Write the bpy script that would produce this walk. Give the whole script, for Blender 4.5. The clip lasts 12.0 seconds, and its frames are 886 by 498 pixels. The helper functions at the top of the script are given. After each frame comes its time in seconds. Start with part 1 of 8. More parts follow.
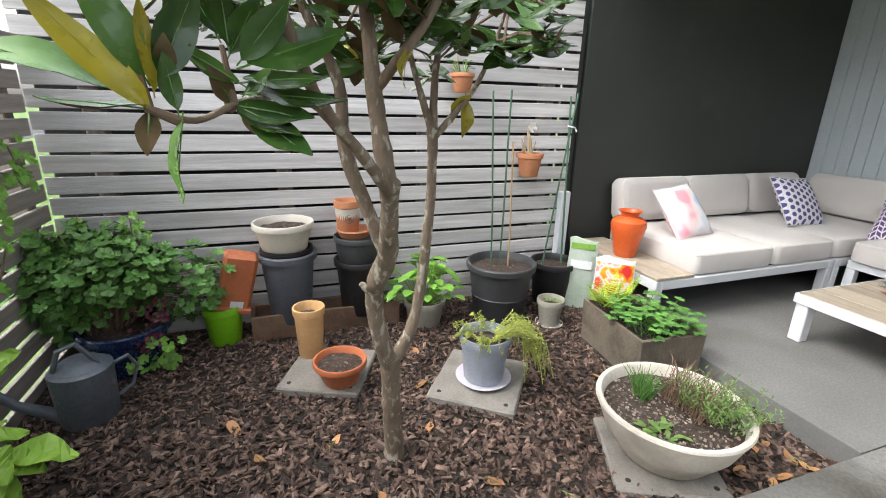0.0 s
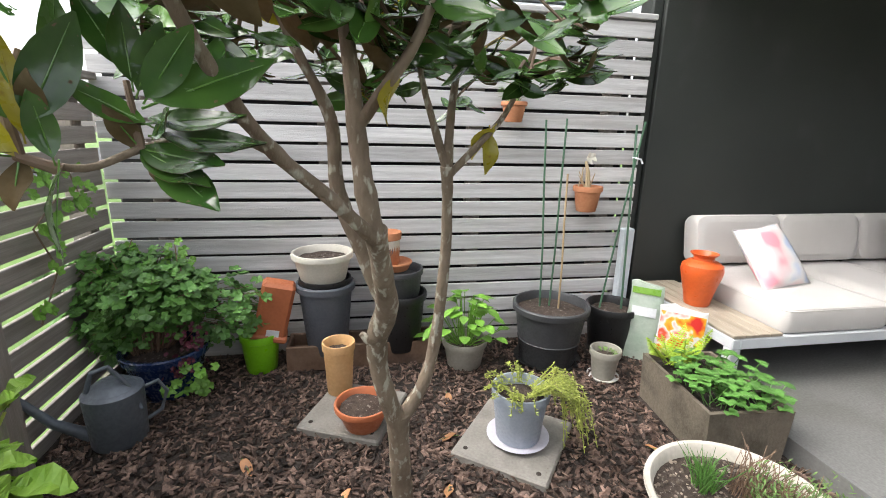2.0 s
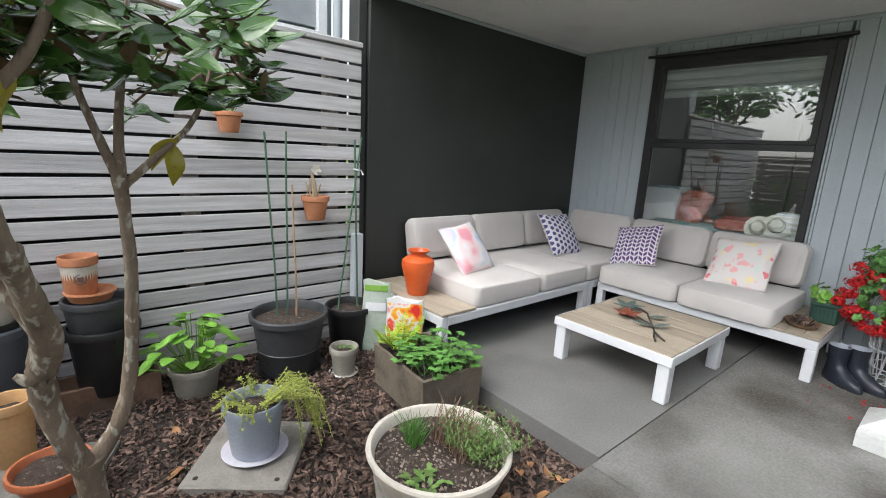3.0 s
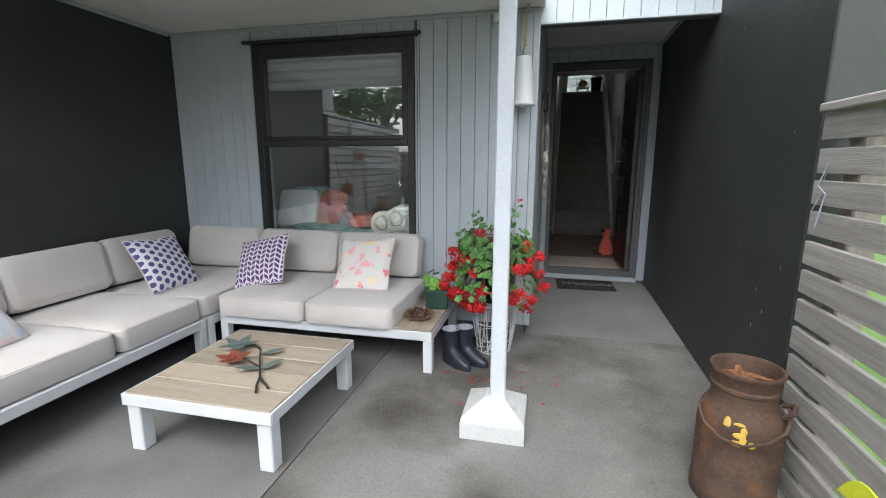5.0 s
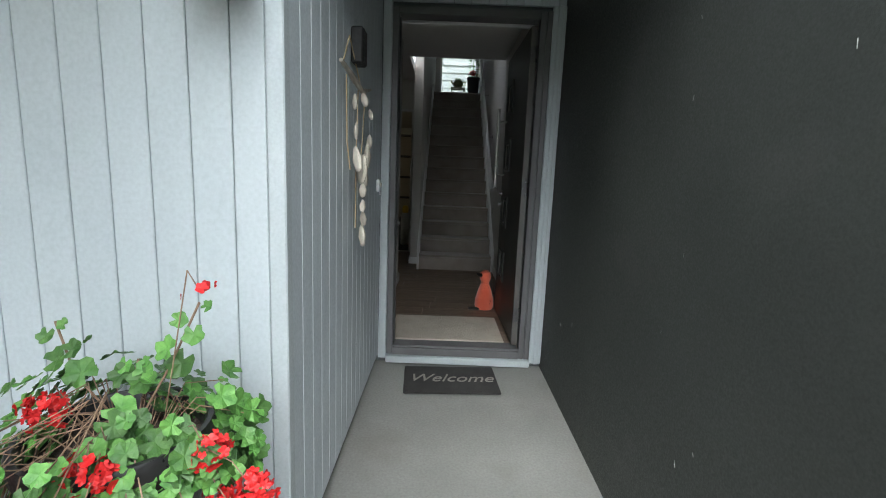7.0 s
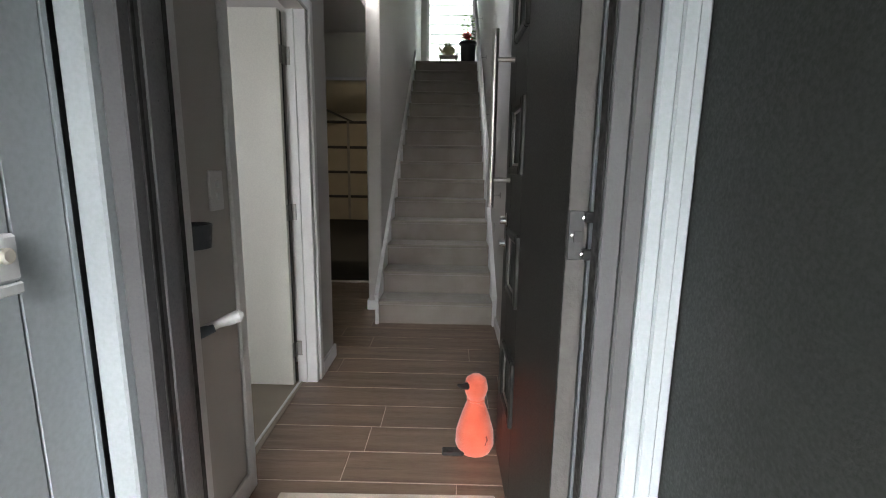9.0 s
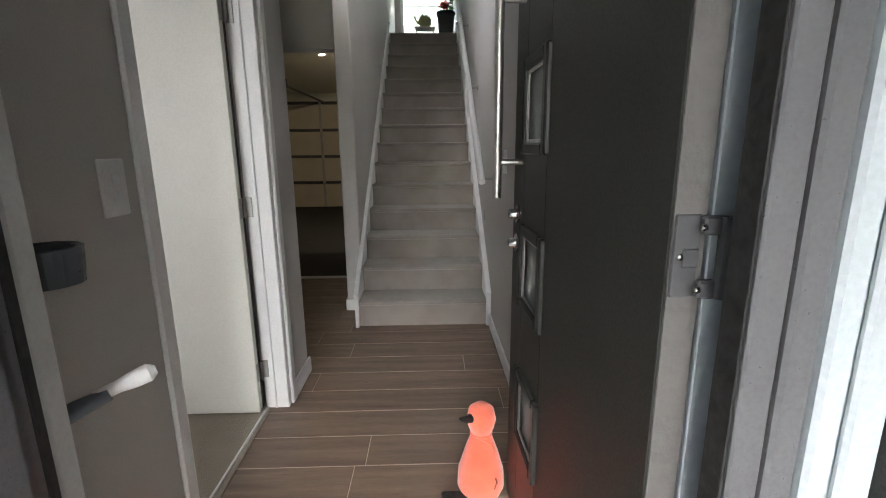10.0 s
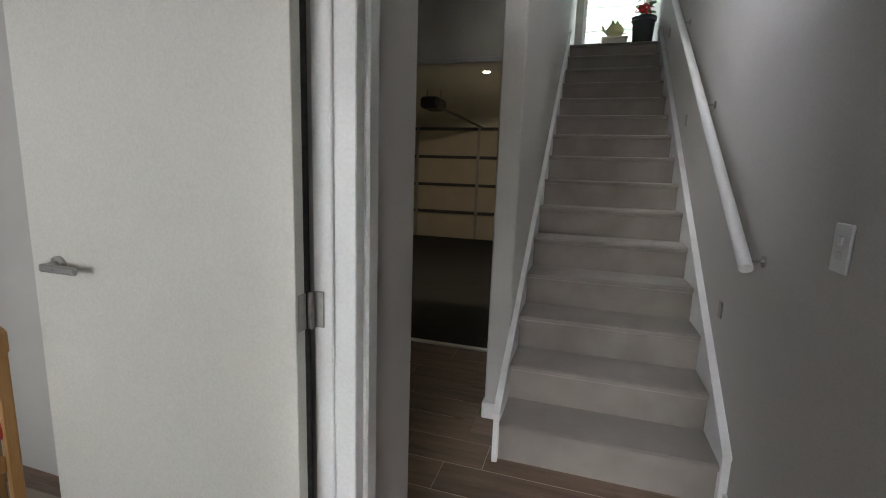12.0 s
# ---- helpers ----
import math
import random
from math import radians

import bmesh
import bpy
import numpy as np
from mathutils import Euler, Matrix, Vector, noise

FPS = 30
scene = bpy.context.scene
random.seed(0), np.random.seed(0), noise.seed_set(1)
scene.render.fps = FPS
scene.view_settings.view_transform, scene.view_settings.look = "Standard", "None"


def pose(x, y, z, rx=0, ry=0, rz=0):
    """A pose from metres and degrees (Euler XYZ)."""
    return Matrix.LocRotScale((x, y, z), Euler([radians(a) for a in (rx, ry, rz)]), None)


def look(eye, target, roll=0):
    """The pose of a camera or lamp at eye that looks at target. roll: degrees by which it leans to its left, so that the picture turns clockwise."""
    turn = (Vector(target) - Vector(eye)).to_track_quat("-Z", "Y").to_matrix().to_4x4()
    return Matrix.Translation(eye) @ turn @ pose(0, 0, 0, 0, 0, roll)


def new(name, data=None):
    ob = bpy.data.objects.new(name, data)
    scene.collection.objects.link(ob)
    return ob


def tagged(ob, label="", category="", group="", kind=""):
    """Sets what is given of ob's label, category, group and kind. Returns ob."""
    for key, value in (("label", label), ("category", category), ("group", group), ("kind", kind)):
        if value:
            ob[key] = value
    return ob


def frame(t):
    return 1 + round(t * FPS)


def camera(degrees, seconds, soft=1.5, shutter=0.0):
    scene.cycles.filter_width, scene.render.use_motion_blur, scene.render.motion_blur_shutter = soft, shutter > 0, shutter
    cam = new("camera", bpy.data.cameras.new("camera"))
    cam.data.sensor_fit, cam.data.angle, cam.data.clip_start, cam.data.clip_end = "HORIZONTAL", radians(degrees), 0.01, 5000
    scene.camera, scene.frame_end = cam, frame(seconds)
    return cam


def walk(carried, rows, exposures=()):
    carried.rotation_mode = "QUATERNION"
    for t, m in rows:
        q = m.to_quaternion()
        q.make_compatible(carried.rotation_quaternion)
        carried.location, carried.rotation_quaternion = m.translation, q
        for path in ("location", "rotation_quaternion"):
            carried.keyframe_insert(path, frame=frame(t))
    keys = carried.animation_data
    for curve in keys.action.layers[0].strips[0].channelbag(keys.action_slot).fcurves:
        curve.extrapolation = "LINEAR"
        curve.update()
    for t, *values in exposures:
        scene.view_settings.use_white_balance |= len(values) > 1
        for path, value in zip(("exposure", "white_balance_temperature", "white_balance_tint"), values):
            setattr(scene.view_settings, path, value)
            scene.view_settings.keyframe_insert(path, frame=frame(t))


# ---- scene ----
cam = camera(88.6, 12.0, 1.0)
PATH = [
    (0, (0.297, 0.203, 1.157), (-1.496, 0.849, 0.554), 1.5),
    (0.5, (0.221, 0.245, 1.15), (-1.687, 0.345, 0.561), 2.0),
    (1, (0.172, 0.377, 1.17), (-1.738, 0.235, 0.595), 2.2),
    (1.5, (0.154, 0.463, 1.183), (-1.768, 0.453, 0.629), 1.2),
    (2, (0.17, 0.42, 1.183), (-1.733, 0.768, 0.674), 1.4),
    (2.5, (0.251, 0.435, 1.191), (-1.503, 1.268, 0.712), 2.7),
    (2.9, (0.343, 0.514, 1.202), (-1.21, 1.694, 0.76), 3.0),
    (3, (0.361, 0.537, 1.195), (-1.129, 1.803, 0.774), 3.1),
    (3.5, (0.46, 0.672, 1.217), (-0.716, 2.245, 0.842), 1.8),
    (3.7, (0.493, 0.723, 1.219), (-0.558, 2.383, 0.847), 1.2),
    (5.3, (0.545, 1.707, 1.202), (0.176, 3.638, 0.836), 0.6),
    (5.5, (0.526, 1.906, 1.175), (0.197, 3.847, 0.823), 1.0),
    (6, (0.601, 2.441, 1.176), (0.387, 4.401, 0.845), 1.2),
    (6.5, (0.701, 3.075, 1.167), (0.628, 5.048, 0.847), 1.8),
    (7, (0.822, 3.697, 1.199), (0.866, 5.671, 0.88), 2.3),
    (8.8, (1.109, 5.722, 1.281), (1.122, 7.692, 0.942), 1.3),
    (9, (1.144, 5.867, 1.272), (1.154, 7.834, 0.916), 0.9),
    (9.5, (1.171, 6.063, 1.286), (1.214, 8.022, 0.888), 0.2),
    (10, (1.105, 6.283, 1.266), (1.200, 8.233, 0.834), -0.5),
    (10.5, (1.059, 6.421, 1.273), (1.048, 8.377, 0.854), -0.7),
    (11, (1.025, 6.691, 1.287), (0.885, 8.648, 0.898), -0.5),
    (11.5, (0.945, 7.033, 1.301), (0.654, 8.978, 0.939), -0),
    (12, (0.903, 7.436, 1.349), (0.366, 9.334, 1.020), 1.9),
]
walk(cam, [(t, look(eye, target, roll)) for t, eye, target, roll in PATH],
     [(0, 1.8, 6450, 10), (1.5, 1.88, 6600, 10), (2.5, 1.66, 6350, 10), (3.2, 1.38, 6250, 10), (5.5, 1.62, 6150, 9), (6.2, 1.8, 6150, 7), (7.0, 2.36, 6150, 5), (8.8, 4.2, 6400, 10), (9.5, 4.42, 6450, 11), (10.2, 4.85, 6500, 11), (11.2, 5.15, 6550, 11), (12, 4.6, 6350, 11)])

# ---- world, sun and lamps ----
world = bpy.data.worlds.new("overcast_sky")
scene.world = world
world.use_nodes = True
wn, wl = world.node_tree.nodes, world.node_tree.links
sky = wn.new("ShaderNodeTexSky")
sky.sky_type, sky.sun_disc = "NISHITA", False
sky.sun_elevation, sky.sun_rotation = radians(53), radians(188)
sky.air_density, sky.dust_density = 1.0, 4.0
pale = wn.new("ShaderNodeHueSaturation")
pale.inputs["Saturation"].default_value = 0.28
wl.new(sky.outputs[0], pale.inputs["Color"])
wl.new(pale.outputs[0], wn["Background"].inputs["Color"])
wn["Background"].inputs["Strength"].default_value = 0.15
sun = new("sun", bpy.data.lights.new("sun", "SUN"))
sun.data.energy, sun.data.angle, sun.data.color = 0.6, radians(70), (1, 0.985, 0.96)
sun.matrix_basis = look((0, 0, 8), (-1.0, 5.0, 1.2))


def area_lamp(name, at, target, w, h, watts, colour=(1, 1, 1)):
    lamp = new(name, bpy.data.lights.new(name, "AREA"))
    lamp.data.shape, lamp.data.size, lamp.data.size_y = "RECTANGLE", w, h
    lamp.data.energy, lamp.data.color = watts, colour
    lamp.matrix_basis = look(at, target)
    return lamp


# daylight in the opening of the bedroom window
area_lamp("bedroom_window_light", (-1.17, 5.075, 1.35), (-0.6, 8.0, 1.1), 1.2, 1.3, 1.75, (0.97, 0.98, 1))


# ---- meshes ----
class Shape:
    """Collects points and faces for one mesh."""

    def __init__(self):
        self.v, self.f, self.m = [], [], []

    def add(self, pts, faces, slot=0):
        n = len(self.v)
        self.v += [tuple(p) for p in pts]
        for f in faces:
            self.f.append([i + n for i in f])
            self.m.append(slot)
        return self

    def box(self, x0, x1, y0, y1, z0, z1, b=0.004, slot=0, m=None):
        """A box with chamfered edges."""
        b = min(b, (x1 - x0) * 0.45, (y1 - y0) * 0.45, (z1 - z0) * 0.45)
        pts, ids = [], {}
        for sx in (0, 1):
            for sy in (0, 1):
                for sz in (0, 1):
                    X, Y, Z = (x0, x1)[sx], (y0, y1)[sy], (z0, z1)[sz]
                    dx, dy, dz = (b, -b)[sx], (b, -b)[sy], (b, -b)[sz]
                    for k, p in (("x", (X, Y + dy, Z + dz)), ("y", (X + dx, Y, Z + dz)), ("z", (X + dx, Y + dy, Z))):
                        ids[sx, sy, sz, k] = len(pts)
                        pts.append(p)
        g, faces = ids.get, []
        for s in (0, 1):
            for k, q in (("x", [(s, 0, 0), (s, 1, 0), (s, 1, 1), (s, 0, 1)]), ("y", [(0, s, 0), (0, s, 1), (1, s, 1), (1, s, 0)]), ("z", [(0, 0, s), (1, 0, s), (1, 1, s), (0, 1, s)])):
                r = [g((*c, k)) for c in q]
                faces.append(r if s else r[::-1])
        for a in (0, 1):
            for c in (0, 1):
                e = [g((0, a, c, "y")), g((1, a, c, "y")), g((1, a, c, "z")), g((0, a, c, "z"))]
                faces.append(e if a == c else e[::-1])
                e = [g((a, 0, c, "z")), g((a, 1, c, "z")), g((a, 1, c, "x")), g((a, 0, c, "x"))]
                faces.append(e if a == c else e[::-1])
                e = [g((a, c, 0, "x")), g((a, c, 1, "x")), g((a, c, 1, "y")), g((a, c, 0, "y"))]
                faces.append(e if a == c else e[::-1])
                for d in (0, 1):
                    e = [g((a, c, d, "x")), g((a, c, d, "y")), g((a, c, d, "z"))]
                    faces.append(e if (a + c + d) % 2 else e[::-1])
        if m is not None:
            pts = [m @ Vector(p) for p in pts]
        return self.add(pts, faces, slot)

    def lathe(self, prof, seg=28, at=(0, 0, 0), slot=0, m=None, oval=1.0):
        """Turns a profile of (radius, height) about the upright axis; radius 0 closes it."""
        rings, pts = [], []
        for r, z in prof:
            if r < 1e-6:
                rings.append([len(pts)])
                pts.append((at[0], at[1], at[2] + z))
            else:
                rings.append(list(range(len(pts), len(pts) + seg)))
                pts += [(at[0] + r * math.cos(2 * math.pi * i / seg), at[1] + oval * r * math.sin(2 * math.pi * i / seg), at[2] + z) for i in range(seg)]
        faces = []
        for a, b in zip(rings, rings[1:]):
            for i in range(seg):
                j = (i + 1) % seg
                if len(a) == 1 and len(b) > 1:
                    faces.append([a[0], b[j], b[i]])
                elif len(b) == 1 and len(a) > 1:
                    faces.append([a[i], a[j], b[0]])
                elif len(a) > 1:
                    faces.append([a[i], a[j], b[j], b[i]])
        if m is not None:
            pts = [m @ Vector(p) for p in pts]
        return self.add(pts, faces, slot)

    def tube(self, path, rad, seg=8, slot=0):
        """A round bar along a path; rad is one radius or one for each point."""
        path = [Vector(p) for p in path]
        rad = rad if isinstance(rad, (list, tuple)) else [rad] * len(path)
        pts, up = [], Vector((0.31, 0.17, 0.93)).normalized()
        for i, p in enumerate(path):
            way = (path[min(i + 1, len(path) - 1)] - path[max(i - 1, 0)]).normalized()
            side = way.cross(up)
            if side.length < 1e-3:
                side = way.cross(Vector((1, 0, 0)))
            side.normalize()
            other = way.cross(side)
            for k in range(seg):
                a = 2 * math.pi * k / seg
                pts.append(p + rad[i] * (math.cos(a) * side + math.sin(a) * other))
        faces = [[i * seg + k, i * seg + (k + 1) % seg, (i + 1) * seg + (k + 1) % seg, (i + 1) * seg + k] for i in range(len(path) - 1) for k in range(seg)]
        faces += [list(range(seg))[::-1], [(len(path) - 1) * seg + k for k in range(seg)]]
        return self.add(pts, faces, slot)

    def prism(self, outline, lo, hi, axis="z", slot=0):
        """An outline of 2D points drawn out from lo to hi along an axis."""
        place = {"z": lambda a, b, c: (a, b, c), "y": lambda a, b, c: (a, c, b), "x": lambda a, b, c: (c, a, b)}[axis]
        n = len(outline)
        pts = [place(a, b, lo) for a, b in outline] + [place(a, b, hi) for a, b in outline]
        return self.add(pts, [list(range(n))[::-1], list(range(n, 2 * n))] + [[i, (i + 1) % n, n + (i + 1) % n, n + i] for i in range(n)], slot)


def mesh_of(name, s, mats, smooth=False):
    me = bpy.data.meshes.new(name)
    me.from_pydata(s.v, [], s.f)
    for one in mats if isinstance(mats, (list, tuple)) else [mats]:
        me.materials.append(one)
    me.polygons.foreach_set("material_index", s.m)
    if smooth:
        me.polygons.foreach_set("use_smooth", [True] * len(s.f))
    bm = bmesh.new()
    bm.from_mesh(me)
    bmesh.ops.recalc_face_normals(bm, faces=bm.faces[:]) if len(s.f) < 4000 else None
    bm.to_mesh(me)
    bm.free()
    if smooth:
        me.set_sharp_from_angle(angle=radians(38))
    return me


def part(name, s, mats, parent=None, label="", smooth=False, m=None):
    ob = new(name, mesh_of(name, s, mats, smooth))
    if m is not None:
        ob.matrix_basis = m
    ob.parent = parent
    if label:
        ob["label"] = label
    return ob


def piece(name, me, parent, m):
    ob = new(name, me)
    ob.parent = parent
    ob.matrix_basis = m
    return ob


def thing(name, label, category, at=(0, 0, 0), rz=0, group="", kind="", rx=0, ry=0):
    ob = new(name)
    ob.empty_display_size = 0.05
    ob.matrix_basis = pose(*at, rx, ry, rz)
    return tagged(ob, label, category, group, kind)


def structure(name, s, mats, label="", category="", smooth=False):
    return tagged(part(name, s, mats, None, "", smooth), label, category, "", "structure")


# ---- materials ----
def surf(name, c1, c2, rough=0.6, metal=0.0, scale=6.0, stretch=(1, 1, 1), bump=0.15, fine=60.0, rnd=0.0, isl=0.0, spec=0.5, coat=0.0, dirt=None, dirt_scale=1.5, dirt_at=(0.52, 0.7), rvar=0.15, sheen=0.0):
    """A surface with coarse and fine variation, relief, and where wanted stains and a shade that differs from piece to piece."""
    mt = bpy.data.materials.new(name)
    mt.use_nodes = True
    n, l = mt.node_tree.nodes, mt.node_tree.links
    bsdf = n["Principled BSDF"]
    co = n.new("ShaderNodeTexCoord")
    mp = n.new("ShaderNodeMapping")
    mp.inputs["Scale"].default_value = stretch
    l.new(co.outputs["Object"], mp.inputs["Vector"])
    info = n.new("ShaderNodeObjectInfo")
    if rnd:
        shift = n.new("ShaderNodeVectorMath")
        shift.operation = "MULTIPLY_ADD"
        comb = n.new("ShaderNodeCombineXYZ")
        for i in range(3):
            l.new(info.outputs["Random"], comb.inputs[i])
        l.new(comb.outputs[0], shift.inputs[0])
        shift.inputs[1].default_value = (37, 53, 71)
        l.new(mp.outputs[0], shift.inputs[2])
        vec = shift.outputs[0]
    else:
        vec = mp.outputs[0]

    def noise_at(sc, detail=4.0):
        t = n.new("ShaderNodeTexNoise")
        t.inputs["Scale"].default_value, t.inputs["Detail"].default_value = sc, detail
        l.new(vec, t.inputs["Vector"])
        return t.outputs["Fac"]

    def mixed(fac, a, b, kind="MIX"):
        x = n.new("ShaderNodeMix")
        x.data_type, x.blend_type = "RGBA", kind
        for v, sock in ((fac, x.inputs[0]), (a, x.inputs[6]), (b, x.inputs[7])):
            if isinstance(v, (float, int)):
                sock.default_value = v
            elif isinstance(v, tuple):
                sock.default_value = (*v, 1)
            else:
                l.new(v, sock)
        return x.outputs[2]

    def ranged(v, a, b, lo, hi):
        r = n.new("ShaderNodeMapRange")
        l.new(v, r.inputs[0])
        for i, q in enumerate((a, b, lo, hi)):
            r.inputs[i + 1].default_value = q
        return r.outputs[0]

    big, small = noise_at(scale), noise_at(fine, 6.0)
    col = mixed(ranged(big, 0.32, 0.68, 0.0, 1.0), c1, c2)
    col = mixed(ranged(small, 0.3, 0.7, 0.0, 0.22), col, tuple(0.55 * x for x in c1))
    if dirt:
        stain = noise_at(dirt_scale, 7.0)
        col = mixed(ranged(stain, *dirt_at, 0.0, 0.85), col, dirt)
    for amount, src in ((rnd, info.outputs["Random"]), (isl, None)):
        if amount:
            if src is None:
                geo = n.new("ShaderNodeNewGeometry")
                src = geo.outputs["Random Per Island"]
            hsv = n.new("ShaderNodeHueSaturation")
            l.new(ranged(src, 0, 1, 1 - amount, 1 + amount), hsv.inputs["Value"])
            l.new(col, hsv.inputs["Color"])
            col = hsv.outputs[0]
    l.new(col, bsdf.inputs["Base Color"])
    l.new(ranged(small, 0.3, 0.7, max(0.02, rough - rvar), min(1, rough + rvar)), bsdf.inputs["Roughness"])
    bsdf.inputs["Metallic"].default_value = metal
    bsdf.inputs["Specular IOR Level"].default_value = spec
    bsdf.inputs["Coat Weight"].default_value = coat
    bsdf.inputs["Sheen Weight"].default_value = sheen
    if bump:
        b = n.new("ShaderNodeBump")
        b.inputs["Strength"].default_value, b.inputs["Distance"].default_value = bump, 0.01
        l.new(small, b.inputs["Height"])
        l.new(b.outputs[0], bsdf.inputs["Normal"])
    return mt


def glass(name, tint=(1, 1, 1), rough=0.0):
    mt = bpy.data.materials.new(name)
    mt.use_nodes = True
    n, l = mt.node_tree.nodes, mt.node_tree.links
    n.remove(n["Principled BSDF"])
    mixn, tr, gl, fr = n.new("ShaderNodeMixShader"), n.new("ShaderNodeBsdfTransparent"), n.new("ShaderNodeBsdfGlossy"), n.new("ShaderNodeMath")
    tr.inputs[0].default_value = (*tint, 1)
    gl.inputs["Roughness"].default_value = rough
    facing, steep = n.new("ShaderNodeLayerWeight"), n.new("ShaderNodeMath")
    facing.inputs[0].default_value = 0.5
    steep.operation, steep.inputs[1].default_value = "POWER", 4.0
    fr.operation, fr.inputs[1].default_value, fr.inputs[2].default_value = "MULTIPLY_ADD", 0.85, 0.15
    l.new(facing.outputs["Facing"], steep.inputs[0])
    l.new(steep.outputs[0], fr.inputs[0])
    l.new(fr.outputs[0], mixn.inputs[0])
    l.new(tr.outputs[0], mixn.inputs[1])
    l.new(gl.outputs[0], mixn.inputs[2])
    l.new(mixn.outputs[0], n["Material Output"].inputs["Surface"])
    return mt


def glow(name, colour, strength):
    mt = bpy.data.materials.new(name)
    mt.use_nodes = True
    b = mt.node_tree.nodes["Principled BSDF"]
    b.inputs["Emission Color"].default_value, b.inputs["Emission Strength"].default_value = (*colour, 1), strength
    return mt


DARK_WALL = surf("charcoal_plaster", (0.030, 0.0338, 0.030), (0.039, 0.0437, 0.039), 0.62, scale=2, fine=160, bump=0.12, dirt=(0.055, 0.056, 0.053), dirt_scale=3, dirt_at=(0.6, 0.8))
CLAD = surf("pale_grey_painted_board", (0.46, 0.512, 0.54), (0.50, 0.55, 0.578), 0.55, scale=2.5, fine=90, bump=0.05, rnd=0.02)
CLAD_BACK = surf("board_joint", (0.10, 0.115, 0.12), (0.13, 0.145, 0.15), 0.8)
TRIM = surf("pale_painted_trim", (0.40, 0.445, 0.465), (0.445, 0.49, 0.51), 0.5, scale=4, fine=120, bump=0.05)
CEIL = surf("soffit_paint", (0.70, 0.70, 0.68), (0.76, 0.76, 0.74), 0.8, scale=1.5, fine=90, bump=0.06, dirt=(0.55, 0.55, 0.52), dirt_scale=2, dirt_at=(0.58, 0.8))
WHITE = surf("white_painted_wood", (0.76, 0.78, 0.79), (0.82, 0.83, 0.84), 0.45, scale=5, fine=70, bump=0.05)
POSTWHITE = surf("white_weathered_post_paint", (0.50, 0.54, 0.57), (0.56, 0.60, 0.63), 0.5, scale=5, fine=60, bump=0.08)
PLINTH = surf("white_plinth_paint_with_grime", (0.50, 0.51, 0.50), (0.56, 0.57, 0.56), 0.55, scale=6, fine=60, bump=0.15, dirt=(0.28, 0.28, 0.25), dirt_scale=7, dirt_at=(0.58, 0.75))
METAL_WHITE = surf("white_powder_coated_metal", (0.58, 0.60, 0.615), (0.63, 0.65, 0.665), 0.35, scale=5, fine=150, bump=0.02)
ALU = surf("charcoal_joinery", (0.024, 0.024, 0.025), (0.034, 0.034, 0.035), 0.4, scale=5, fine=150, bump=0.03)
DOORGREY = surf("charcoal_door_skin", (0.020, 0.021, 0.019), (0.024, 0.025, 0.022), 0.45, scale=3, fine=220, bump=0.02, rvar=0.06)
FRAMEGREY = surf("grey_door_joinery", (0.105, 0.105, 0.108), (0.13, 0.13, 0.134), 0.42, scale=4, fine=150, bump=0.03)
SLAT = surf("silvered_fence_timber", (0.47, 0.457, 0.447), (0.68, 0.665, 0.655), 0.78, scale=3, fine=26, stretch=(14, 0.6, 14), bump=0.3, rnd=0.16, dirt=(0.40, 0.37, 0.35), dirt_scale=1.3, dirt_at=(0.55, 0.8))
SLAT_X = surf("brown_fence_timber", (0.27, 0.24, 0.215), (0.40, 0.36, 0.325), 0.8, scale=3, fine=26, stretch=(0.6, 14, 14), bump=0.3, rnd=0.15, dirt=(0.14, 0.12, 0.105), dirt_scale=1.3, dirt_at=(0.55, 0.8))
SLAT_E = surf("grey_fence_timber", (0.26, 0.245, 0.22), (0.40, 0.38, 0.35), 0.8, scale=3, fine=26, stretch=(14, 0.6, 14), bump=0.35, rnd=0.16, dirt=(0.24, 0.21, 0.18), dirt_scale=1.6, dirt_at=(0.52, 0.78))
POSTWOOD = surf("weathered_post_timber", (0.23, 0.20, 0.175), (0.33, 0.29, 0.26), 0.8, scale=4, fine=30, stretch=(12, 12, 0.7), bump=0.35, rnd=0.05)
CONC = surf("patio_concrete", (0.135, 0.133, 0.125), (0.195, 0.193, 0.185), 0.55, scale=1.6, fine=90, bump=0.06, dirt=(0.085, 0.080, 0.068), dirt_scale=1.3, dirt_at=(0.56, 0.74), rvar=0.15)
CONC_OUT = surf("stained_concrete", (0.140, 0.137, 0.125), (0.22, 0.217, 0.203), 0.6, scale=2.4, fine=80, bump=0.10, dirt=(0.050, 0.045, 0.034), dirt_scale=1.9, dirt_at=(0.47, 0.67), rvar=0.25)
CONC_ENTRY = surf("clean_entry_concrete", (0.17, 0.171, 0.162), (0.228, 0.229, 0.219), 0.55, scale=1.8, fine=90, bump=0.05, dirt=(0.15, 0.143, 0.128), dirt_scale=2.0, dirt_at=(0.56, 0.76), rvar=0.15)
PAVER = surf("old_concrete_paver", (0.22, 0.205, 0.18), (0.30, 0.28, 0.25), 0.85, scale=5, fine=90, bump=0.4, dirt=(0.13, 0.12, 0.10), dirt_scale=5)
TROUGH = surf("mossy_concrete_trough", (0.15, 0.122, 0.090), (0.22, 0.185, 0.142), 0.88, scale=6, fine=70, bump=0.4, dirt=(0.075, 0.065, 0.045), dirt_scale=6, dirt_at=(0.45, 0.65))
SOIL = surf("garden_soil", (0.022, 0.016, 0.012), (0.045, 0.033, 0.025), 0.95, scale=12, fine=80, bump=0.8)
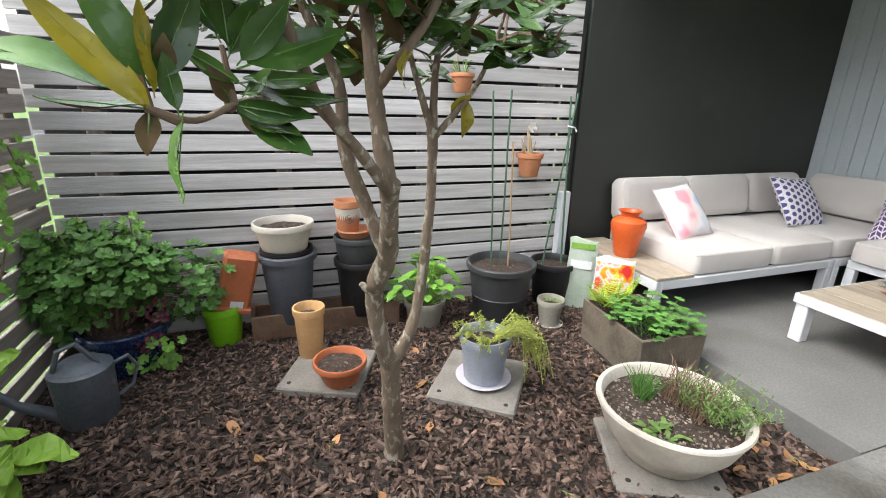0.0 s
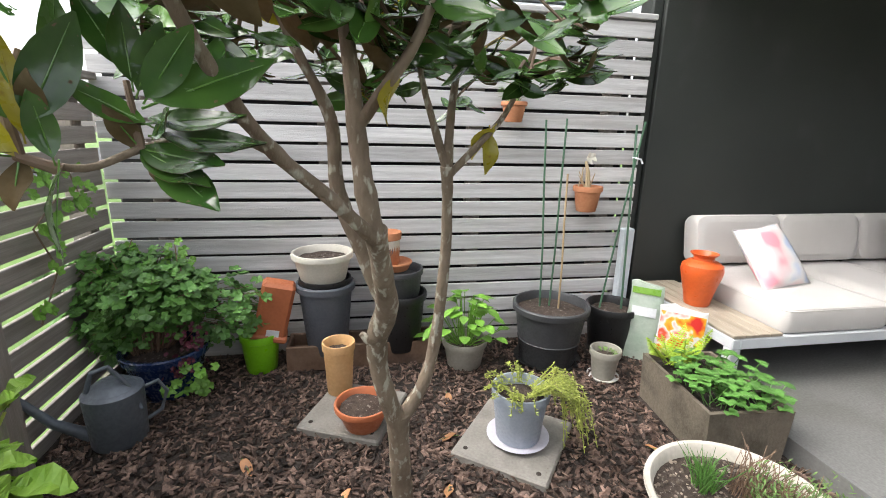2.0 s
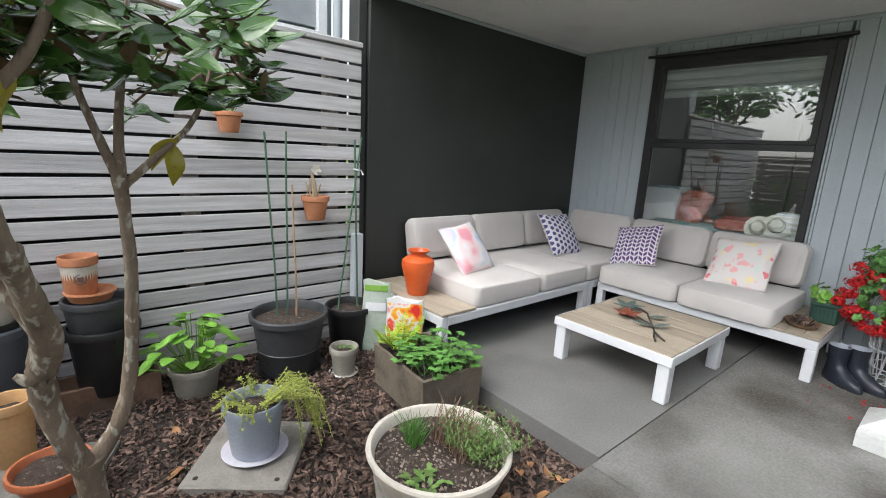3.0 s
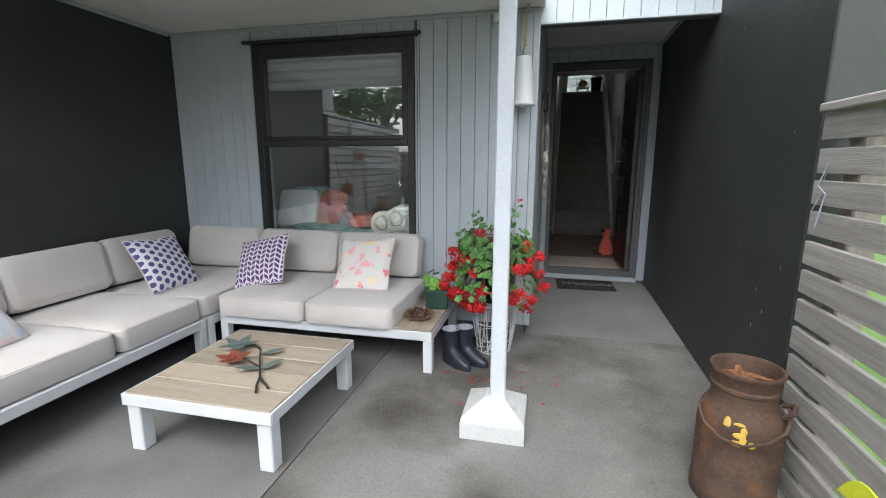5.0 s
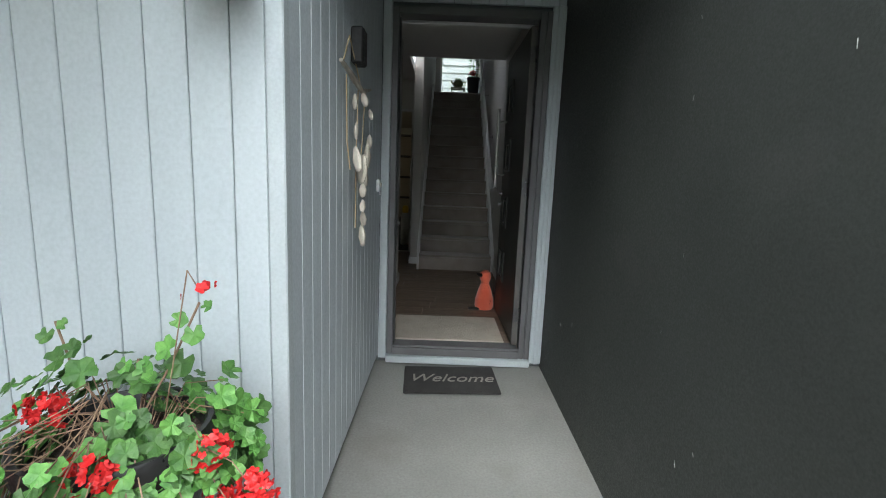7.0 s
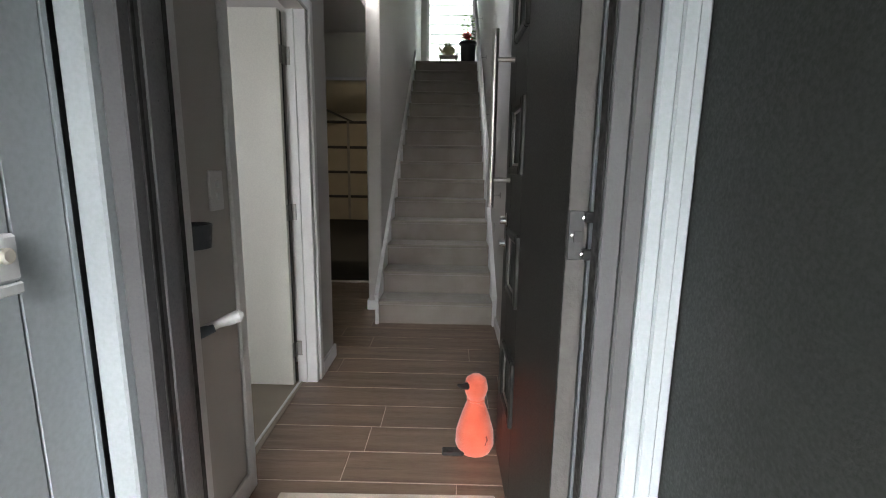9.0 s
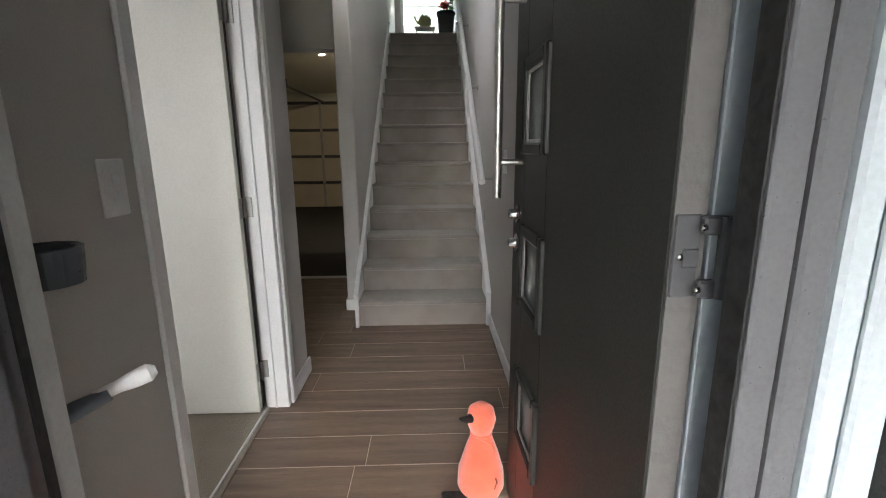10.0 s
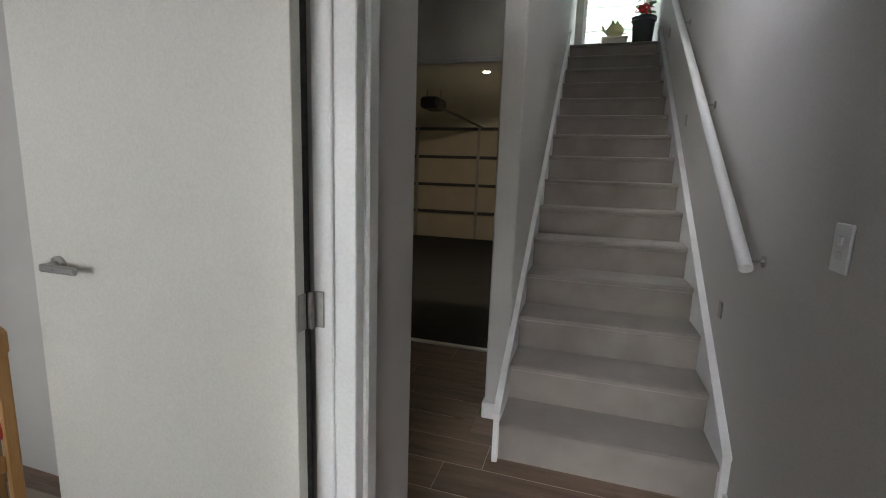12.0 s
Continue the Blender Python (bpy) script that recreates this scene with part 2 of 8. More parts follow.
CHIP = surf("bark_mulch", (0.040, 0.024, 0.018), (0.20, 0.135, 0.105), 0.7, spec=0.35, scale=22, fine=160, bump=0.5, isl=0.85)
POTSOIL = surf("potting_mix", (0.045, 0.030, 0.022), (0.09, 0.065, 0.05), 0.95, scale=30, fine=160, bump=1.0, dirt=(0.28, 0.25, 0.21), dirt_scale=60, dirt_at=(0.62, 0.68))
FABRIC = surf("oatmeal_outdoor_fabric", (0.53, 0.50, 0.47), (0.60, 0.57, 0.54), 0.95, scale=3, fine=420, bump=0.25, sheen=0.3)
DECK = surf("oak_look_table_boards", (0.31, 0.262, 0.20), (0.40, 0.342, 0.265), 0.6, scale=2.5, fine=22, stretch=(0.7, 9, 9), bump=0.12, rnd=0.10, dirt=(0.26, 0.22, 0.165), dirt_scale=2.6, dirt_at=(0.56, 0.74))
TERRA = surf("terracotta", (0.47, 0.185, 0.085), (0.56, 0.24, 0.12), 0.75, scale=7, fine=60, bump=0.12, dirt=(0.52, 0.33, 0.22), dirt_scale=4, dirt_at=(0.6, 0.8))
TERRA_TAN = surf("sandy_terracotta", (0.62, 0.36, 0.15), (0.70, 0.44, 0.21), 0.75, scale=7, fine=60, bump=0.12)
TERRA_PLASTIC = surf("terracotta_plastic", (0.48, 0.15, 0.065), (0.55, 0.18, 0.08), 0.45, scale=7, fine=60, bump=0.05)
ORANGE = surf("orange_glazed_ceramic", (0.60, 0.095, 0.018), (0.68, 0.13, 0.03), 0.4, scale=6, fine=50, bump=0.06)
GREYPOT = surf("slate_grey_plastic", (0.095, 0.105, 0.125), (0.12, 0.13, 0.15), 0.5, scale=6, fine=80, bump=0.05)
DARKPOT = surf("charcoal_plastic", (0.045, 0.047, 0.05), (0.065, 0.067, 0.07), 0.5, scale=6, fine=80, bump=0.05)
BLACKPOT = surf("black_plastic", (0.012, 0.012, 0.013), (0.02, 0.02, 0.02), 0.4, scale=6, fine=80, bump=0.04)
BLUEGREY = surf("pale_blue_grey_plastic", (0.30, 0.345, 0.40), (0.36, 0.40, 0.455), 0.45, scale=6, fine=80, bump=0.04)
CREAM = surf("cream_plastic", (0.66, 0.62, 0.53), (0.74, 0.70, 0.61), 0.5, scale=6, fine=80, bump=0.05)
BOWLC = surf("cream_stone_bowl", (0.62, 0.57, 0.48), (0.72, 0.67, 0.58), 0.7, scale=8, fine=70, bump=0.12, dirt=(0.45, 0.41, 0.34), dirt_scale=5)
LIME = surf("lime_green_plastic", (0.20, 0.52, 0.012), (0.24, 0.60, 0.02), 0.4, scale=6, fine=60, bump=0.03)
NAVY = surf("navy_glazed_pot", (0.012, 0.025, 0.075), (0.02, 0.04, 0.11), 0.25, scale=6, fine=60, bump=0.03)
CANGREY = surf("blue_grey_galvanised_metal", (0.11, 0.13, 0.155), (0.17, 0.19, 0.215), 0.5, 0.3, scale=6, fine=60, bump=0.1)
SAGE = surf("sage_grey_pot", (0.30, 0.285, 0.235), (0.36, 0.34, 0.29), 0.6, scale=8, fine=60, bump=0.08)
GREENPLASTIC = surf("dark_green_plastic", (0.018, 0.055, 0.040), (0.028, 0.075, 0.055), 0.45, scale=6, fine=60, bump=0.05)
RED_LID = surf("red_bin_lid_plastic", (0.62, 0.018, 0.028), (0.70, 0.03, 0.04), 0.38, scale=6, fine=60, bump=0.03)
BIN = surf("bottle_green_bin_plastic", (0.010, 0.032, 0.022), (0.016, 0.045, 0.03), 0.42, scale=3, fine=120, bump=0.06)
RUST = surf("rusted_iron", (0.060, 0.036, 0.026), (0.115, 0.068, 0.045), 0.8, 0.2, scale=9, fine=60, bump=0.5, dirt=(0.17, 0.075, 0.03), dirt_scale=11, dirt_at=(0.56, 0.70))
BARK = surf("lichen_grey_bark", (0.155, 0.115, 0.078), (0.275, 0.215, 0.155), 0.9, scale=14, fine=70, stretch=(1, 1, 0.5), bump=0.8, dirt=(0.44, 0.42, 0.34), dirt_scale=44, dirt_at=(0.55, 0.64))
TWIG = surf("pale_brown_twig", (0.15, 0.10, 0.066), (0.22, 0.155, 0.11), 0.8, scale=20, fine=80, bump=0.3)
MAG = surf("glossy_magnolia_leaf", (0.034, 0.092, 0.018), (0.070, 0.15, 0.028), 0.2, scale=9, fine=40, bump=0.08, rnd=0.35, spec=0.6, rvar=0.08)
MAG_NEW = surf("fresh_magnolia_leaf", (0.085, 0.19, 0.04), (0.14, 0.27, 0.06), 0.22, scale=9, fine=40, bump=0.08, rnd=0.25)
MAG_UNDER = surf("rusty_leaf_underside", (0.085, 0.060, 0.022), (0.135, 0.088, 0.034), 0.8, scale=9, fine=60, bump=0.1, rnd=0.2)
MAG_YELLOW = surf("yellowing_magnolia_leaf", (0.34, 0.29, 0.012), (0.44, 0.37, 0.03), 0.35, scale=8, fine=50, bump=0.06, rnd=0.2, dirt=(0.24, 0.13, 0.015), dirt_scale=24, dirt_at=(0.62, 0.72))
IVY = surf("geranium_leaf", (0.070, 0.18, 0.034), (0.135, 0.30, 0.06), 0.5, scale=12, fine=60, bump=0.1, isl=0.4)
LIMELEAF = surf("bright_green_leaf", (0.13, 0.30, 0.03), (0.19, 0.40, 0.055), 0.45, scale=12, fine=60, bump=0.12, isl=0.25)
HERB = surf("herb_foliage", (0.10, 0.19, 0.04), (0.17, 0.27, 0.07), 0.6, scale=20, fine=60, bump=0.1, isl=0.35)
YELLOWHERB = surf("yellow_green_trailing_foliage", (0.26, 0.31, 0.05), (0.36, 0.40, 0.09), 0.6, scale=20, fine=60, bump=0.1, isl=0.3)
DRYSTEM = surf("dry_brown_stems", (0.17, 0.105, 0.07), (0.27, 0.18, 0.12), 0.85, scale=20, fine=60, bump=0.2, isl=0.3)
DEADLEAF = surf("fallen_tan_leaf", (0.36, 0.16, 0.065), (0.50, 0.26, 0.12), 0.6, scale=10, fine=50, bump=0.2, rnd=0.35)
FLOWER = surf("red_geranium_petal", (0.52, 0.008, 0.010), (0.68, 0.018, 0.02), 0.55, scale=30, fine=60, bump=0.1, isl=0.25)
PURPLE = surf("purple_flower", (0.07, 0.008, 0.02), (0.11, 0.015, 0.035), 0.6, isl=0.3)
CANE = surf("green_garden_stake", (0.055, 0.13, 0.075), (0.08, 0.17, 0.10), 0.5, fine=80)
BAMBOO = surf("bamboo_cane", (0.36, 0.26, 0.14), (0.45, 0.33, 0.19), 0.6, fine=80)
STEEL = surf("brushed_steel", (0.46, 0.45, 0.43), (0.54, 0.53, 0.51), 0.40, 1.0, scale=8, fine=200, stretch=(1, 1, 0.1), bump=0.03)
CHROME = surf("chrome", (0.70, 0.70, 0.70), (0.75, 0.75, 0.75), 0.12, 1.0, rvar=0.05, bump=0)
INWALL = surf("warm_grey_wall_paint", (0.52, 0.50, 0.475), (0.55, 0.53, 0.505), 0.75, scale=1.2, fine=220, bump=0.05)
INWHITE = surf("white_satin_trim_paint", (0.76, 0.76, 0.755), (0.80, 0.80, 0.795), 0.4, scale=4, fine=120, bump=0.03)
INDOOR = surf("ivory_door_paint", (0.70, 0.685, 0.62), (0.74, 0.725, 0.665), 0.45, scale=2, fine=140, bump=0.04)
INCEIL = surf("flat_ceiling_paint", (0.74, 0.73, 0.71), (0.78, 0.77, 0.75), 0.85, scale=2, fine=120, bump=0.04)
PLANK = surf("brown_oak_laminate", (0.145, 0.095, 0.066), (0.235, 0.165, 0.12), 0.42, scale=2.2, fine=24, stretch=(0.8, 9, 9), bump=0.06, rnd=0.10, dirt=(0.10, 0.066, 0.047), dirt_scale=3, dirt_at=(0.55, 0.75))
PLANK_GAP = surf("plank_joint", (0.50, 0.40, 0.32), (0.58, 0.47, 0.38), 0.6)
HINGE = surf("dull_grey_hinge_steel", (0.085, 0.085, 0.088), (0.115, 0.115, 0.118), 0.45, 0.5)
CARPET = surf("taupe_carpet", (0.27, 0.236, 0.21), (0.345, 0.305, 0.272), 0.98, scale=5, fine=420, bump=0.6, sheen=0.3)
BEIGECARPET = surf("beige_carpet", (0.34, 0.29, 0.235), (0.40, 0.345, 0.285), 0.98, scale=5, fine=420, bump=0.6)
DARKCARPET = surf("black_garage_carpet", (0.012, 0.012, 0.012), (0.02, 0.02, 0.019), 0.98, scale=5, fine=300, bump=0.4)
GARAGEDOOR = surf("garage_door_inner_skin", (0.46, 0.42, 0.34), (0.52, 0.475, 0.39), 0.6, scale=3, fine=120, bump=0.05)
GALV = surf("galvanised_strut", (0.34, 0.33, 0.31), (0.42, 0.41, 0.39), 0.45, 0.7)
BLACK = surf("matt_black", (0.012, 0.012, 0.012), (0.018, 0.018, 0.018), 0.55)
RUBBER = surf("navy_rubber", (0.014, 0.018, 0.028), (0.022, 0.028, 0.04), 0.42, scale=8, fine=60, bump=0.1)
RUBBER_IN = surf("grey_boot_lining", (0.30, 0.33, 0.37), (0.36, 0.39, 0.43), 0.8)
COIR = surf("black_coir_mat", (0.022, 0.021, 0.02), (0.04, 0.038, 0.036), 0.98, scale=8, fine=300, bump=0.9)
MATTEXT = surf("faded_grey_print", (0.24, 0.22, 0.19), (0.30, 0.28, 0.25), 0.9, fine=300)
RUG = surf("cream_loop_rug", (0.56, 0.50, 0.42), (0.64, 0.58, 0.50), 0.98, scale=8, fine=260, bump=0.9)
CORAL = surf("coral_plush", (0.80, 0.13, 0.065), (0.88, 0.18, 0.10), 0.95, scale=8, fine=250, bump=0.3, sheen=0.5)
ROPE = surf("natural_rope", (0.42, 0.32, 0.19), (0.52, 0.41, 0.26), 0.9, fine=200, bump=0.5)
SHELL = surf("weathered_driftwood_and_shell", (0.40, 0.36, 0.30), (0.62, 0.57, 0.49), 0.7, scale=20, fine=80, bump=0.3, rnd=0.35)
LAWN = surf("lawn", (0.09, 0.17, 0.03), (0.14, 0.24, 0.05), 0.9, scale=3, fine=60, bump=0.5)
ASPHALT = surf("asphalt", (0.045, 0.046, 0.048), (0.065, 0.066, 0.068), 0.85, scale=3, fine=120, bump=0.3)
PANE = glass("window_glass", (0.92, 0.95, 0.94))


# ---- setting: ground and slabs ----
ZP, ZG = -0.11, -0.21
ground = structure("ground", Shape().box(-70, 70, -70, 70, -0.45, -0.30, 0), LAWN, "green lawn reaching to the horizon", "ground")
bed = Shape()
NX, NY = 44, 66
gx = [-2.66 + (2.66 - 0.53) * i / NX for i in range(NX + 1)]
gy = [-1.0 + 3.28 * j / NY for j in range(NY + 1)]


def bed_height(x, y):
    return ZG + 0.016 * noise.noise((x * 2.1, y * 2.1, 1.0)) + 0.006 * noise.noise((x * 9, y * 9, 4.0))


bed.add([(x, y, bed_height(x, y)) for y in gy for x in gx], [[j * (NX + 1) + i, j * (NX + 1) + i + 1, (j + 1) * (NX + 1) + i + 1, (j + 1) * (NX + 1) + i] for j in range(NY) for i in range(NX)])
structure("ground_bed", bed, SOIL, "dark soil of the garden bed", "ground", True)
patio = thing("pavement", "grey stained concrete patio with saw-cut joints", "patio", kind="structure")
for x0, x1, y0, y1, mt_ in ((-2.63, -0.527, 2.275, 4.9, CONC), (-0.521, 1.57, 2.2, 4.9, CONC_OUT), (-0.521, 1.62, -6.0, 2.194, CONC_OUT), (0.40, 1.63, 4.9005, 6.76, CONC_ENTRY)):
    part("slab", Shape().box(x0, x1, y0, y1, -0.29, ZP, 0.001), mt_, patio)

# ---- setting: house walls ----
WINX0, WINX1, WINZ0, WINZ1 = -1.86, -0.485, 0.42, 2.125
wall = Shape()
for x0, x1, z0, z1 in ((-2.7, WINX0, -0.3, 5.4), (WINX1, 0.39, -0.3, 5.4), (WINX0, WINX1, -0.3, WINZ0), (WINX0, WINX1, WINZ1, 5.4)):
    wall.box(x0, x1, 4.925, 5.06, z0, z1, 0)
wall_south = structure("wall_south", wall, CLAD_BACK, "house wall clad in pale grey vertical boards", "wall")
board_me = {}


def boards(parent, along, lo, hi, z0, z1, at, step=0.1085, first=None):
    """Upright cladding boards on a wall; along is 'x' or 'y', at is the wall's face."""
    a = lo if first is None else first
    while a < hi - 0.01:
        w = min(step, hi - a)
        key = (along, round(w, 3), round(z1 - z0, 3))
        if key not in board_me:
            s = Shape()
            if along == "x":
                s.box(0.0015, w - 0.0015, 0, 0.024, 0, z1 - z0, 0.0022)
            else:
                s.box(-0.024, 0, 0.0015, w - 0.0015, 0, z1 - z0, 0.0022)
            board_me[key] = mesh_of("board", s, CLAD)
        piece("board", board_me[key], parent, pose(a, at, z0) if along == "x" else pose(at, a, z0))
        a += step


boards(wall_south, "x", -2.63, WINX0 - 0.004, -0.05, 2.26, 4.9)
boards(wall_south, "x", WINX0 - 0.004, WINX1 + 0.004, 2.17, 2.26, 4.9)
boards(wall_south, "x", WINX1 + 0.02, -0.4455, -0.05, 2.26, 4.9)
boards(wall_south, "x", -0.4455, 0.385, -0.05, 2.26, 4.9, 0.1062)
boards(wall_south, "x", 0.43, 1.62, 2.165, 3.2, 4.9)
wall_recess = structure("wall_recess", Shape().box(0.30, 0.405, 5.064, 6.745, -0.3, 2.9, 0), CLAD_BACK, "side wall of the entry recess clad in pale boards", "wall")
boards(wall_recess, "y", 4.945, 6.70, -0.05, 2.41, 0.43)
structure("trim_corner", Shape().box(0.386, 0.434, 4.894, 4.944, -0.05, 2.26, 0.004), TRIM, "pale grey corner trim board", "trim")
structure("trim_window", Shape().box(WINX0 - 0.018, WINX0 - 0.002, 4.895, 4.925, WINZ0, WINZ1, 0.003).box(WINX1 + 0.002, WINX1 + 0.018, 4.895, 4.925, WINZ0, WINZ1, 0.003), TRIM, "narrow pale trim beside the window", "trim")

# lintel over the entry recess, its ceiling and the patio ceiling
structure("wall_lintel", Shape().box(0.30, 1.70, 4.925, 5.06, 2.165, 5.4, 0), CLAD_BACK, "upper wall over the entry clad in pale boards", "wall")
structure("trim_lintel", Shape().box(0.434, 1.568, 4.893, 4.925, 2.150, 2.166, 0.003), TRIM, "thin pale edge trim under the lintel", "trim")
structure("ceiling_entry", Shape().box(0.30, 1.70, 5.064, 6.76, 2.405, 2.5, 0), CEIL, "white ceiling of the entry recess", "ceiling")
structure("ceiling_patio", Shape().box(-2.63, 0.46, 2.33, 4.897, 2.262, 2.36, 0.004), CEIL, "white soffit over the patio", "ceiling")
structure("trim_scotia", Shape().box(-2.61, 0.42, 4.868, 4.899, 2.234, 2.262, 0.008).box(-2.629, -2.60, 2.34, 4.868, 2.234, 2.262, 0.008), TRIM, "pale scotia along the soffit", "trim")
structure("roof_fascia", Shape().box(-2.63, 0.46, 2.27, 2.328, 2.22, 2.55, 0.006), TRIM, "pale fascia board of the patio roof", "roof")
structure("trim_recess", Shape().box(0.434, 1.566, 6.685, 6.717, 2.376, 2.405, 0.008).box(1.54, 1.569, 5.07, 6.685, 2.376, 2.405, 0.008), TRIM, "pale scotia in the entry recess", "trim")

# charcoal walls at both sides
structure("wall_west", Shape().box(-2.78, -2.632, 2.30, 5.06, -0.3, 5.4, 0.006), DARK_WALL, "charcoal plastered side wall of the patio", "wall")
structure("wall_west_return", Shape().box(-2.80, -2.66, 2.225, 2.298, -0.3, 2.9, 0.008), DARK_WALL, "charcoal corner edge of the side wall", "wall")
structure("wall_east", Shape().box(1.572, 1.76, 3.50, 6.75, -0.3, 5.4, 0.006), DARK_WALL, "charcoal plastered wall beside the entry", "wall")

scuffs = thing("wall_scuffs", "faint pale scratches on the charcoal wall", "scratch", (1.5715, 0, 0), kind="structure")
rng = random.Random(4)
SCUFF = surf("chalky_scratch", (0.16, 0.17, 0.16), (0.22, 0.23, 0.22), 0.9)
for i in range(46):
    y, z, q = rng.uniform(3.6, 6.4), rng.uniform(0.2, 2.1), rng.uniform(0.004, 0.022)
    part("scratch", Shape().tube([(-0.0006, y, z), (-0.0006, y + rng.uniform(-0.006, 0.006), z + q)], rng.uniform(0.0006, 0.0013), 4), SCUFF, scuffs)

# ---- setting: door wall ----
dw = Shape()
for x0, x1, z0, z1 in ((0.30, 0.475, -0.3, 2.9), (1.50, 1.76, -0.3, 2.9), (0.475, 1.50, 2.24, 2.9), (0.475, 1.50, -0.3, -0.075)):
    dw.box(x0, x1, 6.662, 6.77, z0, z1, 0)
wall_door = structure("wall_entry", dw, CLAD_BACK, "entry wall around the front door", "wall")
boards(wall_door, "x", 0.434, 1.568, 2.262, 2.404, 6.637)
trim = Shape()
trim.box(0.4315, 0.487, 6.619, 6.661, -0.075, 2.262, 0.005)
trim.box(1.488, 1.569, 6.619, 6.661, -0.075, 2.262, 0.005)
trim.box(1.515, 1.545, 6.608, 6.620, -0.075, 2.262, 0.004)
trim.box(0.487, 1.488, 6.60, 6.66, -0.10, -0.052, 0.005)
structure("trim_door", trim, TRIM, "pale painted trim round the front door", "trim")
jamb = Shape()
jamb.box(0.488, 0.530, 6.64, 6.78, -0.05, 2.235, 0.004)
jamb.box(0.530, 0.536, 6.70, 6.75, 0.006, 2.184, 0.002)
jamb.box(1.452, 1.487, 6.628, 6.72, -0.05, 2.235, 0.004)
jamb.box(1.414, 1.4505, 6.634, 6.658, -0.05, 2.235, 0.003)
jamb.box(1.4505, 1.452, 6.640, 6.70, -0.05, 2.235, 0.0005)
jamb.box(0.530, 1.414, 6.625, 6.75, 2.185, 2.235, 0.004)
jamb.box(0.530, 1.414, 6.625, 6.80, -0.05, 0.005, 0.004)
jamb.box(0.530, 1.414, 6.635, 6.66, 0.005, 0.020, 0.003)
structure("door_1_frame", jamb, FRAMEGREY, "grey joinery frame of the front door", "door frame")
structure("door_1_seal", Shape().box(0.5305, 0.535, 6.67, 6.685, 0.01, 2.18, 0.002).box(0.462, 0.527, 6.782, 6.80, 0.0, 2.2, 0.002).box(1.4105, 1.4142, 6.640, 6.678, 0.0, 2.2, 0.001), BLACK, "black weather seal in the door frame", "seal")

# ---- setting: hall, stairs, garage, bedroom ----
OUTSIDE = set(o.name for o in bpy.data.objects)
HC = 2.57
fl = thing("floor", "brown oak laminate floor laid across the hall", "floor", kind="structure")
part("underlay", Shape().box(0.34, 1.61, 6.801, 9.6, -0.12, -0.002, 0).box(-1.3, 0.34, 8.62, 10.76, -0.12, -0.002, 0), PLANK_GAP, fl)
part("edge_board", Shape().box(0.40, 0.60, 9.52, 9.80, -0.12, -0.001, 0), PLANK, fl)
structure("floor_bedroom", Shape().box(-2.63, 0.338, 5.062, 8.60, -0.12, 0.004, 0), BEIGECARPET, "beige carpet of the bedroom", "floor")
structure("trim_threshold", Shape().box(0.338, 0.352, 7.50, 8.40, -0.01, 0.009, 0.003), INWHITE, "pale threshold strip in the bedroom doorway", "trim")
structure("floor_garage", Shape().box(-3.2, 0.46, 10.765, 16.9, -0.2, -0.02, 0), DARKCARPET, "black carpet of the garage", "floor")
structure("trim_garage_sill", Shape().box(-0.6, 0.47, 10.72, 10.765, -0.02, 0.012, 0.004), INDOOR, "pale sill at the garage doorway", "trim")
inner = Shape()
inner.box(1.602, 1.74, 6.75, 14.6, -0.2, 5.3, 0)
structure("wall_hall_east", inner, INWALL, "warm grey painted wall beside the stairs", "wall")
wl1 = Shape()
wl1.box(0.352, 0.45, 6.735, 7.485, -0.1, HC, 0.012)
wl1.box(0.352, 0.45, 7.485, 8.42, 2.06, HC, 0)
wl1.box(0.352, 0.45, 8.42, 8.745, -0.1, HC, 0.008)
wl1.box(-1.5, 0.351, 8.645, 8.745, -0.1, HC, 0.0)
structure("wall_hall_west", wl1, INWALL, "warm grey painted hall wall with a doorway", "wall")
wl2 = Shape()
wl2.box(0.500, 0.620, 9.78, 13.2, -0.1, 5.3, 0.008)
wl2.box(0.500, 0.620, 13.2, 14.6, 2.85, 5.3, 0.0)
structure("wall_stairs", wl2, INWALL, "pale wall along the stairs", "wall")
gw = Shape()
gw.box(-1.5, -0.55, 10.66, 10.765, -0.1, HC, 0)
gw.box(-0.55, 0.469, 10.66, 10.765, 2.12, HC, 0)
gw.box(-1.6, -1.5, 8.5, 10.765, -0.1, HC, 0)
structure("wall_passage", gw, INDOOR, "cream passage wall with the garage doorway", "wall")
structure("trim_garage_head", Shape().box(-0.55, 0.468, 10.64, 10.66, 2.112, 2.145, 0.003), INWHITE, "thin trim over the garage doorway", "trim")
cl = Shape()
cl.box(0.34, 1.74, 6.72, 9.34, HC, HC + 0.12, 0)
cl.box(-1.6, 0.47, 8.5, 10.77, HC + 0.001, HC + 0.121, 0)
structure("ceiling_hall", cl, INCEIL, "white hall ceiling ending at the stairwell", "ceiling")
structure("wall_stairwell", Shape().box(0.45, 1.602, 9.24, 9.338, HC + 0.12, 5.3, 0), INWALL, "grey wall above the hall ceiling in the stairwell", "wall")
# unseen ceiling, added with a slope to cut bounced light on the upper risers
structure("ceiling_stairwell", Shape().prism([(9.338, 3.75), (12.6, 5.1), (14.7, 5.1), (14.7, 5.22), (12.55, 5.22), (9.30, 3.90)], 0.45, 1.74, "x"), INWALL, "unseen grey sloping ceiling added to dim the upper stairs", "ceiling")
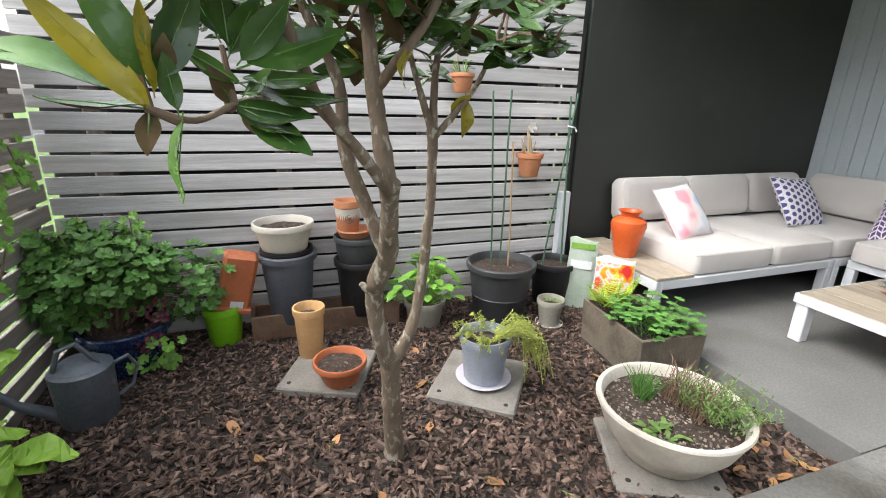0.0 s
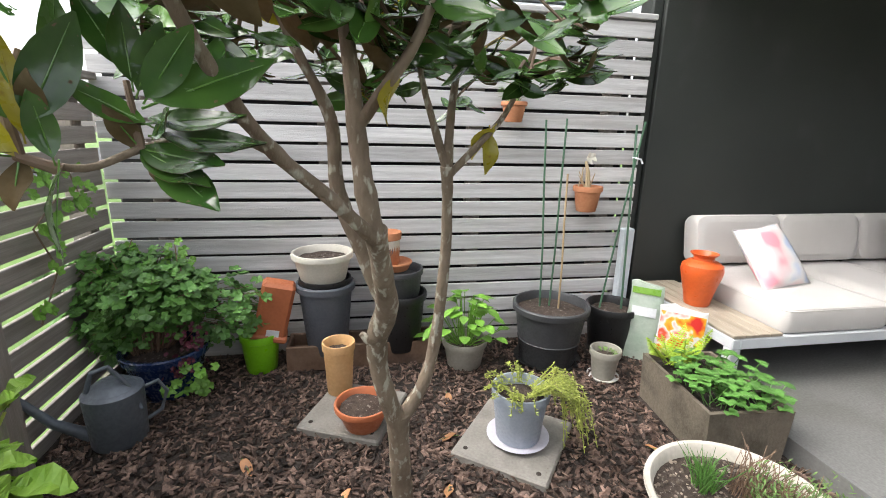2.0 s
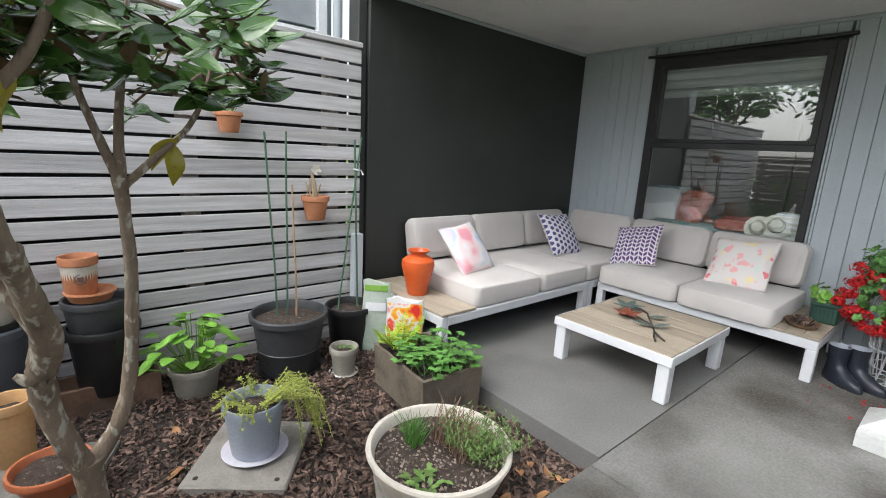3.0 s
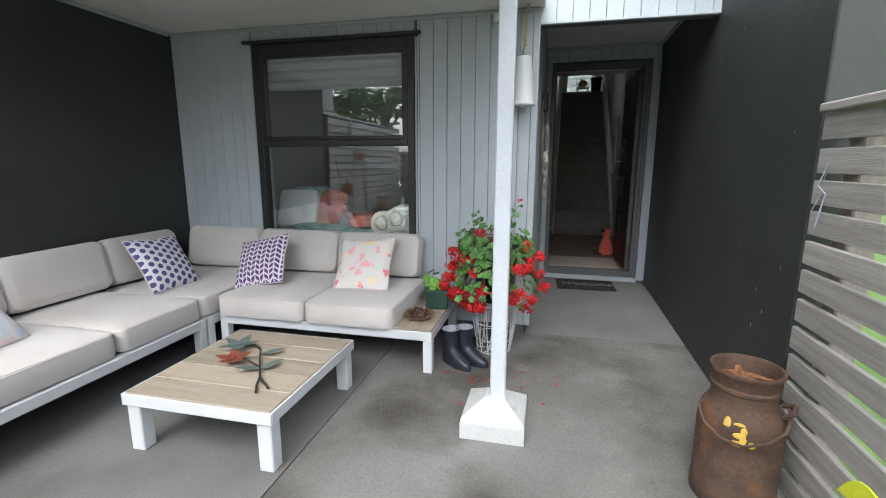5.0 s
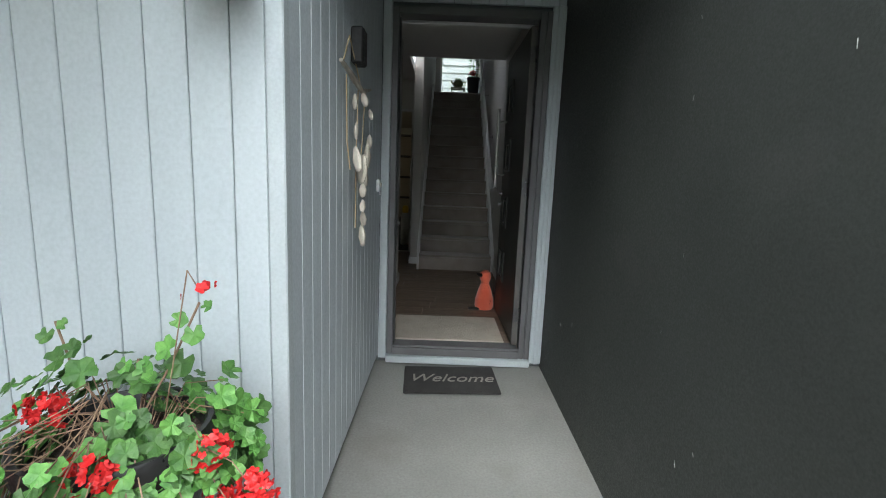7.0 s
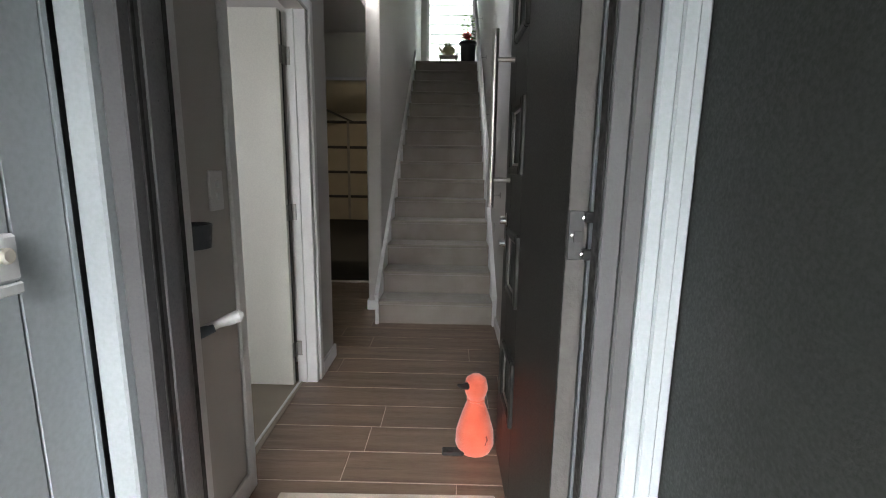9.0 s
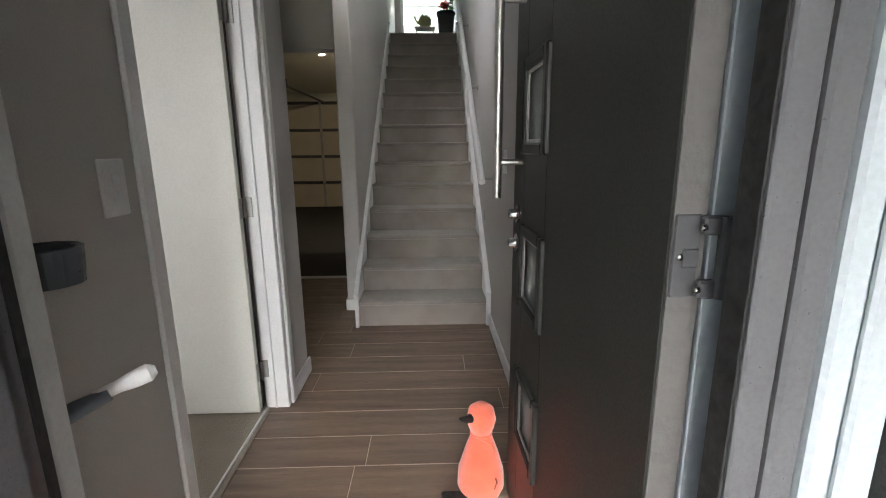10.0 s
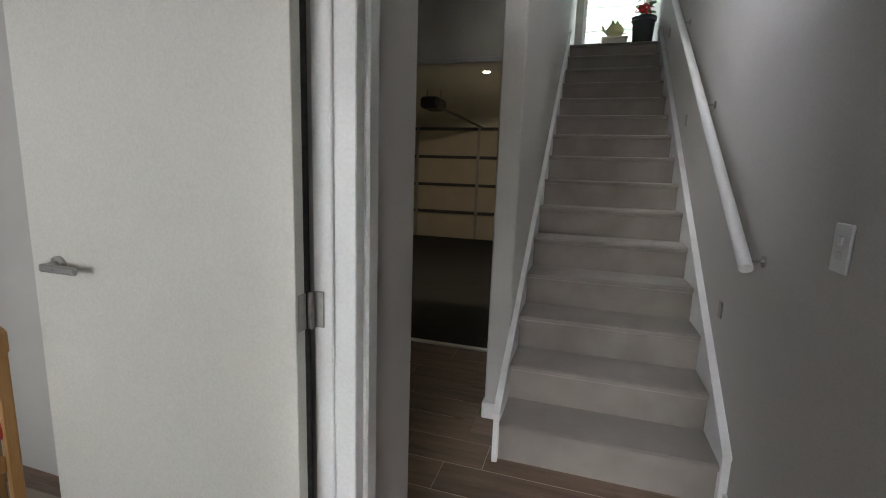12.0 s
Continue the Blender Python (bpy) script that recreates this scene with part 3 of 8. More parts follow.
structure("wall_garage", Shape().box(-3.3, -3.2, 10.765, 17.0, -0.2, 2.7, 0).box(-3.2, -1.5, 10.66, 10.76, -0.2, 2.7, 0).box(0.40, 0.468, 10.77, 16.79, -0.2, 2.7, 0).box(-3.3, 0.46, 16.90, 17.0, -0.2, 2.7, 0), INDOOR, "cream garage walls", "wall")
structure("ceiling_garage", Shape().box(-3.3, 0.468, 10.772, 17.0, 2.485, 2.69, 0), INDOOR, "cream garage ceiling", "ceiling")
structure("wall_bedroom", Shape().box(-2.78, -2.635, 5.062, 8.6, -0.2, 2.6, 0).box(-2.63, -1.5, 8.5, 8.6, -0.1, 2.57, 0), INWALL, "grey bedroom walls", "wall")
structure("ceiling_bedroom", Shape().box(-2.7, 0.35, 5.062, 8.6, HC + 0.003, HC + 0.12, 0), INCEIL, "white bedroom ceiling", "ceiling")

# stairs
STAIR_Y, RISE, GO, STEPS = 9.43, 0.19, 0.265, 15
stairs = thing("stairs", "straight flight of stairs covered in taupe carpet", "stairs", (0, 0, 0), kind="structure")
for i in range(STEPS):
    y, z = STAIR_Y + i * GO, i * RISE
    s = Shape()
    nose = 0.018
    back = y + GO + 0.02 if i < STEPS - 1 else 14.6
    out = [(y, z - 0.002), (y, z + RISE - 0.035), (y - nose, z + RISE - 0.024), (y - nose, z + RISE - 0.008), (y - nose + 0.010, z + RISE), (back, z + RISE), (back, z - 0.002)]
    s.prism(out, 0.622, 1.570, "x")
    part("step", s, CARPET, stairs)


def stringer(name, x0, x1):
    k = RISE / GO
    y0, y1 = STAIR_Y - 0.035, 13.16
    lo = [(y0, 0.0), (y0, 0.235), (y0 + 0.05, 0.26), (y1, 0.30 + (y1 - STAIR_Y) * k), (y1, (y1 - STAIR_Y) * k), (y0 + 0.06, 0.0)]
    s = Shape().prism(lo, x0, x1, "x")
    up = [(y0 - 0.006, 0.232), (y0 + 0.05, 0.262), (y1, 0.302 + (y1 - STAIR_Y) * k), (y1, 0.322 + (y1 - STAIR_Y) * k), (y0 + 0.04, 0.285), (y0 - 0.006, 0.25)]
    s.prism(up, x0 - 0.004, x1 + 0.004, "x")
    structure(name, s, INWHITE, "white stair skirting board", "trim")


stringer("trim_stringer_west", 0.621, 0.646)
stringer("trim_stringer_east", 1.571, 1.602)
base = Shape()
base.box(1.587, 1.601, 6.82, STAIR_Y - 0.04, 0.0, 0.09, 0.004)
base.box(0.45, 0.464, 6.82, 7.49, 0.0, 0.09, 0.004)
base.box(0.45, 0.466, 8.456, 8.757, 0.0, 0.09, 0.004)
base.box(0.488, 0.620, 9.766, 9.779, 0.0, 0.09, 0.004)
base.box(0.487, 0.499, 9.779, 10.66, 0.0, 0.09, 0.004)
structure("baseboard", base, INWHITE, "white skirting boards of the hall", "baseboard")
arch = Shape()
arch.box(0.336, 0.451, 8.366, 8.42, 0.0, 2.06, 0.003)
arch.box(0.384, 0.394, 8.358, 8.367, 0.0, 2.06, 0.003)
arch.box(0.451, 0.466, 8.40, 8.455, 0.0, 2.12, 0.005)
arch.box(0.451, 0.466, 7.42, 8.40, 2.06, 2.12, 0.005)
arch.box(0.451, 0.466, 7.43, 7.488, 0.0, 2.06, 0.006)
structure("trim_architrave", arch, INWHITE, "white architrave of the bedroom doorway", "trim")

# landing window and the neighbour's weatherboards beyond it
structure("wall_landing", Shape().box(0.592, 0.74, 14.6, 14.72, 2.8, 5.3, 0).box(1.56, 1.74, 14.6, 14.72, 2.8, 5.3, 0).box(0.74, 1.56, 14.6, 14.72, 4.75, 5.3, 0).box(0.74, 1.56, 14.6, 14.72, 2.8, 2.98, 0), INWALL, "grey wall of the upper landing", "wall")
win2 = thing("window_2", "tall white window on the upper landing", "window", kind="structure")
part("window_frame", Shape().box(0.72, 0.77, 14.57, 14.7, 2.98, 4.75, 0.004).box(1.53, 1.58, 14.57, 14.7, 2.98, 4.75, 0.004).box(0.77, 1.53, 14.57, 14.7, 2.96, 3.0, 0.004), INWHITE, win2)
pn = part("pane", Shape().box(0.77, 1.53, 14.64, 14.646, 3.0, 4.75, 0), PANE, win2)
pn.visible_shadow = False

HALL = [o.name for o in bpy.data.objects if o.name not in OUTSIDE and not o.name.endswith("bedroom")]


# ---- fences ----
def slat_fence(name, label, along, at, lo, hi, z_top, rows, pitch, depth, mat, lengths, posts, face):
    """Horizontal slats on posts. face: +1 when the slats' front looks along +axis."""
    th = thing(name, label, "fence")
    back = at - face * 0.022
    for p in posts:
        s = Shape()
        q0, q1 = sorted((back, back - face * 0.09))
        if along == "y":
            s.box(q0, q1, p - 0.045, p + 0.045, -0.35, z_top - 0.03, 0.006)
        else:
            s.box(p - 0.045, p + 0.045, q0, q1, -0.35, z_top - 0.03, 0.006)
        part("post", s, POSTWOOD, th)
    rng = random.Random(5)
    cuts = [lo]
    while cuts[-1] < hi - 0.3:
        cuts.append(min(hi, cuts[-1] + lengths))
    if cuts[-1] < hi:
        cuts[-1] = hi
    meshes = {}
    for r in range(rows):
        z1 = z_top - r * pitch
        for a, b in zip(cuts, cuts[1:]):
            w = round(b - a - 0.004, 3)
            if w not in meshes:
                s = Shape()
                s.box(-0.011, 0.011, 0, w, -depth, 0, 0.003) if along == "y" else s.box(0, w, -0.011, 0.011, -depth, 0, 0.003)
                meshes[w] = mesh_of("slat", s, mat)
            off = rng.uniform(-0.002, 0.002)
            m = pose(at + off, a + 0.002, z1 + rng.uniform(-0.002, 0.002)) if along == "y" else pose(a + 0.002, at + off, z1 + rng.uniform(-0.002, 0.002))
            piece("slat", meshes[w], th, m)
    s = Shape()
    if along == "y":
        q0, q1 = sorted((at + face * 0.03, at - face * 0.075))
        s.box(q0, q1, lo, hi, z_top + 0.012, z_top + 0.045, 0.005)
    else:
        s.box(lo, hi, at - 0.06, at + 0.06, z_top + 0.012, z_top + 0.05, 0.005)
    part("cap_rail", s, mat, th)
    return th


slat_fence("slat_fence", "silvery weathered horizontal slat fence behind the garden bed", "y", -2.61, -0.96, 2.222, 1.845, 19, 0.1095, 0.091, SLAT, 3.3, (-0.7, 0.22, 1.12, 2.02), 1)
lf = slat_fence("slat_fence", "brown weathered horizontal slat fence with wide gaps", "x", -0.97, -2.59, 2.4, 1.375, 15, 0.109, 0.085, SLAT_X, 2.5, (-2.5, 0.2, 1.6), 1)
part("front_post", Shape().box(-1.60, -1.50, -0.956, -0.866, -0.35, 1.385, 0.008), POSTWOOD, lf, "thick weathered post in front of the slats")
slat_fence("slat_fence", "grey weathered slat fence beside the charcoal wall", "y", 1.530, -5.0, 3.45, 1.38, 14, 0.116, 0.09, SLAT_E, 2.9, (-3.5, -1.7, 0.1, 1.8, 3.3), -1)
# the knotted pale string on that fence
st = thing("string_tie", "frayed pale blue string tied round a fence slat", "string", (1.511, 3.36, 1.1))
part("string", Shape().tube([(0, 0, 0.1), (-0.012, 0.02, 0.03), (-0.004, -0.02, 0.0), (-0.012, 0.0, -0.12)], 0.003, 5).tube([(0, 0.01, 0.05), (-0.02, -0.05, 0.11)], 0.002, 5).tube([(0, 0.0, 0.02), (-0.015, 0.035, -0.07)], 0.002, 5), BLUEGREY, st)

# ---- window of the house ----
win = thing("window_1", "tall charcoal window in two lights", "window", kind="structure")
fr = Shape()
fr.box(WINX0, WINX0 + 0.055, 4.885, 4.97, WINZ0, WINZ1, 0.004)
fr.box(WINX1 - 0.055, WINX1, 4.885, 4.97, WINZ0, WINZ1, 0.004)
fr.box(WINX0 + 0.055, WINX1 - 0.055, 4.885, 4.97, WINZ1 - 0.06, WINZ1, 0.004)
fr.box(WINX0 + 0.055, WINX1 - 0.055, 4.885, 4.97, WINZ0, WINZ0 + 0.06, 0.004)
fr.box(WINX0 + 0.055, WINX1 - 0.055, 4.88, 4.97, 1.335, 1.385, 0.004)
part("window_frame", fr, ALU, win)
sash = Shape()
for z0, z1 in ((1.385, WINZ1 - 0.06),):
    sash.box(WINX0 + 0.055, WINX0 + 0.10, 4.892, 4.95, z0, z1, 0.003).box(WINX1 - 0.10, WINX1 - 0.055, 4.892, 4.95, z0, z1, 0.003)
    sash.box(WINX0 + 0.10, WINX1 - 0.10, 4.892, 4.95, z1 - 0.035, z1, 0.003).box(WINX0 + 0.10, WINX1 - 0.10, 4.892, 4.95, z0, z0 + 0.03, 0.003)
part("sash", sash, ALU, win)
for z0, z1 in ((1.40, WINZ1 - 0.09), (WINZ0 + 0.05, 1.34)):
    g = part("pane", Shape().box(WINX0 + 0.055, WINX1 - 0.055, 4.922, 4.928, z0, z1, 0), PANE, win)
    g.visible_shadow = False
part("head_flashing", Shape().box(WINX0 - 0.065, WINX1 + 0.055, 4.86, 4.899, WINZ1 + 0.012, WINZ1 + 0.035, 0.004), ALU, win)
blind = thing("roman_blind", "pale folded roman blind half raised in the window", "blind")
for i in range(4):
    z = 2.06 - i * 0.075
    part("fold", Shape().tube([(WINX0 + 0.06, 5.0 + 0.006 * i, z), (WINX1 - 0.06, 5.0 + 0.006 * i, z)], 0.042, 10), WHITE, blind)
part("panel", Shape().box(WINX0 + 0.06, WINX1 - 0.06, 5.025, 5.032, 1.80, 2.1, 0.002), WHITE, blind)
structure("trim_reveal", Shape().box(WINX0 + 0.0, WINX0 + 0.02, 4.972, 5.06, WINZ0, WINZ1, 0.002).box(WINX1 - 0.02, WINX1, 4.972, 5.06, WINZ0, WINZ1, 0.002).box(WINX0 + 0.02, WINX1 - 0.02, 4.972, 5.10, WINZ0 + 0.03, WINZ0 + 0.06, 0.002), INWHITE, "white window reveal", "trim")

# ---- post ----
post = thing("verandah_post", "white verandah post, shaped to fit the camera's view, on a flared painted plinth", "post", (0.325, 3.56, 0))
# shaft flattened front to back to fit the camera's view
part("shaft", Shape().box(-0.028, 0.048, -0.018, 0.036, 0.02, 2.262, 0.006), POSTWHITE, post)
pl = Shape()
rings = [(0.155, ZP), (0.155, -0.03), (0.15, -0.005), (0.056, 0.06), (0.05, 0.065)]
pts = [(sx * r, sy * r, z) for r, z in rings for sx, sy in ((-1, -1), (1, -1), (1, 1), (-1, 1))]
pl.add(pts, [[i * 4 + k, i * 4 + (k + 1) % 4, i * 4 + 4 + (k + 1) % 4, i * 4 + 4 + k] for i in range(4) for k in range(4)] + [[3, 2, 1, 0], [16, 17, 18, 19]])
part("plinth", pl, PLINTH, post, "grime-flecked white plinth")


# ---- cushions ----
def round_rect(w, d, r, n=5):
    out = []
    for cx, cy, a0 in ((w / 2 - r, d / 2 - r, 0), (-w / 2 + r, d / 2 - r, 90), (-w / 2 + r, -d / 2 + r, 180), (w / 2 - r, -d / 2 + r, 270)):
        for i in range(n + 1):
            a = radians(a0 + 90 * i / n)
            out.append((cx + r * math.cos(a), cy + r * math.sin(a)))
    return out


def pad(w, d, h, edge=0.035, crown=0.012, seed=1, corner=0.05):
    """A stuffed cushion lying flat, its base at z 0."""
    s, rings = Shape(), []
    e = min(edge, h * 0.48)
    prof = [(d * 0.3, 0.0), (e * 0.6, 0.0), (e * 0.18, e * 0.2), (0, e * 0.75), (0, h - e * 0.75), (e * 0.18, h - e * 0.25), (e * 0.7, h), (e * 2.2, h + crown * 0.55), (min(w, d) * 0.15, h + crown * 0.78), (min(w, d) * 0.21, h + crown * 0.92), (min(w, d) * 0.28, h + crown * 0.98), (min(w, d) * 0.38, h + crown)]
    n = None
    for k, (ins, z) in enumerate(prof):
        ww, dd = max(0.02, w - 2 * ins), max(0.02, d - 2 * ins)
        ring = round_rect(ww, dd, max(0.006, min(corner, ww / 2.2, dd / 2.2)))
        n = len(ring)
        for x, y in ring:
            j = noise.noise((x * 6 + seed * 3.1, y * 6, z * 6)) * 0.006
            s.v.append((x + j, y + j * 0.6, z + (j if 0 < k else 0)))
    for k in range(len(prof) - 1):
        for i in range(n):
            s.f.append([k * n + i, k * n + (i + 1) % n, (k + 1) * n + (i + 1) % n, (k + 1) * n + i])
            s.m.append(0)
    s.f += [list(range(n))[::-1], list(range((len(prof) - 1) * n, len(prof) * n))]
    s.m += [0, 0]
    return s


def piping(w, d, z, corner=0.05):
    ring = round_rect(w, d, corner)
    return Shape().tube([(x, y, z) for x, y in ring + ring[:1]], 0.004, 5)


def seat_cushion(label, w, d, at, rz=0, h=0.14, seed=1):
    th = thing("seat_cushion", label, "cushion", at, rz, "sofa seat cushions")
    part("cover", pad(w, d, h, 0.032, 0.014, seed), FABRIC, th, "", True)
    part("piping", piping(w - 0.008, d - 0.008, h - 0.016), FABRIC, th)


def back_cushion(label, w, at, rz, tilt, seed):
    th = thing("back_cushion", label, "cushion", at, rz, "sofa back cushions")
    s = pad(w, 0.335, 0.16, 0.055, 0.010, seed, 0.06)
    s.v = [(x, -z, y + 0.1675) for x, y, z in s.v]
    m = pose(0, 0, 0, -tilt, 0, 0)
    s.v = [tuple(m @ Vector(p)) for p in s.v]
    part("cover", s, FABRIC, th, "", True)


def sofa_section(label, x0, x1, y0, y1, legs, boards_at=None):
    th = thing("sofa_base", label, "sofa", (0, 0, 0), 0, "sofa sections")
    zt = 0.165
    s = Shape()
    t = 0.05
    s.box(x0, x1, y0, y0 + t, zt - 0.062, zt, 0.006).box(x0, x1, y1 - t, y1, zt - 0.062, zt, 0.006)
    s.box(x0, x0 + t, y0 + t, y1 - t, zt - 0.062, zt, 0.006).box(x1 - t, x1, y0 + t, y1 - t, zt - 0.062, zt, 0.006)
    part("frame", s, METAL_WHITE, th)
    part("webbing", Shape().box(x0 + t, x1 - t, y0 + t, y1 - t, zt - 0.03, zt - 0.008, 0.002), GREYPOT, th)
    for lx, ly in legs:
        part("leg", Shape().box(lx, lx + 0.06, ly, ly + 0.06, ZP, zt - 0.06, 0.005), METAL_WHITE, th)
    if boards_at:
        bx0, bx1, by0, by1, n, along = boards_at
        for i in range(n):
            if along == "y":
                a = by0 + (by1 - by0) * i / n
                part("board", Shape().box(bx0, bx1, a + 0.001, a + (by1 - by0) / n - 0.001, zt + 0.003, zt + 0.021, 0.003), DECK, th)
            else:
                a = bx0 + (bx1 - bx0) * i / n
                part("board", Shape().box(a + 0.001, a + (bx1 - bx0) / n - 0.001, by0, by1, zt + 0.003, zt + 0.021, 0.003), DECK, th)
    return th


sofa_section("white metal sofa base with wooden shelf beside charcoal wall", -2.57, -1.685, 2.30, 3.93, ((-2.57, 2.30), (-1.745, 2.30), (-2.57, 3.87), (-1.745, 3.87)), (-2.57, -1.685, 2.30, 2.60, 4, "y"))
sofa_section("white metal corner sofa base", -2.57, -1.685, 3.95, 4.83, ((-2.57, 4.77), (-1.745, 3.95), (-1.745, 4.77)))
sofa_section("white metal sofa base with a wooden end shelf under the window", -1.66, -0.13, 4.03, 4.83, ((-1.66, 4.03), (-0.19, 4.03), (-1.66, 4.77), (-0.19, 4.77)), (-0.40, -0.13, 4.03, 4.83, 3, "x"))
CT = 0.168
seat_cushion("thick oatmeal seat cushion with piped edges", 0.70, 0.84, (-2.115, 2.955, CT), 90, 0.145, 1)
seat_cushion("thick oatmeal seat cushion with piped edges", 0.60, 0.84, (-2.115, 3.615, CT), 90, 0.145, 2)
seat_cushion("square oatmeal corner seat cushion", 0.84, 0.88, (-2.115, 4.365, CT), 0, 0.145, 3)
seat_cushion("thick oatmeal seat cushion with piped edges", 0.645, 0.82, (-1.325, 4.40, CT), 0, 0.145, 4)
seat_cushion("thick oatmeal seat cushion with piped edges", 0.615, 0.82, (-0.685, 4.40, CT), 0, 0.145, 5)
for i, (x, w) in enumerate(((-2.13, 0.69), (-1.425, 0.70), (-0.735, 0.675))):
    back_cushion("plump oatmeal back cushion", w, (x, 4.80, 0.315), 0, 12, i + 1)
for i, (y, w) in enumerate(((2.955, 0.665), (3.61, 0.645), (4.25, 0.62))):
    back_cushion("plump oatmeal back cushion", w, (-2.55, y, 0.315), 90, 12, i + 5)


def pattern_mat(name, kind):
    """Printed cloth: a lattice of lines, soft pastel washes, or small fruit-like blots."""
    mt = bpy.data.materials.new(name)
    mt.use_nodes = True
    n, l = mt.node_tree.nodes, mt.node_tree.links
    b = n["Principled BSDF"]
    b.inputs["Roughness"].default_value = 0.95
    co = n.new("ShaderNodeTexCoord")

    def ramp(src, stops, interp="LINEAR"):
        r = n.new("ShaderNodeValToRGB")
        r.color_ramp.interpolation = interp
        while len(r.color_ramp.elements) < len(stops):
            r.color_ramp.elements.new(0.5)
        for e, (p, c) in zip(r.color_ramp.elements, stops):
            e.position, e.color = p, (*c, 1)
        l.new(src, r.inputs[0])
        return r.outputs[0]

    if kind == "blue":
        best = None
        for a in (0, 60, 120):
            mp = n.new("ShaderNodeMapping")
            mp.inputs["Rotation"].default_value = (0, radians(a), 0)
            l.new(co.outputs["Object"], mp.inputs[0])
            w = n.new("ShaderNodeTexWave")
            w.bands_direction, w.inputs["Scale"].default_value, w.inputs["Distortion"].default_value = "X", 6.4, 0.0
            l.new(mp.outputs[0], w.inputs["Vector"])
            if best is None:
                best = w.outputs["Fac"]
            else:
                mx = n.new("ShaderNodeMath")
                mx.operation = "MAXIMUM"
                l.new(best, mx.inputs[0])
                l.new(w.outputs["Fac"], mx.inputs[1])
                best = mx.outputs[0]
        col = ramp(best, [(0.80, (0.085, 0.082, 0.215)), (0.845, (0.68, 0.67, 0.71))])
    elif kind == "violet":
        sep = n.new("ShaderNodeSeparateXYZ")
        l.new(co.outputs["Object"], sep.inputs[0])

        def calc(op, a, b, c=None):
            q = n.new("ShaderNodeMath")
            q.operation = op
            for v, sock in zip((a, b, c), q.inputs):
                if isinstance(v, (int, float)):
                    sock.default_value = v
                elif v is not None:
                    l.new(v, sock)
            return q.outputs[0]

        zig = calc("PINGPONG", sep.outputs["X"], 0.036)
        line = calc("PINGPONG", calc("MULTIPLY_ADD", zig, 0.75, sep.outputs["Z"]), 0.020)
        rib = calc("MINIMUM", zig, calc("SUBTRACT", 0.036, zig))
        col = ramp(calc("MINIMUM", line, calc("MULTIPLY", rib, 1.6)), [(0.0050, (0.74, 0.72, 0.75)), (0.0064, (0.12, 0.06, 0.19))])
    elif kind == "film":
        t = n.new("ShaderNodeTexNoise")
        t.inputs["Scale"].default_value, t.inputs["Detail"].default_value = 11.0, 2.0
        l.new(co.outputs["Object"], t.inputs["Vector"])
        col = ramp(t.outputs["Fac"], [(0.38, (0.62, 0.03, 0.03)), (0.43, (0.78, 0.22, 0.02)), (0.50, (0.80, 0.45, 0.05)), (0.53, (0.72, 0.72, 0.70)), (0.64, (0.70, 0.10, 0.05))])
        b.inputs["Roughness"].default_value = 0.3
    elif kind == "pastel":
        t = n.new("ShaderNodeTexNoise")
        t.inputs["Scale"].default_value, t.inputs["Detail"].default_value = 4.5, 1.5
        l.new(co.outputs["Object"], t.inputs["Vector"])
        col = ramp(t.outputs["Fac"], [(0.36, (0.78, 0.34, 0.40)), (0.42, (0.80, 0.60, 0.60)), (0.5, (0.78, 0.75, 0.74)), (0.58, (0.52, 0.60, 0.76)), (0.66, (0.78, 0.55, 0.60))])
    else:
        v = n.new("ShaderNodeTexVoronoi")
        v.inputs["Scale"].default_value = 15
        warp = n.new("ShaderNodeTexNoise")
        warp.inputs["Scale"].default_value = 22
        l.new(co.outputs["Object"], warp.inputs["Vector"])
        bend = n.new("ShaderNodeVectorMath")
        bend.operation, bend.inputs[1].default_value = "MULTIPLY_ADD", (0.07, 0.07, 0.07)
        l.new(warp.outputs["Color"], bend.inputs[0])
        l.new(co.outputs["Object"], bend.inputs[2])
        l.new(bend.outputs[0], v.inputs["Vector"])
        tint = ramp(v.outputs["Color"], [(0.0, (0.78, 0.22, 0.24)), (0.35, (0.80, 0.42, 0.42)), (0.6, (0.78, 0.68, 0.40)), (0.75, (0.58, 0.70, 0.60)), (0.88, (0.78, 0.52, 0.54))], "CONSTANT")
        mask = ramp(v.outputs["Distance"], [(0.30, (1, 1, 1)), (0.42, (0, 0, 0))])
        mx = n.new("ShaderNodeMix")
        mx.data_type = "RGBA"
        l.new(mask, mx.inputs[0])
        mx.inputs[6].default_value = (0.70, 0.66, 0.63, 1)
        l.new(tint, mx.inputs[7])
        col = mx.outputs[2]
    l.new(col, b.inputs["Base Color"])
    return mt


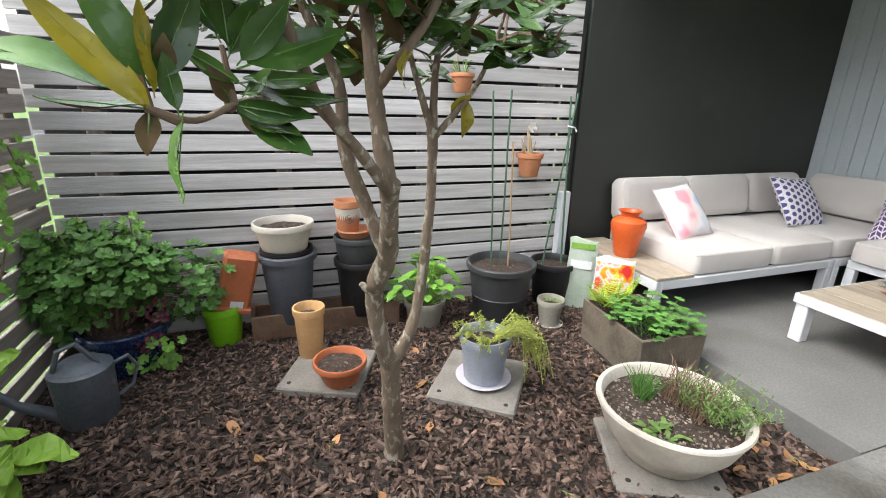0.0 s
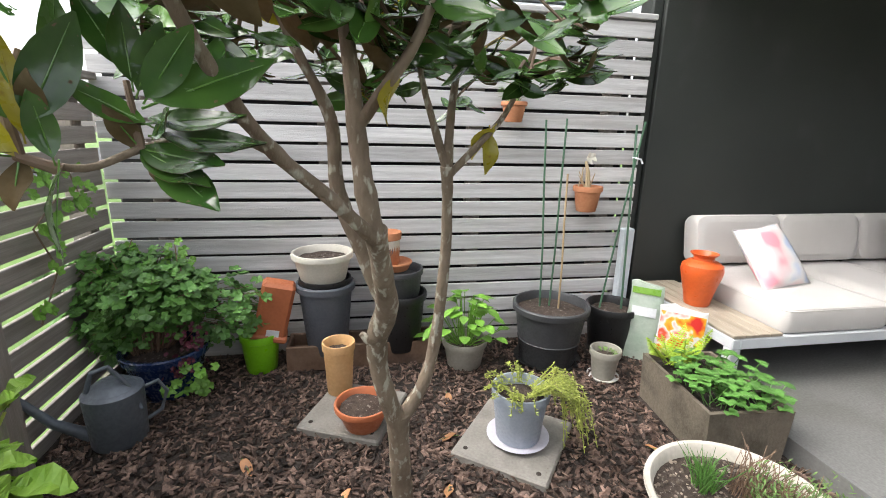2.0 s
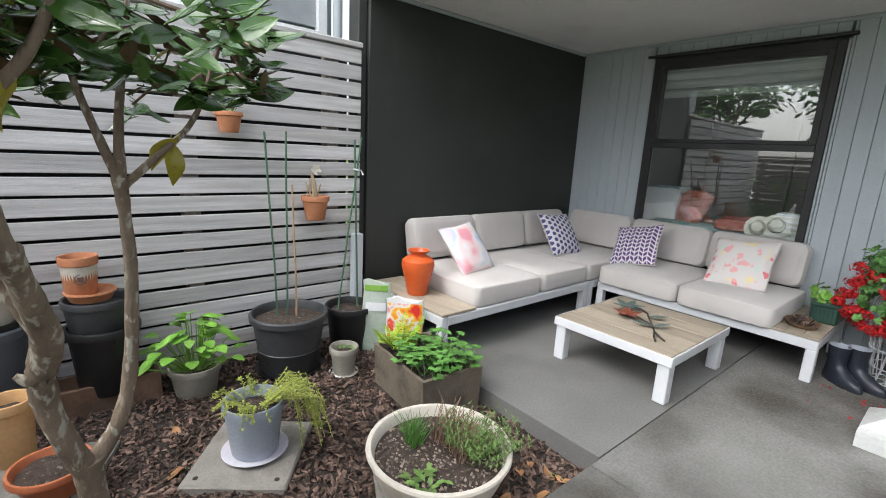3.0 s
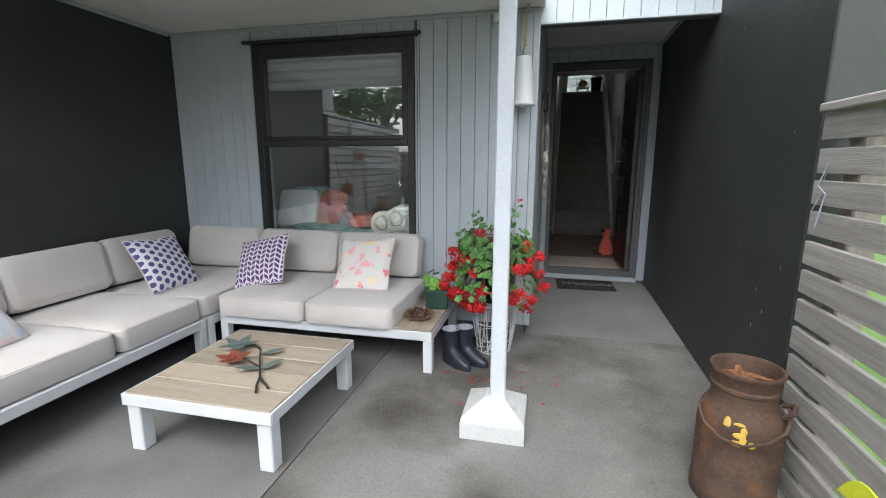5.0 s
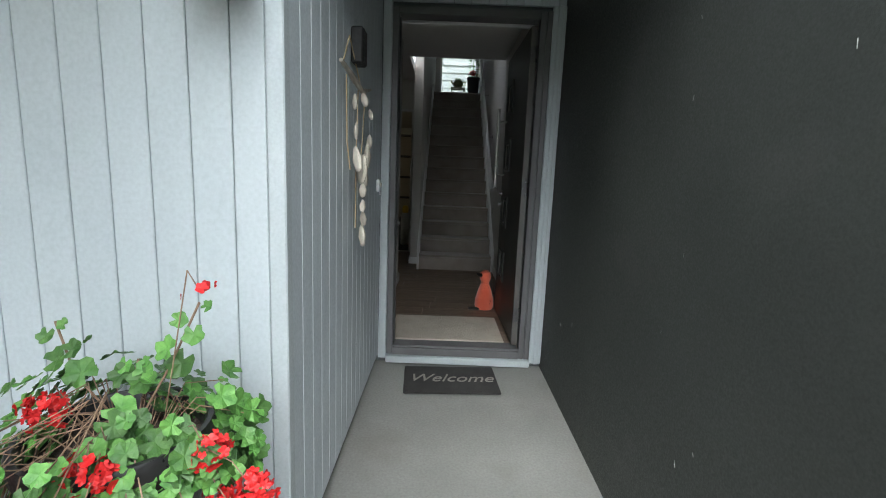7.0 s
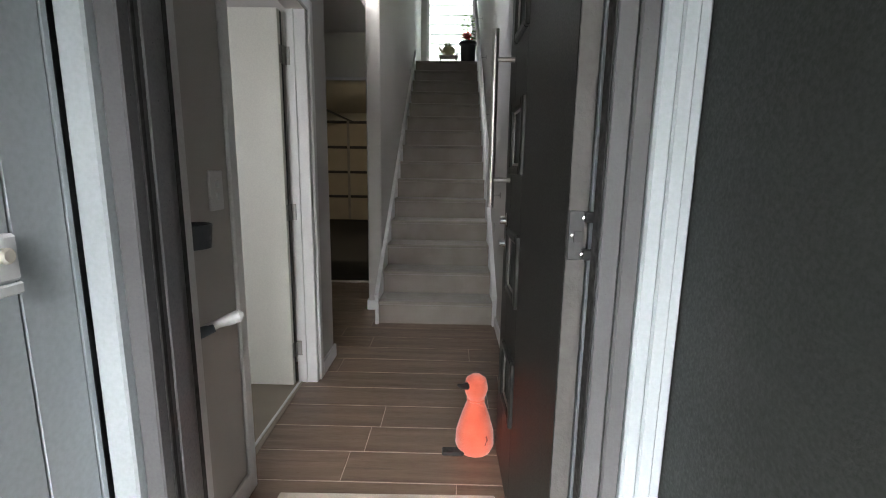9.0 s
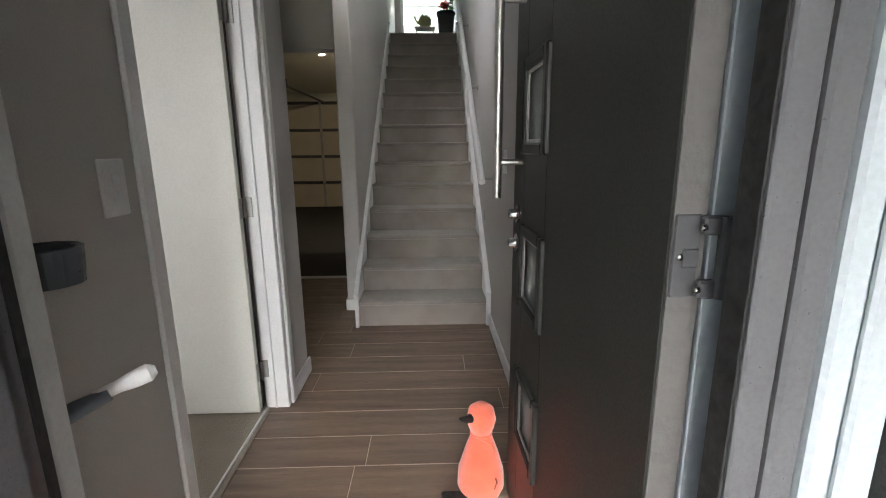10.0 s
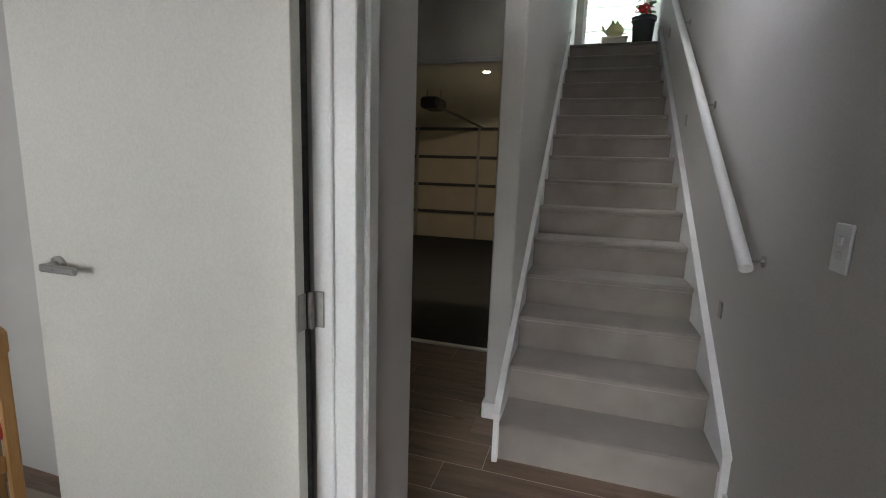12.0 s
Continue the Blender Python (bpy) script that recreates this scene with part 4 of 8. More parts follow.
def scatter_cushion(label, kind, size, at, rz, tilt, roll, seed):
    th = thing("scatter_cushion", label, "cushion", at, rz, "scatter cushions", "", -tilt, roll)
    s = Shape()
    N = 12
    for side in (1, -1):
        o = len(s.v)
        for j in range(N + 1):
            for i in range(N + 1):
                u, v = 2 * i / N - 1, 2 * j / N - 1
                fat = ((1 - u * u) * (1 - v * v)) ** 0.42
                pinch = 1 - 0.07 * (1 - abs(u * v)) * max(abs(u), abs(v)) ** 3
                wob = 0.004 * noise.noise((u * 3 + seed, v * 3, side))
                s.v.append((u * size / 2 * pinch, side * (0.062 * fat + wob * fat), v * size / 2 * pinch + size / 2))
        for j in range(N):
            for i in range(N):
                q = [o + j * (N + 1) + i, o + j * (N + 1) + i + 1, o + (j + 1) * (N + 1) + i + 1, o + (j + 1) * (N + 1) + i]
                s.f.append(q)
                s.m.append(0)
    part("cover", s, pattern_mat("printed_cloth_" + kind, kind), th, "", True)
    rim = []
    for i in range(33):
        a = 2 * math.pi * i / 32
        c, q = math.cos(a), math.sin(a)
        k = 1 / max(abs(c), abs(q))
        u, v = c * k, q * k
        pinch = 1 - 0.07 * (1 - abs(u * v))
        rim.append((u * size / 2 * pinch, 0, v * size / 2 * pinch + size / 2))
    part("edge_trim", Shape().tube(rim, 0.005, 5), FABRIC, th)


SZ = CT + 0.15
scatter_cushion("square cushion with pink and blue pastel wash", "pastel", 0.41, (-1.985, 2.91, SZ), 102, 38, -3, 1)
scatter_cushion("square cushion printed with a blue and white lattice", "blue", 0.43, (-2.02, 4.085, SZ), 88, 36, 4, 2)
scatter_cushion("square cushion printed with violet and white chevrons", "violet", 0.41, (-1.505, 4.255, SZ), 2, 38, -12, 3)
scatter_cushion("square white cushion with pink and yellow fruit print", "fruit", 0.42, (-0.735, 4.325, SZ), 0, 38, -4, 4)

# ---- coffee table ----
tb = thing("coffee_table", "low coffee table with oak boards on a white metal frame", "table", (-0.928, 3.373, 0))
TX, TY, TZ = 0.383, 0.418, 0.18
for i in range(5):
    a = -TY + 0.012 + i * (2 * TY - 0.024) / 5
    part("board", Shape().box(-TX + 0.012, TX - 0.012, a + 0.001, a + (2 * TY - 0.024) / 5 - 0.001, TZ - 0.018, TZ, 0.003), DECK, tb)
s = Shape()
s.box(-TX, TX, -TY, -TY + 0.011, TZ - 0.06, TZ - 0.004, 0.003).box(-TX, TX, TY - 0.011, TY, TZ - 0.06, TZ - 0.004, 0.003)
s.box(-TX, -TX + 0.011, -TY + 0.011, TY - 0.011, TZ - 0.06, TZ - 0.004, 0.003).box(TX - 0.011, TX, -TY + 0.011, TY - 0.011, TZ - 0.06, TZ - 0.004, 0.003)
part("frame", s, METAL_WHITE, tb)
for sx in (-1, 1):
    for sy in (-1, 1):
        x, y = sx * (TX - 0.047), sy * (TY - 0.047)
        part("leg", Shape().box(x - 0.035, x + 0.035, y - 0.035, y + 0.035, ZP, TZ - 0.02, 0.005), METAL_WHITE, tb)


def petal(length, width, thick=0.004, n=6):
    """A flat pointed petal along +x."""
    out = [(length * i / n, width / 2 * math.sin(math.pi * (i / n) ** 0.8)) for i in range(n + 1)]
    return out + [(x, -y) for x, y in out[-2:0:-1]]


TEALM = surf("verdigris_metal", (0.10, 0.15, 0.14), (0.16, 0.21, 0.19), 0.6, 0.4, scale=12, bump=0.2)
REDM = surf("rust_red_metal", (0.22, 0.055, 0.03), (0.30, 0.09, 0.05), 0.6, 0.3, scale=12, bump=0.2)
orn = thing("metal_flower", "wrought metal flower ornament with green and rust petals", "ornament", (-0.90, 3.34, TZ + 0.004))
part("stem", Shape().tube([(0.196, -0.256, 0.006), (0.16, -0.20, 0.008), (0.13, -0.13, 0.012), (0.07, -0.04, 0.016), (0.0, 0.06, 0.018), (-0.05, 0.14, 0.02), (-0.12, 0.19, 0.02), (-0.18, 0.17, 0.022)], 0.0055, 7).tube([(0.13, -0.13, 0.012), (0.185, -0.175, 0.008), (0.226, -0.206, 0.006)], 0.0055, 7).tube([(0.07, -0.04, 0.016), (0.0, -0.01, 0.018), (-0.06, 0.02, 0.02), (-0.11, 0.01, 0.022)], 0.005, 7), surf("dark_bronze_rod", (0.055, 0.05, 0.045), (0.09, 0.08, 0.07), 0.5, 0.6), orn)
for cx, cy, mt_, nn, off, ln in ((-0.20, 0.16, TEALM, 5, 20, 0.115), (-0.115, 0.0, REDM, 5, 48, 0.095)):
    for k in range(nn):
        m = pose(cx, cy, 0.022, 0, -10, off + 360 * k / nn)
        s = Shape().prism(petal(ln, 0.052), 0, 0.003, "z")
        s.v = [tuple(m @ Vector(p)) for p in s.v]
        part("petal", s, mt_, orn)
    part("flower_centre", Shape().lathe([(0.014, 0), (0.014, 0.008), (0, 0.014)], 12, (cx, cy, 0.025)), mt_, orn, "", True)
for cx, cy, a in ((-0.02, 0.10, 38), (0.075, -0.05, 205), (0.085, -0.055, 62)):
    m = pose(cx, cy, 0.014, 0, -6, a)
    s = Shape().prism(petal(0.12, 0.042), 0, 0.003, "z")
    s.v = [tuple(m @ Vector(p)) for p in s.v]
    part("leaf", s, TEALM, orn)

# ---- vase, tray, boots, bell ----
vase = thing("vase", "matt orange ceramic vase on the sofa's side shelf", "vase", (-2.13, 2.43, 0.186))
part("body", Shape().lathe([(0, 0), (0.066, 0), (0.072, 0.01), (0.085, 0.08), (0.108, 0.17), (0.118, 0.215), (0.112, 0.25), (0.085, 0.272), (0.058, 0.282), (0.056, 0.298), (0.075, 0.315), (0.078, 0.322), (0.068, 0.322), (0.048, 0.29), (0.06, 0.2), (0, 0.1)], 36), ORANGE, vase, "", True)
tray = thing("wooden_bowl", "shallow wooden dish of dried bark on the end shelf", "bowl", (-0.27, 4.24, 0.187), 20)
part("dish", Shape().lathe([(0, 0), (0.07, 0), (0.10, 0.03), (0.105, 0.03), (0.085, 0.006), (0, 0.008)], 8, oval=1.25), surf("dark_dish_wood", (0.16, 0.09, 0.05), (0.22, 0.13, 0.08), 0.6), tray)
s = Shape()
rng = random.Random(3)
for i in range(60):
    a, r = rng.uniform(0, 6.28), rng.uniform(0, 0.075)
    s.box(-0.016, 0.016, -0.006, 0.006, -0.004, 0.004, 0.002, m=pose(r * math.cos(a), 1.2 * r * math.sin(a), 0.02 + rng.uniform(0, 0.03), rng.uniform(-60, 60), rng.uniform(-60, 60), rng.uniform(0, 360)))
tagged(part("dried_bark", s, CHIP, tray), kind="stuff")


def boot(at, rz):
    th = thing("rubber_boot", "dark navy rubber gumboot standing on the patio", "boot", at, rz, "pair of gumboots")
    s = Shape()
    levels = [(0.0, 0.048, 0.135, 0.062), (0.02, 0.049, 0.138, 0.063), (0.045, 0.047, 0.130, 0.058), (0.07, 0.045, 0.098, 0.034), (0.095, 0.043, 0.066, 0.008), (0.12, 0.043, 0.055, 0.0), (0.17, 0.051, 0.055, 0.0), (0.228, 0.057, 0.060, 0.0), (0.235, 0.059, 0.062, 0.0)]
    seg = 18
    for z, rx, ry, cy in levels:
        for k in range(seg):
            a = 2 * math.pi * k / seg
            s.v.append((rx * math.cos(a), cy * -1 + -ry * math.sin(a), z))
    for i in range(len(levels) - 1):
        for k in range(seg):
            s.f.append([i * seg + k, i * seg + (k + 1) % seg, (i + 1) * seg + (k + 1) % seg, (i + 1) * seg + k])
            s.m.append(0)
    s.f.append(list(range(seg)))
    s.m.append(0)
    part("upper", s, RUBBER, th, "", True)
    part("lining", Shape().lathe([(0.0595, 0.2355), (0.053, 0.237), (0.047, 0.17), (0, 0.15)], 18), RUBBER_IN, th, "pale grey lining", True)
    part("sole", Shape().lathe([(0, 0), (0.05, 0), (0.05, 0.014), (0, 0.014)], 16, (0, -0.09, 0), oval=1.5), BLACK, th)


boot((-0.055, 4.24, ZP), 52)
boot((0.03, 4.295, ZP), 60)

bell = thing("hanging_bell", "white painted bell lamp hung on a knotted rope", "bell", (0.335, 4.79, 1.60))
part("bell", Shape().lathe([(0.0, 0.30), (0.02, 0.32), (0.042, 0.325), (0.05, 0.315), (0.062, 0.20), (0.078, 0.03), (0.083, 0.012), (0.083, 0.0), (0.078, 0.0), (0.07, 0.03), (0.045, 0.29), (0, 0.3)], 32), WHITE, bell, "", True)
part("band", Shape().lathe([(0.0805, 0.018), (0.0845, 0.014), (0.0855, 0.006), (0.082, 0.0)], 32), WHITE, bell, "", True)
part("loop", Shape().lathe([(0, 0.32), (0.014, 0.32), (0.016, 0.35), (0.01, 0.37), (0, 0.375)], 12), GALV, bell)
part("rope", Shape().tube([(0.0, 0, 0.37), (0.008, 0, 0.45), (0.012, 0, 0.62)], 0.005, 6).tube([(0.0, 0, 0.37), (-0.006, 0, 0.45), (0.012, 0, 0.62)], 0.005, 6).tube([(-0.012, 0, 0.39), (0.012, 0.006, 0.40), (0, -0.01, 0.41), (0.0, 0, 0.42)], 0.008, 6).tube([(0.01, 0, 0.60), (0.016, 0, 0.66)], 0.009, 6), ROPE, bell)
part("hook", Shape().tube([(0.014, 0.0, 0.62), (0.014, 0.05, 0.64), (0.014, 0.104, 0.63)], 0.005, 6), BLACK, bell)
spot = thing("wall_fitting", "small white round ceiling fitting above the boards", "fitting", (0.14, 4.86, 2.2))
part("cup", Shape().lathe([(0, -0.03), (0.03, -0.03), (0.034, 0), (0.034, 0.03), (0, 0.03)], 18), WHITE, spot, "", True)

# shell mobile, doorbell and dark box beside the door
mob = thing("shell_mobile", "hanging mobile of driftwood and shells on cords", "mobile", (0.440, 5.73, 1.57))
part("driftwood", Shape().tube([(0.02, -0.30, 0.03), (0.030, -0.10, 0.0), (0.025, 0.10, -0.01), (0.030, 0.29, 0.03)], [0.008, 0.014, 0.012, 0.006], 7), SHELL, mob)
for y in (-0.21, 0.03, 0.20):
    part("cord", Shape().tube([(0.02, y, 0.0), (0.015, y * 0.8, -0.25), (0.015, y * 0.5, -0.36 if abs(y) > 0.1 else -0.62)], 0.003, 5), ROPE, mob)
part("hanging_cord", Shape().tube([(0.012, -0.24, 0.03), (0.008, -0.10, 0.17), (0.012, 0.16, 0.0)], 0.003, 5), ROPE, mob)
rng = random.Random(9)
for y, z, r in ((-0.19, -0.10, 0.034), (0.02, -0.06, 0.034), (0.19, -0.10, 0.030), (-0.16, -0.21, 0.036), (0.16, -0.23, 0.036), (-0.13, -0.32, 0.062), (-0.02, -0.36, 0.07), (0.10, -0.30, 0.062), (0.08, -0.40, 0.04), (0.0, -0.45, 0.036), (0.0, -0.52, 0.03), (0.02, -0.58, 0.036), (0.0, -0.655, 0.055)):
    r *= 0.8
    s = Shape().lathe([(0, -r), (r * 0.5, -r * 0.8), (r * 0.8, 0), (r * 0.45, r * 0.8), (0, r * 1.1)], 9)
    m = pose(0.05, y, z, rng.uniform(-25, 25), 0, rng.uniform(0, 90)) @ Matrix.Diagonal((0.45, 0.8, 1.15, 1))
    s.v = [tuple(m @ Vector(p)) for p in s.v]
    part("shell", s, SHELL, mob, "", True)
bx = thing("wall_box", "small black plastic box on the cladding", "box", (0.431, 5.78, 1.735))
part("case", Shape().box(0, 0.055, -0.05, 0.05, -0.075, 0.075, 0.008), BLACK, bx)
db = thing("doorbell", "white push-button doorbell beside the door", "doorbell", (0.431, 6.535, 1.12))
part("case", Shape().box(0, 0.022, -0.026, 0.026, -0.035, 0.04, 0.005), WHITE, db)
part("button", Shape().lathe([(0, 0), (0.013, 0), (0.013, 0.006), (0.009, 0.009), (0, 0.009)], 16, m=pose(0.022, 0.0, 0.008, 0, 90, 0)), CREAM, db)
part("name_plate", Shape().box(0.020, 0.026, -0.022, 0.022, -0.055, -0.036, 0.003), WHITE, db)

# door mat with its word
mat_ = thing("door_mat", "black coir door mat with faded lettering", "doormat", (0.965, 6.46, ZP), 2)
part("pad", Shape().box(-0.30, 0.30, -0.19, 0.19, 0.002, 0.016, 0.005), COIR, mat_)
cu = bpy.data.curves.new("lettering", "FONT")
cu.body, cu.size, cu.extrude, cu.align_x, cu.align_y, cu.shear = "Welcome", 0.15, 0.0012, "CENTER", "CENTER", 0.35
tmp = bpy.data.objects.new("lettering", cu)
scene.collection.objects.link(tmp)
me = bpy.data.meshes.new_from_object(tmp.evaluated_get(bpy.context.evaluated_depsgraph_get()))
scene.collection.objects.unlink(tmp)
bpy.data.objects.remove(tmp)
me.materials.clear()
me.materials.append(MATTEXT)
ob = new("lettering", me)
ob.parent, ob.matrix_basis = mat_, pose(0, 0.0, 0.0185) @ Matrix.Diagonal((0.92, 1.0, 1, 1))

# rusted milk can
can = thing("milk_can", "rusted iron milk can with yellow painted digits", "milk can", (1.315, 3.29, ZP), 0)
part("body", Shape().lathe([(0, 0), (0.146, 0), (0.151, 0.01), (0.151, 0.05), (0.148, 0.055), (0.149, 0.33), (0.147, 0.355), (0.137, 0.385), (0.120, 0.412), (0.114, 0.425), (0.113, 0.468), (0.119, 0.474), (0.119, 0.484), (0.113, 0.490), (0.116, 0.525), (0.124, 0.535), (0.127, 0.545), (0.124, 0.553), (0.116, 0.552), (0.108, 0.53), (0.104, 0.47), (0, 0.46)], 44), RUST, can, "", True)
part("handle", Shape().tube([(-0.145, -0.01, 0.40), (-0.168, -0.05, 0.40), (-0.165, -0.10, 0.36), (-0.12, -0.15, 0.325), (-0.05, -0.172, 0.315), (0.03, -0.168, 0.335), (0.09, -0.145, 0.37), (0.12, -0.11, 0.41), (0.128, -0.06, 0.425)], 0.006, 8), RUST, can, "rusted bail handle", True)
part("lug", Shape().tube([(0.10, -0.09, 0.40), (0.125, -0.11, 0.43), (0.145, -0.07, 0.44), (0.125, -0.03, 0.42)], 0.010, 7), RUST, can, "", True)
LITTER = surf("orange_rust_flakes", (0.13, 0.055, 0.022), (0.24, 0.105, 0.04), 0.9, scale=25, fine=90, bump=0.8, isl=0.4)
s = Shape().lathe([(0.106, 0.49), (0.06, 0.498), (0, 0.494)], 18)
rng = random.Random(15)
for i in range(26):
    a, r = rng.uniform(0, 6.28), rng.uniform(0, 0.085)
    s.box(-0.028, 0.028, -0.009, 0.009, -0.002, 0.002, 0.001, m=pose(r * math.cos(a), r * math.sin(a), 0.503, rng.uniform(-25, 25), rng.uniform(-15, 15), rng.uniform(0, 360)))
tagged(part("dry_litter", s, LITTER, can, "orange dry litter inside the can"), kind="stuff")
DIGIT = 0.035
PAINT = surf("flaking_yellow_paint", (0.60, 0.38, 0.05), (0.70, 0.48, 0.10), 0.7, scale=30, bump=0.3)
for a, z, w, h in ((-128, 0.325, 0.013, 0.036), (-112, 0.335, 0.022, 0.012), (-106, 0.318, 0.012, 0.016), (-111, 0.30, 0.022, 0.011), (-106, 0.286, 0.012, 0.015), (-112, 0.268, 0.024, 0.012), (-95, 0.272, 0.014, 0.013)):
    m = pose(0, 0, 0, 0, 0, a) @ pose(0.1490 - 0.45 * max(0, z + DIGIT - 0.345), 0, z + DIGIT)
    s = Shape().lathe([(0, -0.003), (1, -0.003), (0.9, 0.003), (0, 0.004)], 10, m=m @ pose(0, 0, 0, 0, 90, 0) @ Matrix.Diagonal((h, w, 1, 1)))
    part("paint_mark", s, PAINT, can)
# lime and blue garden tool beside it
tl = thing("garden_tool", "lime green and blue garden tool with a black cable", "garden tool", (1.35, 2.55, ZP), 10)
part("casing", Shape().box(-0.11, 0.13, -0.30, 0.05, 0.0, 0.17, 0.05).box(-0.06, 0.09, -0.34, -0.06, 0.16, 0.20, 0.02), LIME, tl)
part("label_plate", Shape().box(-0.05, 0.08, -0.28, -0.10, 0.198, 0.205, 0.002), surf("sky_blue_label", (0.10, 0.38, 0.62), (0.14, 0.45, 0.70), 0.4), tl)
part("cable", Shape().tube([(0.02, 0.04, 0.16), (0.05, 0.14, 0.30), (0.12, 0.22, 0.36), (0.15, 0.25, 0.33)], 0.008, 6), BLACK, tl)
part("guard", Shape().prism(petal(0.14, 0.07), 0, 0.006, "x"), surf("fluorescent_yellow", (0.60, 0.66, 0.02), (0.66, 0.72, 0.04), 0.4), tl, m=pose(0.14, 0.2, 0.42, -30, 0, 0))


# ---- pots and other things in the garden bed ----
def pot(name, label, at, r0, r1, h, mat, lip=0.012, soil=True, saucer=None, category="plant pot", ribs=0, soil_mat=None, part_label=""):
    """A tapered pot with a rolled lip, soil and where wanted a saucer."""
    th = thing(name, label, category, at)
    z0 = 0.0
    if saucer:
        part("saucer", Shape().lathe([(0, 0), (saucer[0] * 0.85, 0), (saucer[0], 0.018), (saucer[0] - 0.006, 0.018), (saucer[0] * 0.82, 0.006), (0, 0.006)], 32), saucer[1], th, "", True)
        z0 = 0.007
    prof = [(0, z0), (r0, z0), (r0 + 0.004, z0 + 0.006)]
    for i in range(1, ribs + 1):
        f = i / (ribs + 1) * 0.8
        rr = r0 + (r1 - r0) * f
        prof += [(rr, h * f - 0.004), (rr + 0.004, h * f), (rr, h * f + 0.004)]
    prof += [(r0 + (r1 - r0) * 0.86, h - 0.045 * min(1, h / 0.2)), (r1 - 0.002 + lip, h - 0.04 * min(1, h / 0.2)), (r1 + lip, h - 0.008), (r1 + lip * 0.6, h), (r1 - 0.004, h), (r1 - 0.010, h - 0.01), (r1 - 0.018, h - 0.06 * min(1, h / 0.2)), (0, h - 0.065 * min(1, h / 0.2))]
    part("body", Shape().lathe(prof, 36), mat, th, part_label, True)
    if soil:
        s = Shape()
        zs = h - 0.05 * min(1, h / 0.2)
        ring = [(r1 - 0.014) * f for f in (1.0, 0.75, 0.5, 0.25)]
        seg = 22
        for q, rr in enumerate(ring):
            for k in range(seg):
                a = 2 * math.pi * k / seg
                x, y = rr * math.cos(a), rr * math.sin(a)
                s.v.append((x, y, zs + 0.012 * noise.noise((x * 22 + at[0] * 9, y * 22, 2)) + 0.006 * q))
        for q in range(3):
            for k in range(seg):
                s.f.append([q * seg + k, q * seg + (k + 1) % seg, (q + 1) * seg + (k + 1) % seg, (q + 1) * seg + k])
                s.m.append(0)
        s.f.append([3 * seg + k for k in range(seg)])
        s.m.append(0)
        part("soil", s, soil_mat or POTSOIL, th)
    return th


def blade(s, at, way, length, width, droop=0.3, n=4, slot=0, fold=0.15, face=None):
    """A pointed leaf from at along way, folded along its rib and drooping."""
    way = Vector(way).normalized()
    side = way.cross(Vector((0, 0, 1)) if face is None else Vector(face))
    if side.length < 0.05:
        side = way.cross(Vector((1, 0, 0)))
    side.normalize()
    up = side.cross(way)
    base = len(s.v)
    for i in range(n + 1):
        f = i / n
        p = Vector(at) + way * length * f + Vector((0, 0, -droop * length * f * f))
        w = width * 0.5 * (math.sin(math.pi * min(1, f * 0.94 + 0.03)) ** 0.75)
        s.v += [tuple(p - side * w + up * w * fold), tuple(p), tuple(p + side * w + up * w * fold)]
    for i in range(n):
        a = base + 3 * i
        s.f += [[a, a + 1, a + 4, a + 3], [a + 1, a + 2, a + 5, a + 4]]
        s.m += [slot, slot]


def lobed(s, at, nrm, r, rng, slot=0):
    """A small round lobed leaf facing nrm."""
    nrm = Vector(nrm).normalized()
    t = nrm.orthogonal().normalized()
    b = nrm.cross(t)
    base, n = len(s.v), 15
    a0 = rng.uniform(0, 6.28)
    s.v.append(tuple(Vector(at) - nrm * r * 0.16))
    for k in range(n):
        a = a0 + 2 * math.pi * k / n
        rr = r * (0.80, 1.0, 0.96)[k % 3] * (0.35 if k == 0 else 1) * rng.uniform(0.92, 1.06)
        s.v.append(tuple(Vector(at) + t * rr * math.cos(a) + b * rr * math.sin(a) + nrm * r * (0.07 if k % 3 else -0.08) + nrm * rng.uniform(-0.07, 0.07) * r))
    for k in range(n):
        s.f.append([base, base + 1 + k, base + 1 + (k + 1) % n])
        s.m.append(slot)


def bush(parent, name, mat, centre, radii, count, size, seed, light=(0.3, 0, 1), shell=0.55):
    """A crown of many small lobed leaves with gaps, on thin stalks."""
    rng = random.Random(seed)
    s, st = Shape(), Shape()
    lumps = [(rng.uniform(-0.6, 0.6), rng.uniform(-0.6, 0.6), rng.uniform(-0.5, 0.7), rng.uniform(0.35, 0.6)) for _ in range(9)]
    made = 0
    while made < count:
        lx, ly, lz, lr = rng.choice(lumps)
        v = Vector((rng.gauss(0, 1), rng.gauss(0, 1), rng.gauss(0, 1))).normalized() * lr * rng.uniform(shell, 1.0)
        p = Vector((centre[0] + radii[0] * (lx + v.x), centre[1] + radii[1] * (ly + v.y), centre[2] + radii[2] * (lz + v.z)))
        if p.z < -0.2:
            continue
        nrm = Vector((v.x, v.y, v.z)) + Vector(light) * 0.5 + Vector((rng.uniform(-0.4, 0.4), rng.uniform(-0.4, 0.4), rng.uniform(-0.2, 0.5)))
        lobed(s, p, nrm, size * rng.uniform(0.55, 1.15), rng)
        if made % 6 == 0:
            st.tube([(centre[0] + rng.uniform(-0.05, 0.05), centre[1] + rng.uniform(-0.05, 0.05), centre[2] - radii[2]), tuple((p + Vector(centre)) / 2), tuple(p)], 0.0025, 4)
        made += 1
    tagged(part(name, s, mat, parent), kind="stuff")
    tagged(part("stems", st, DRYSTEM, parent), kind="stuff")


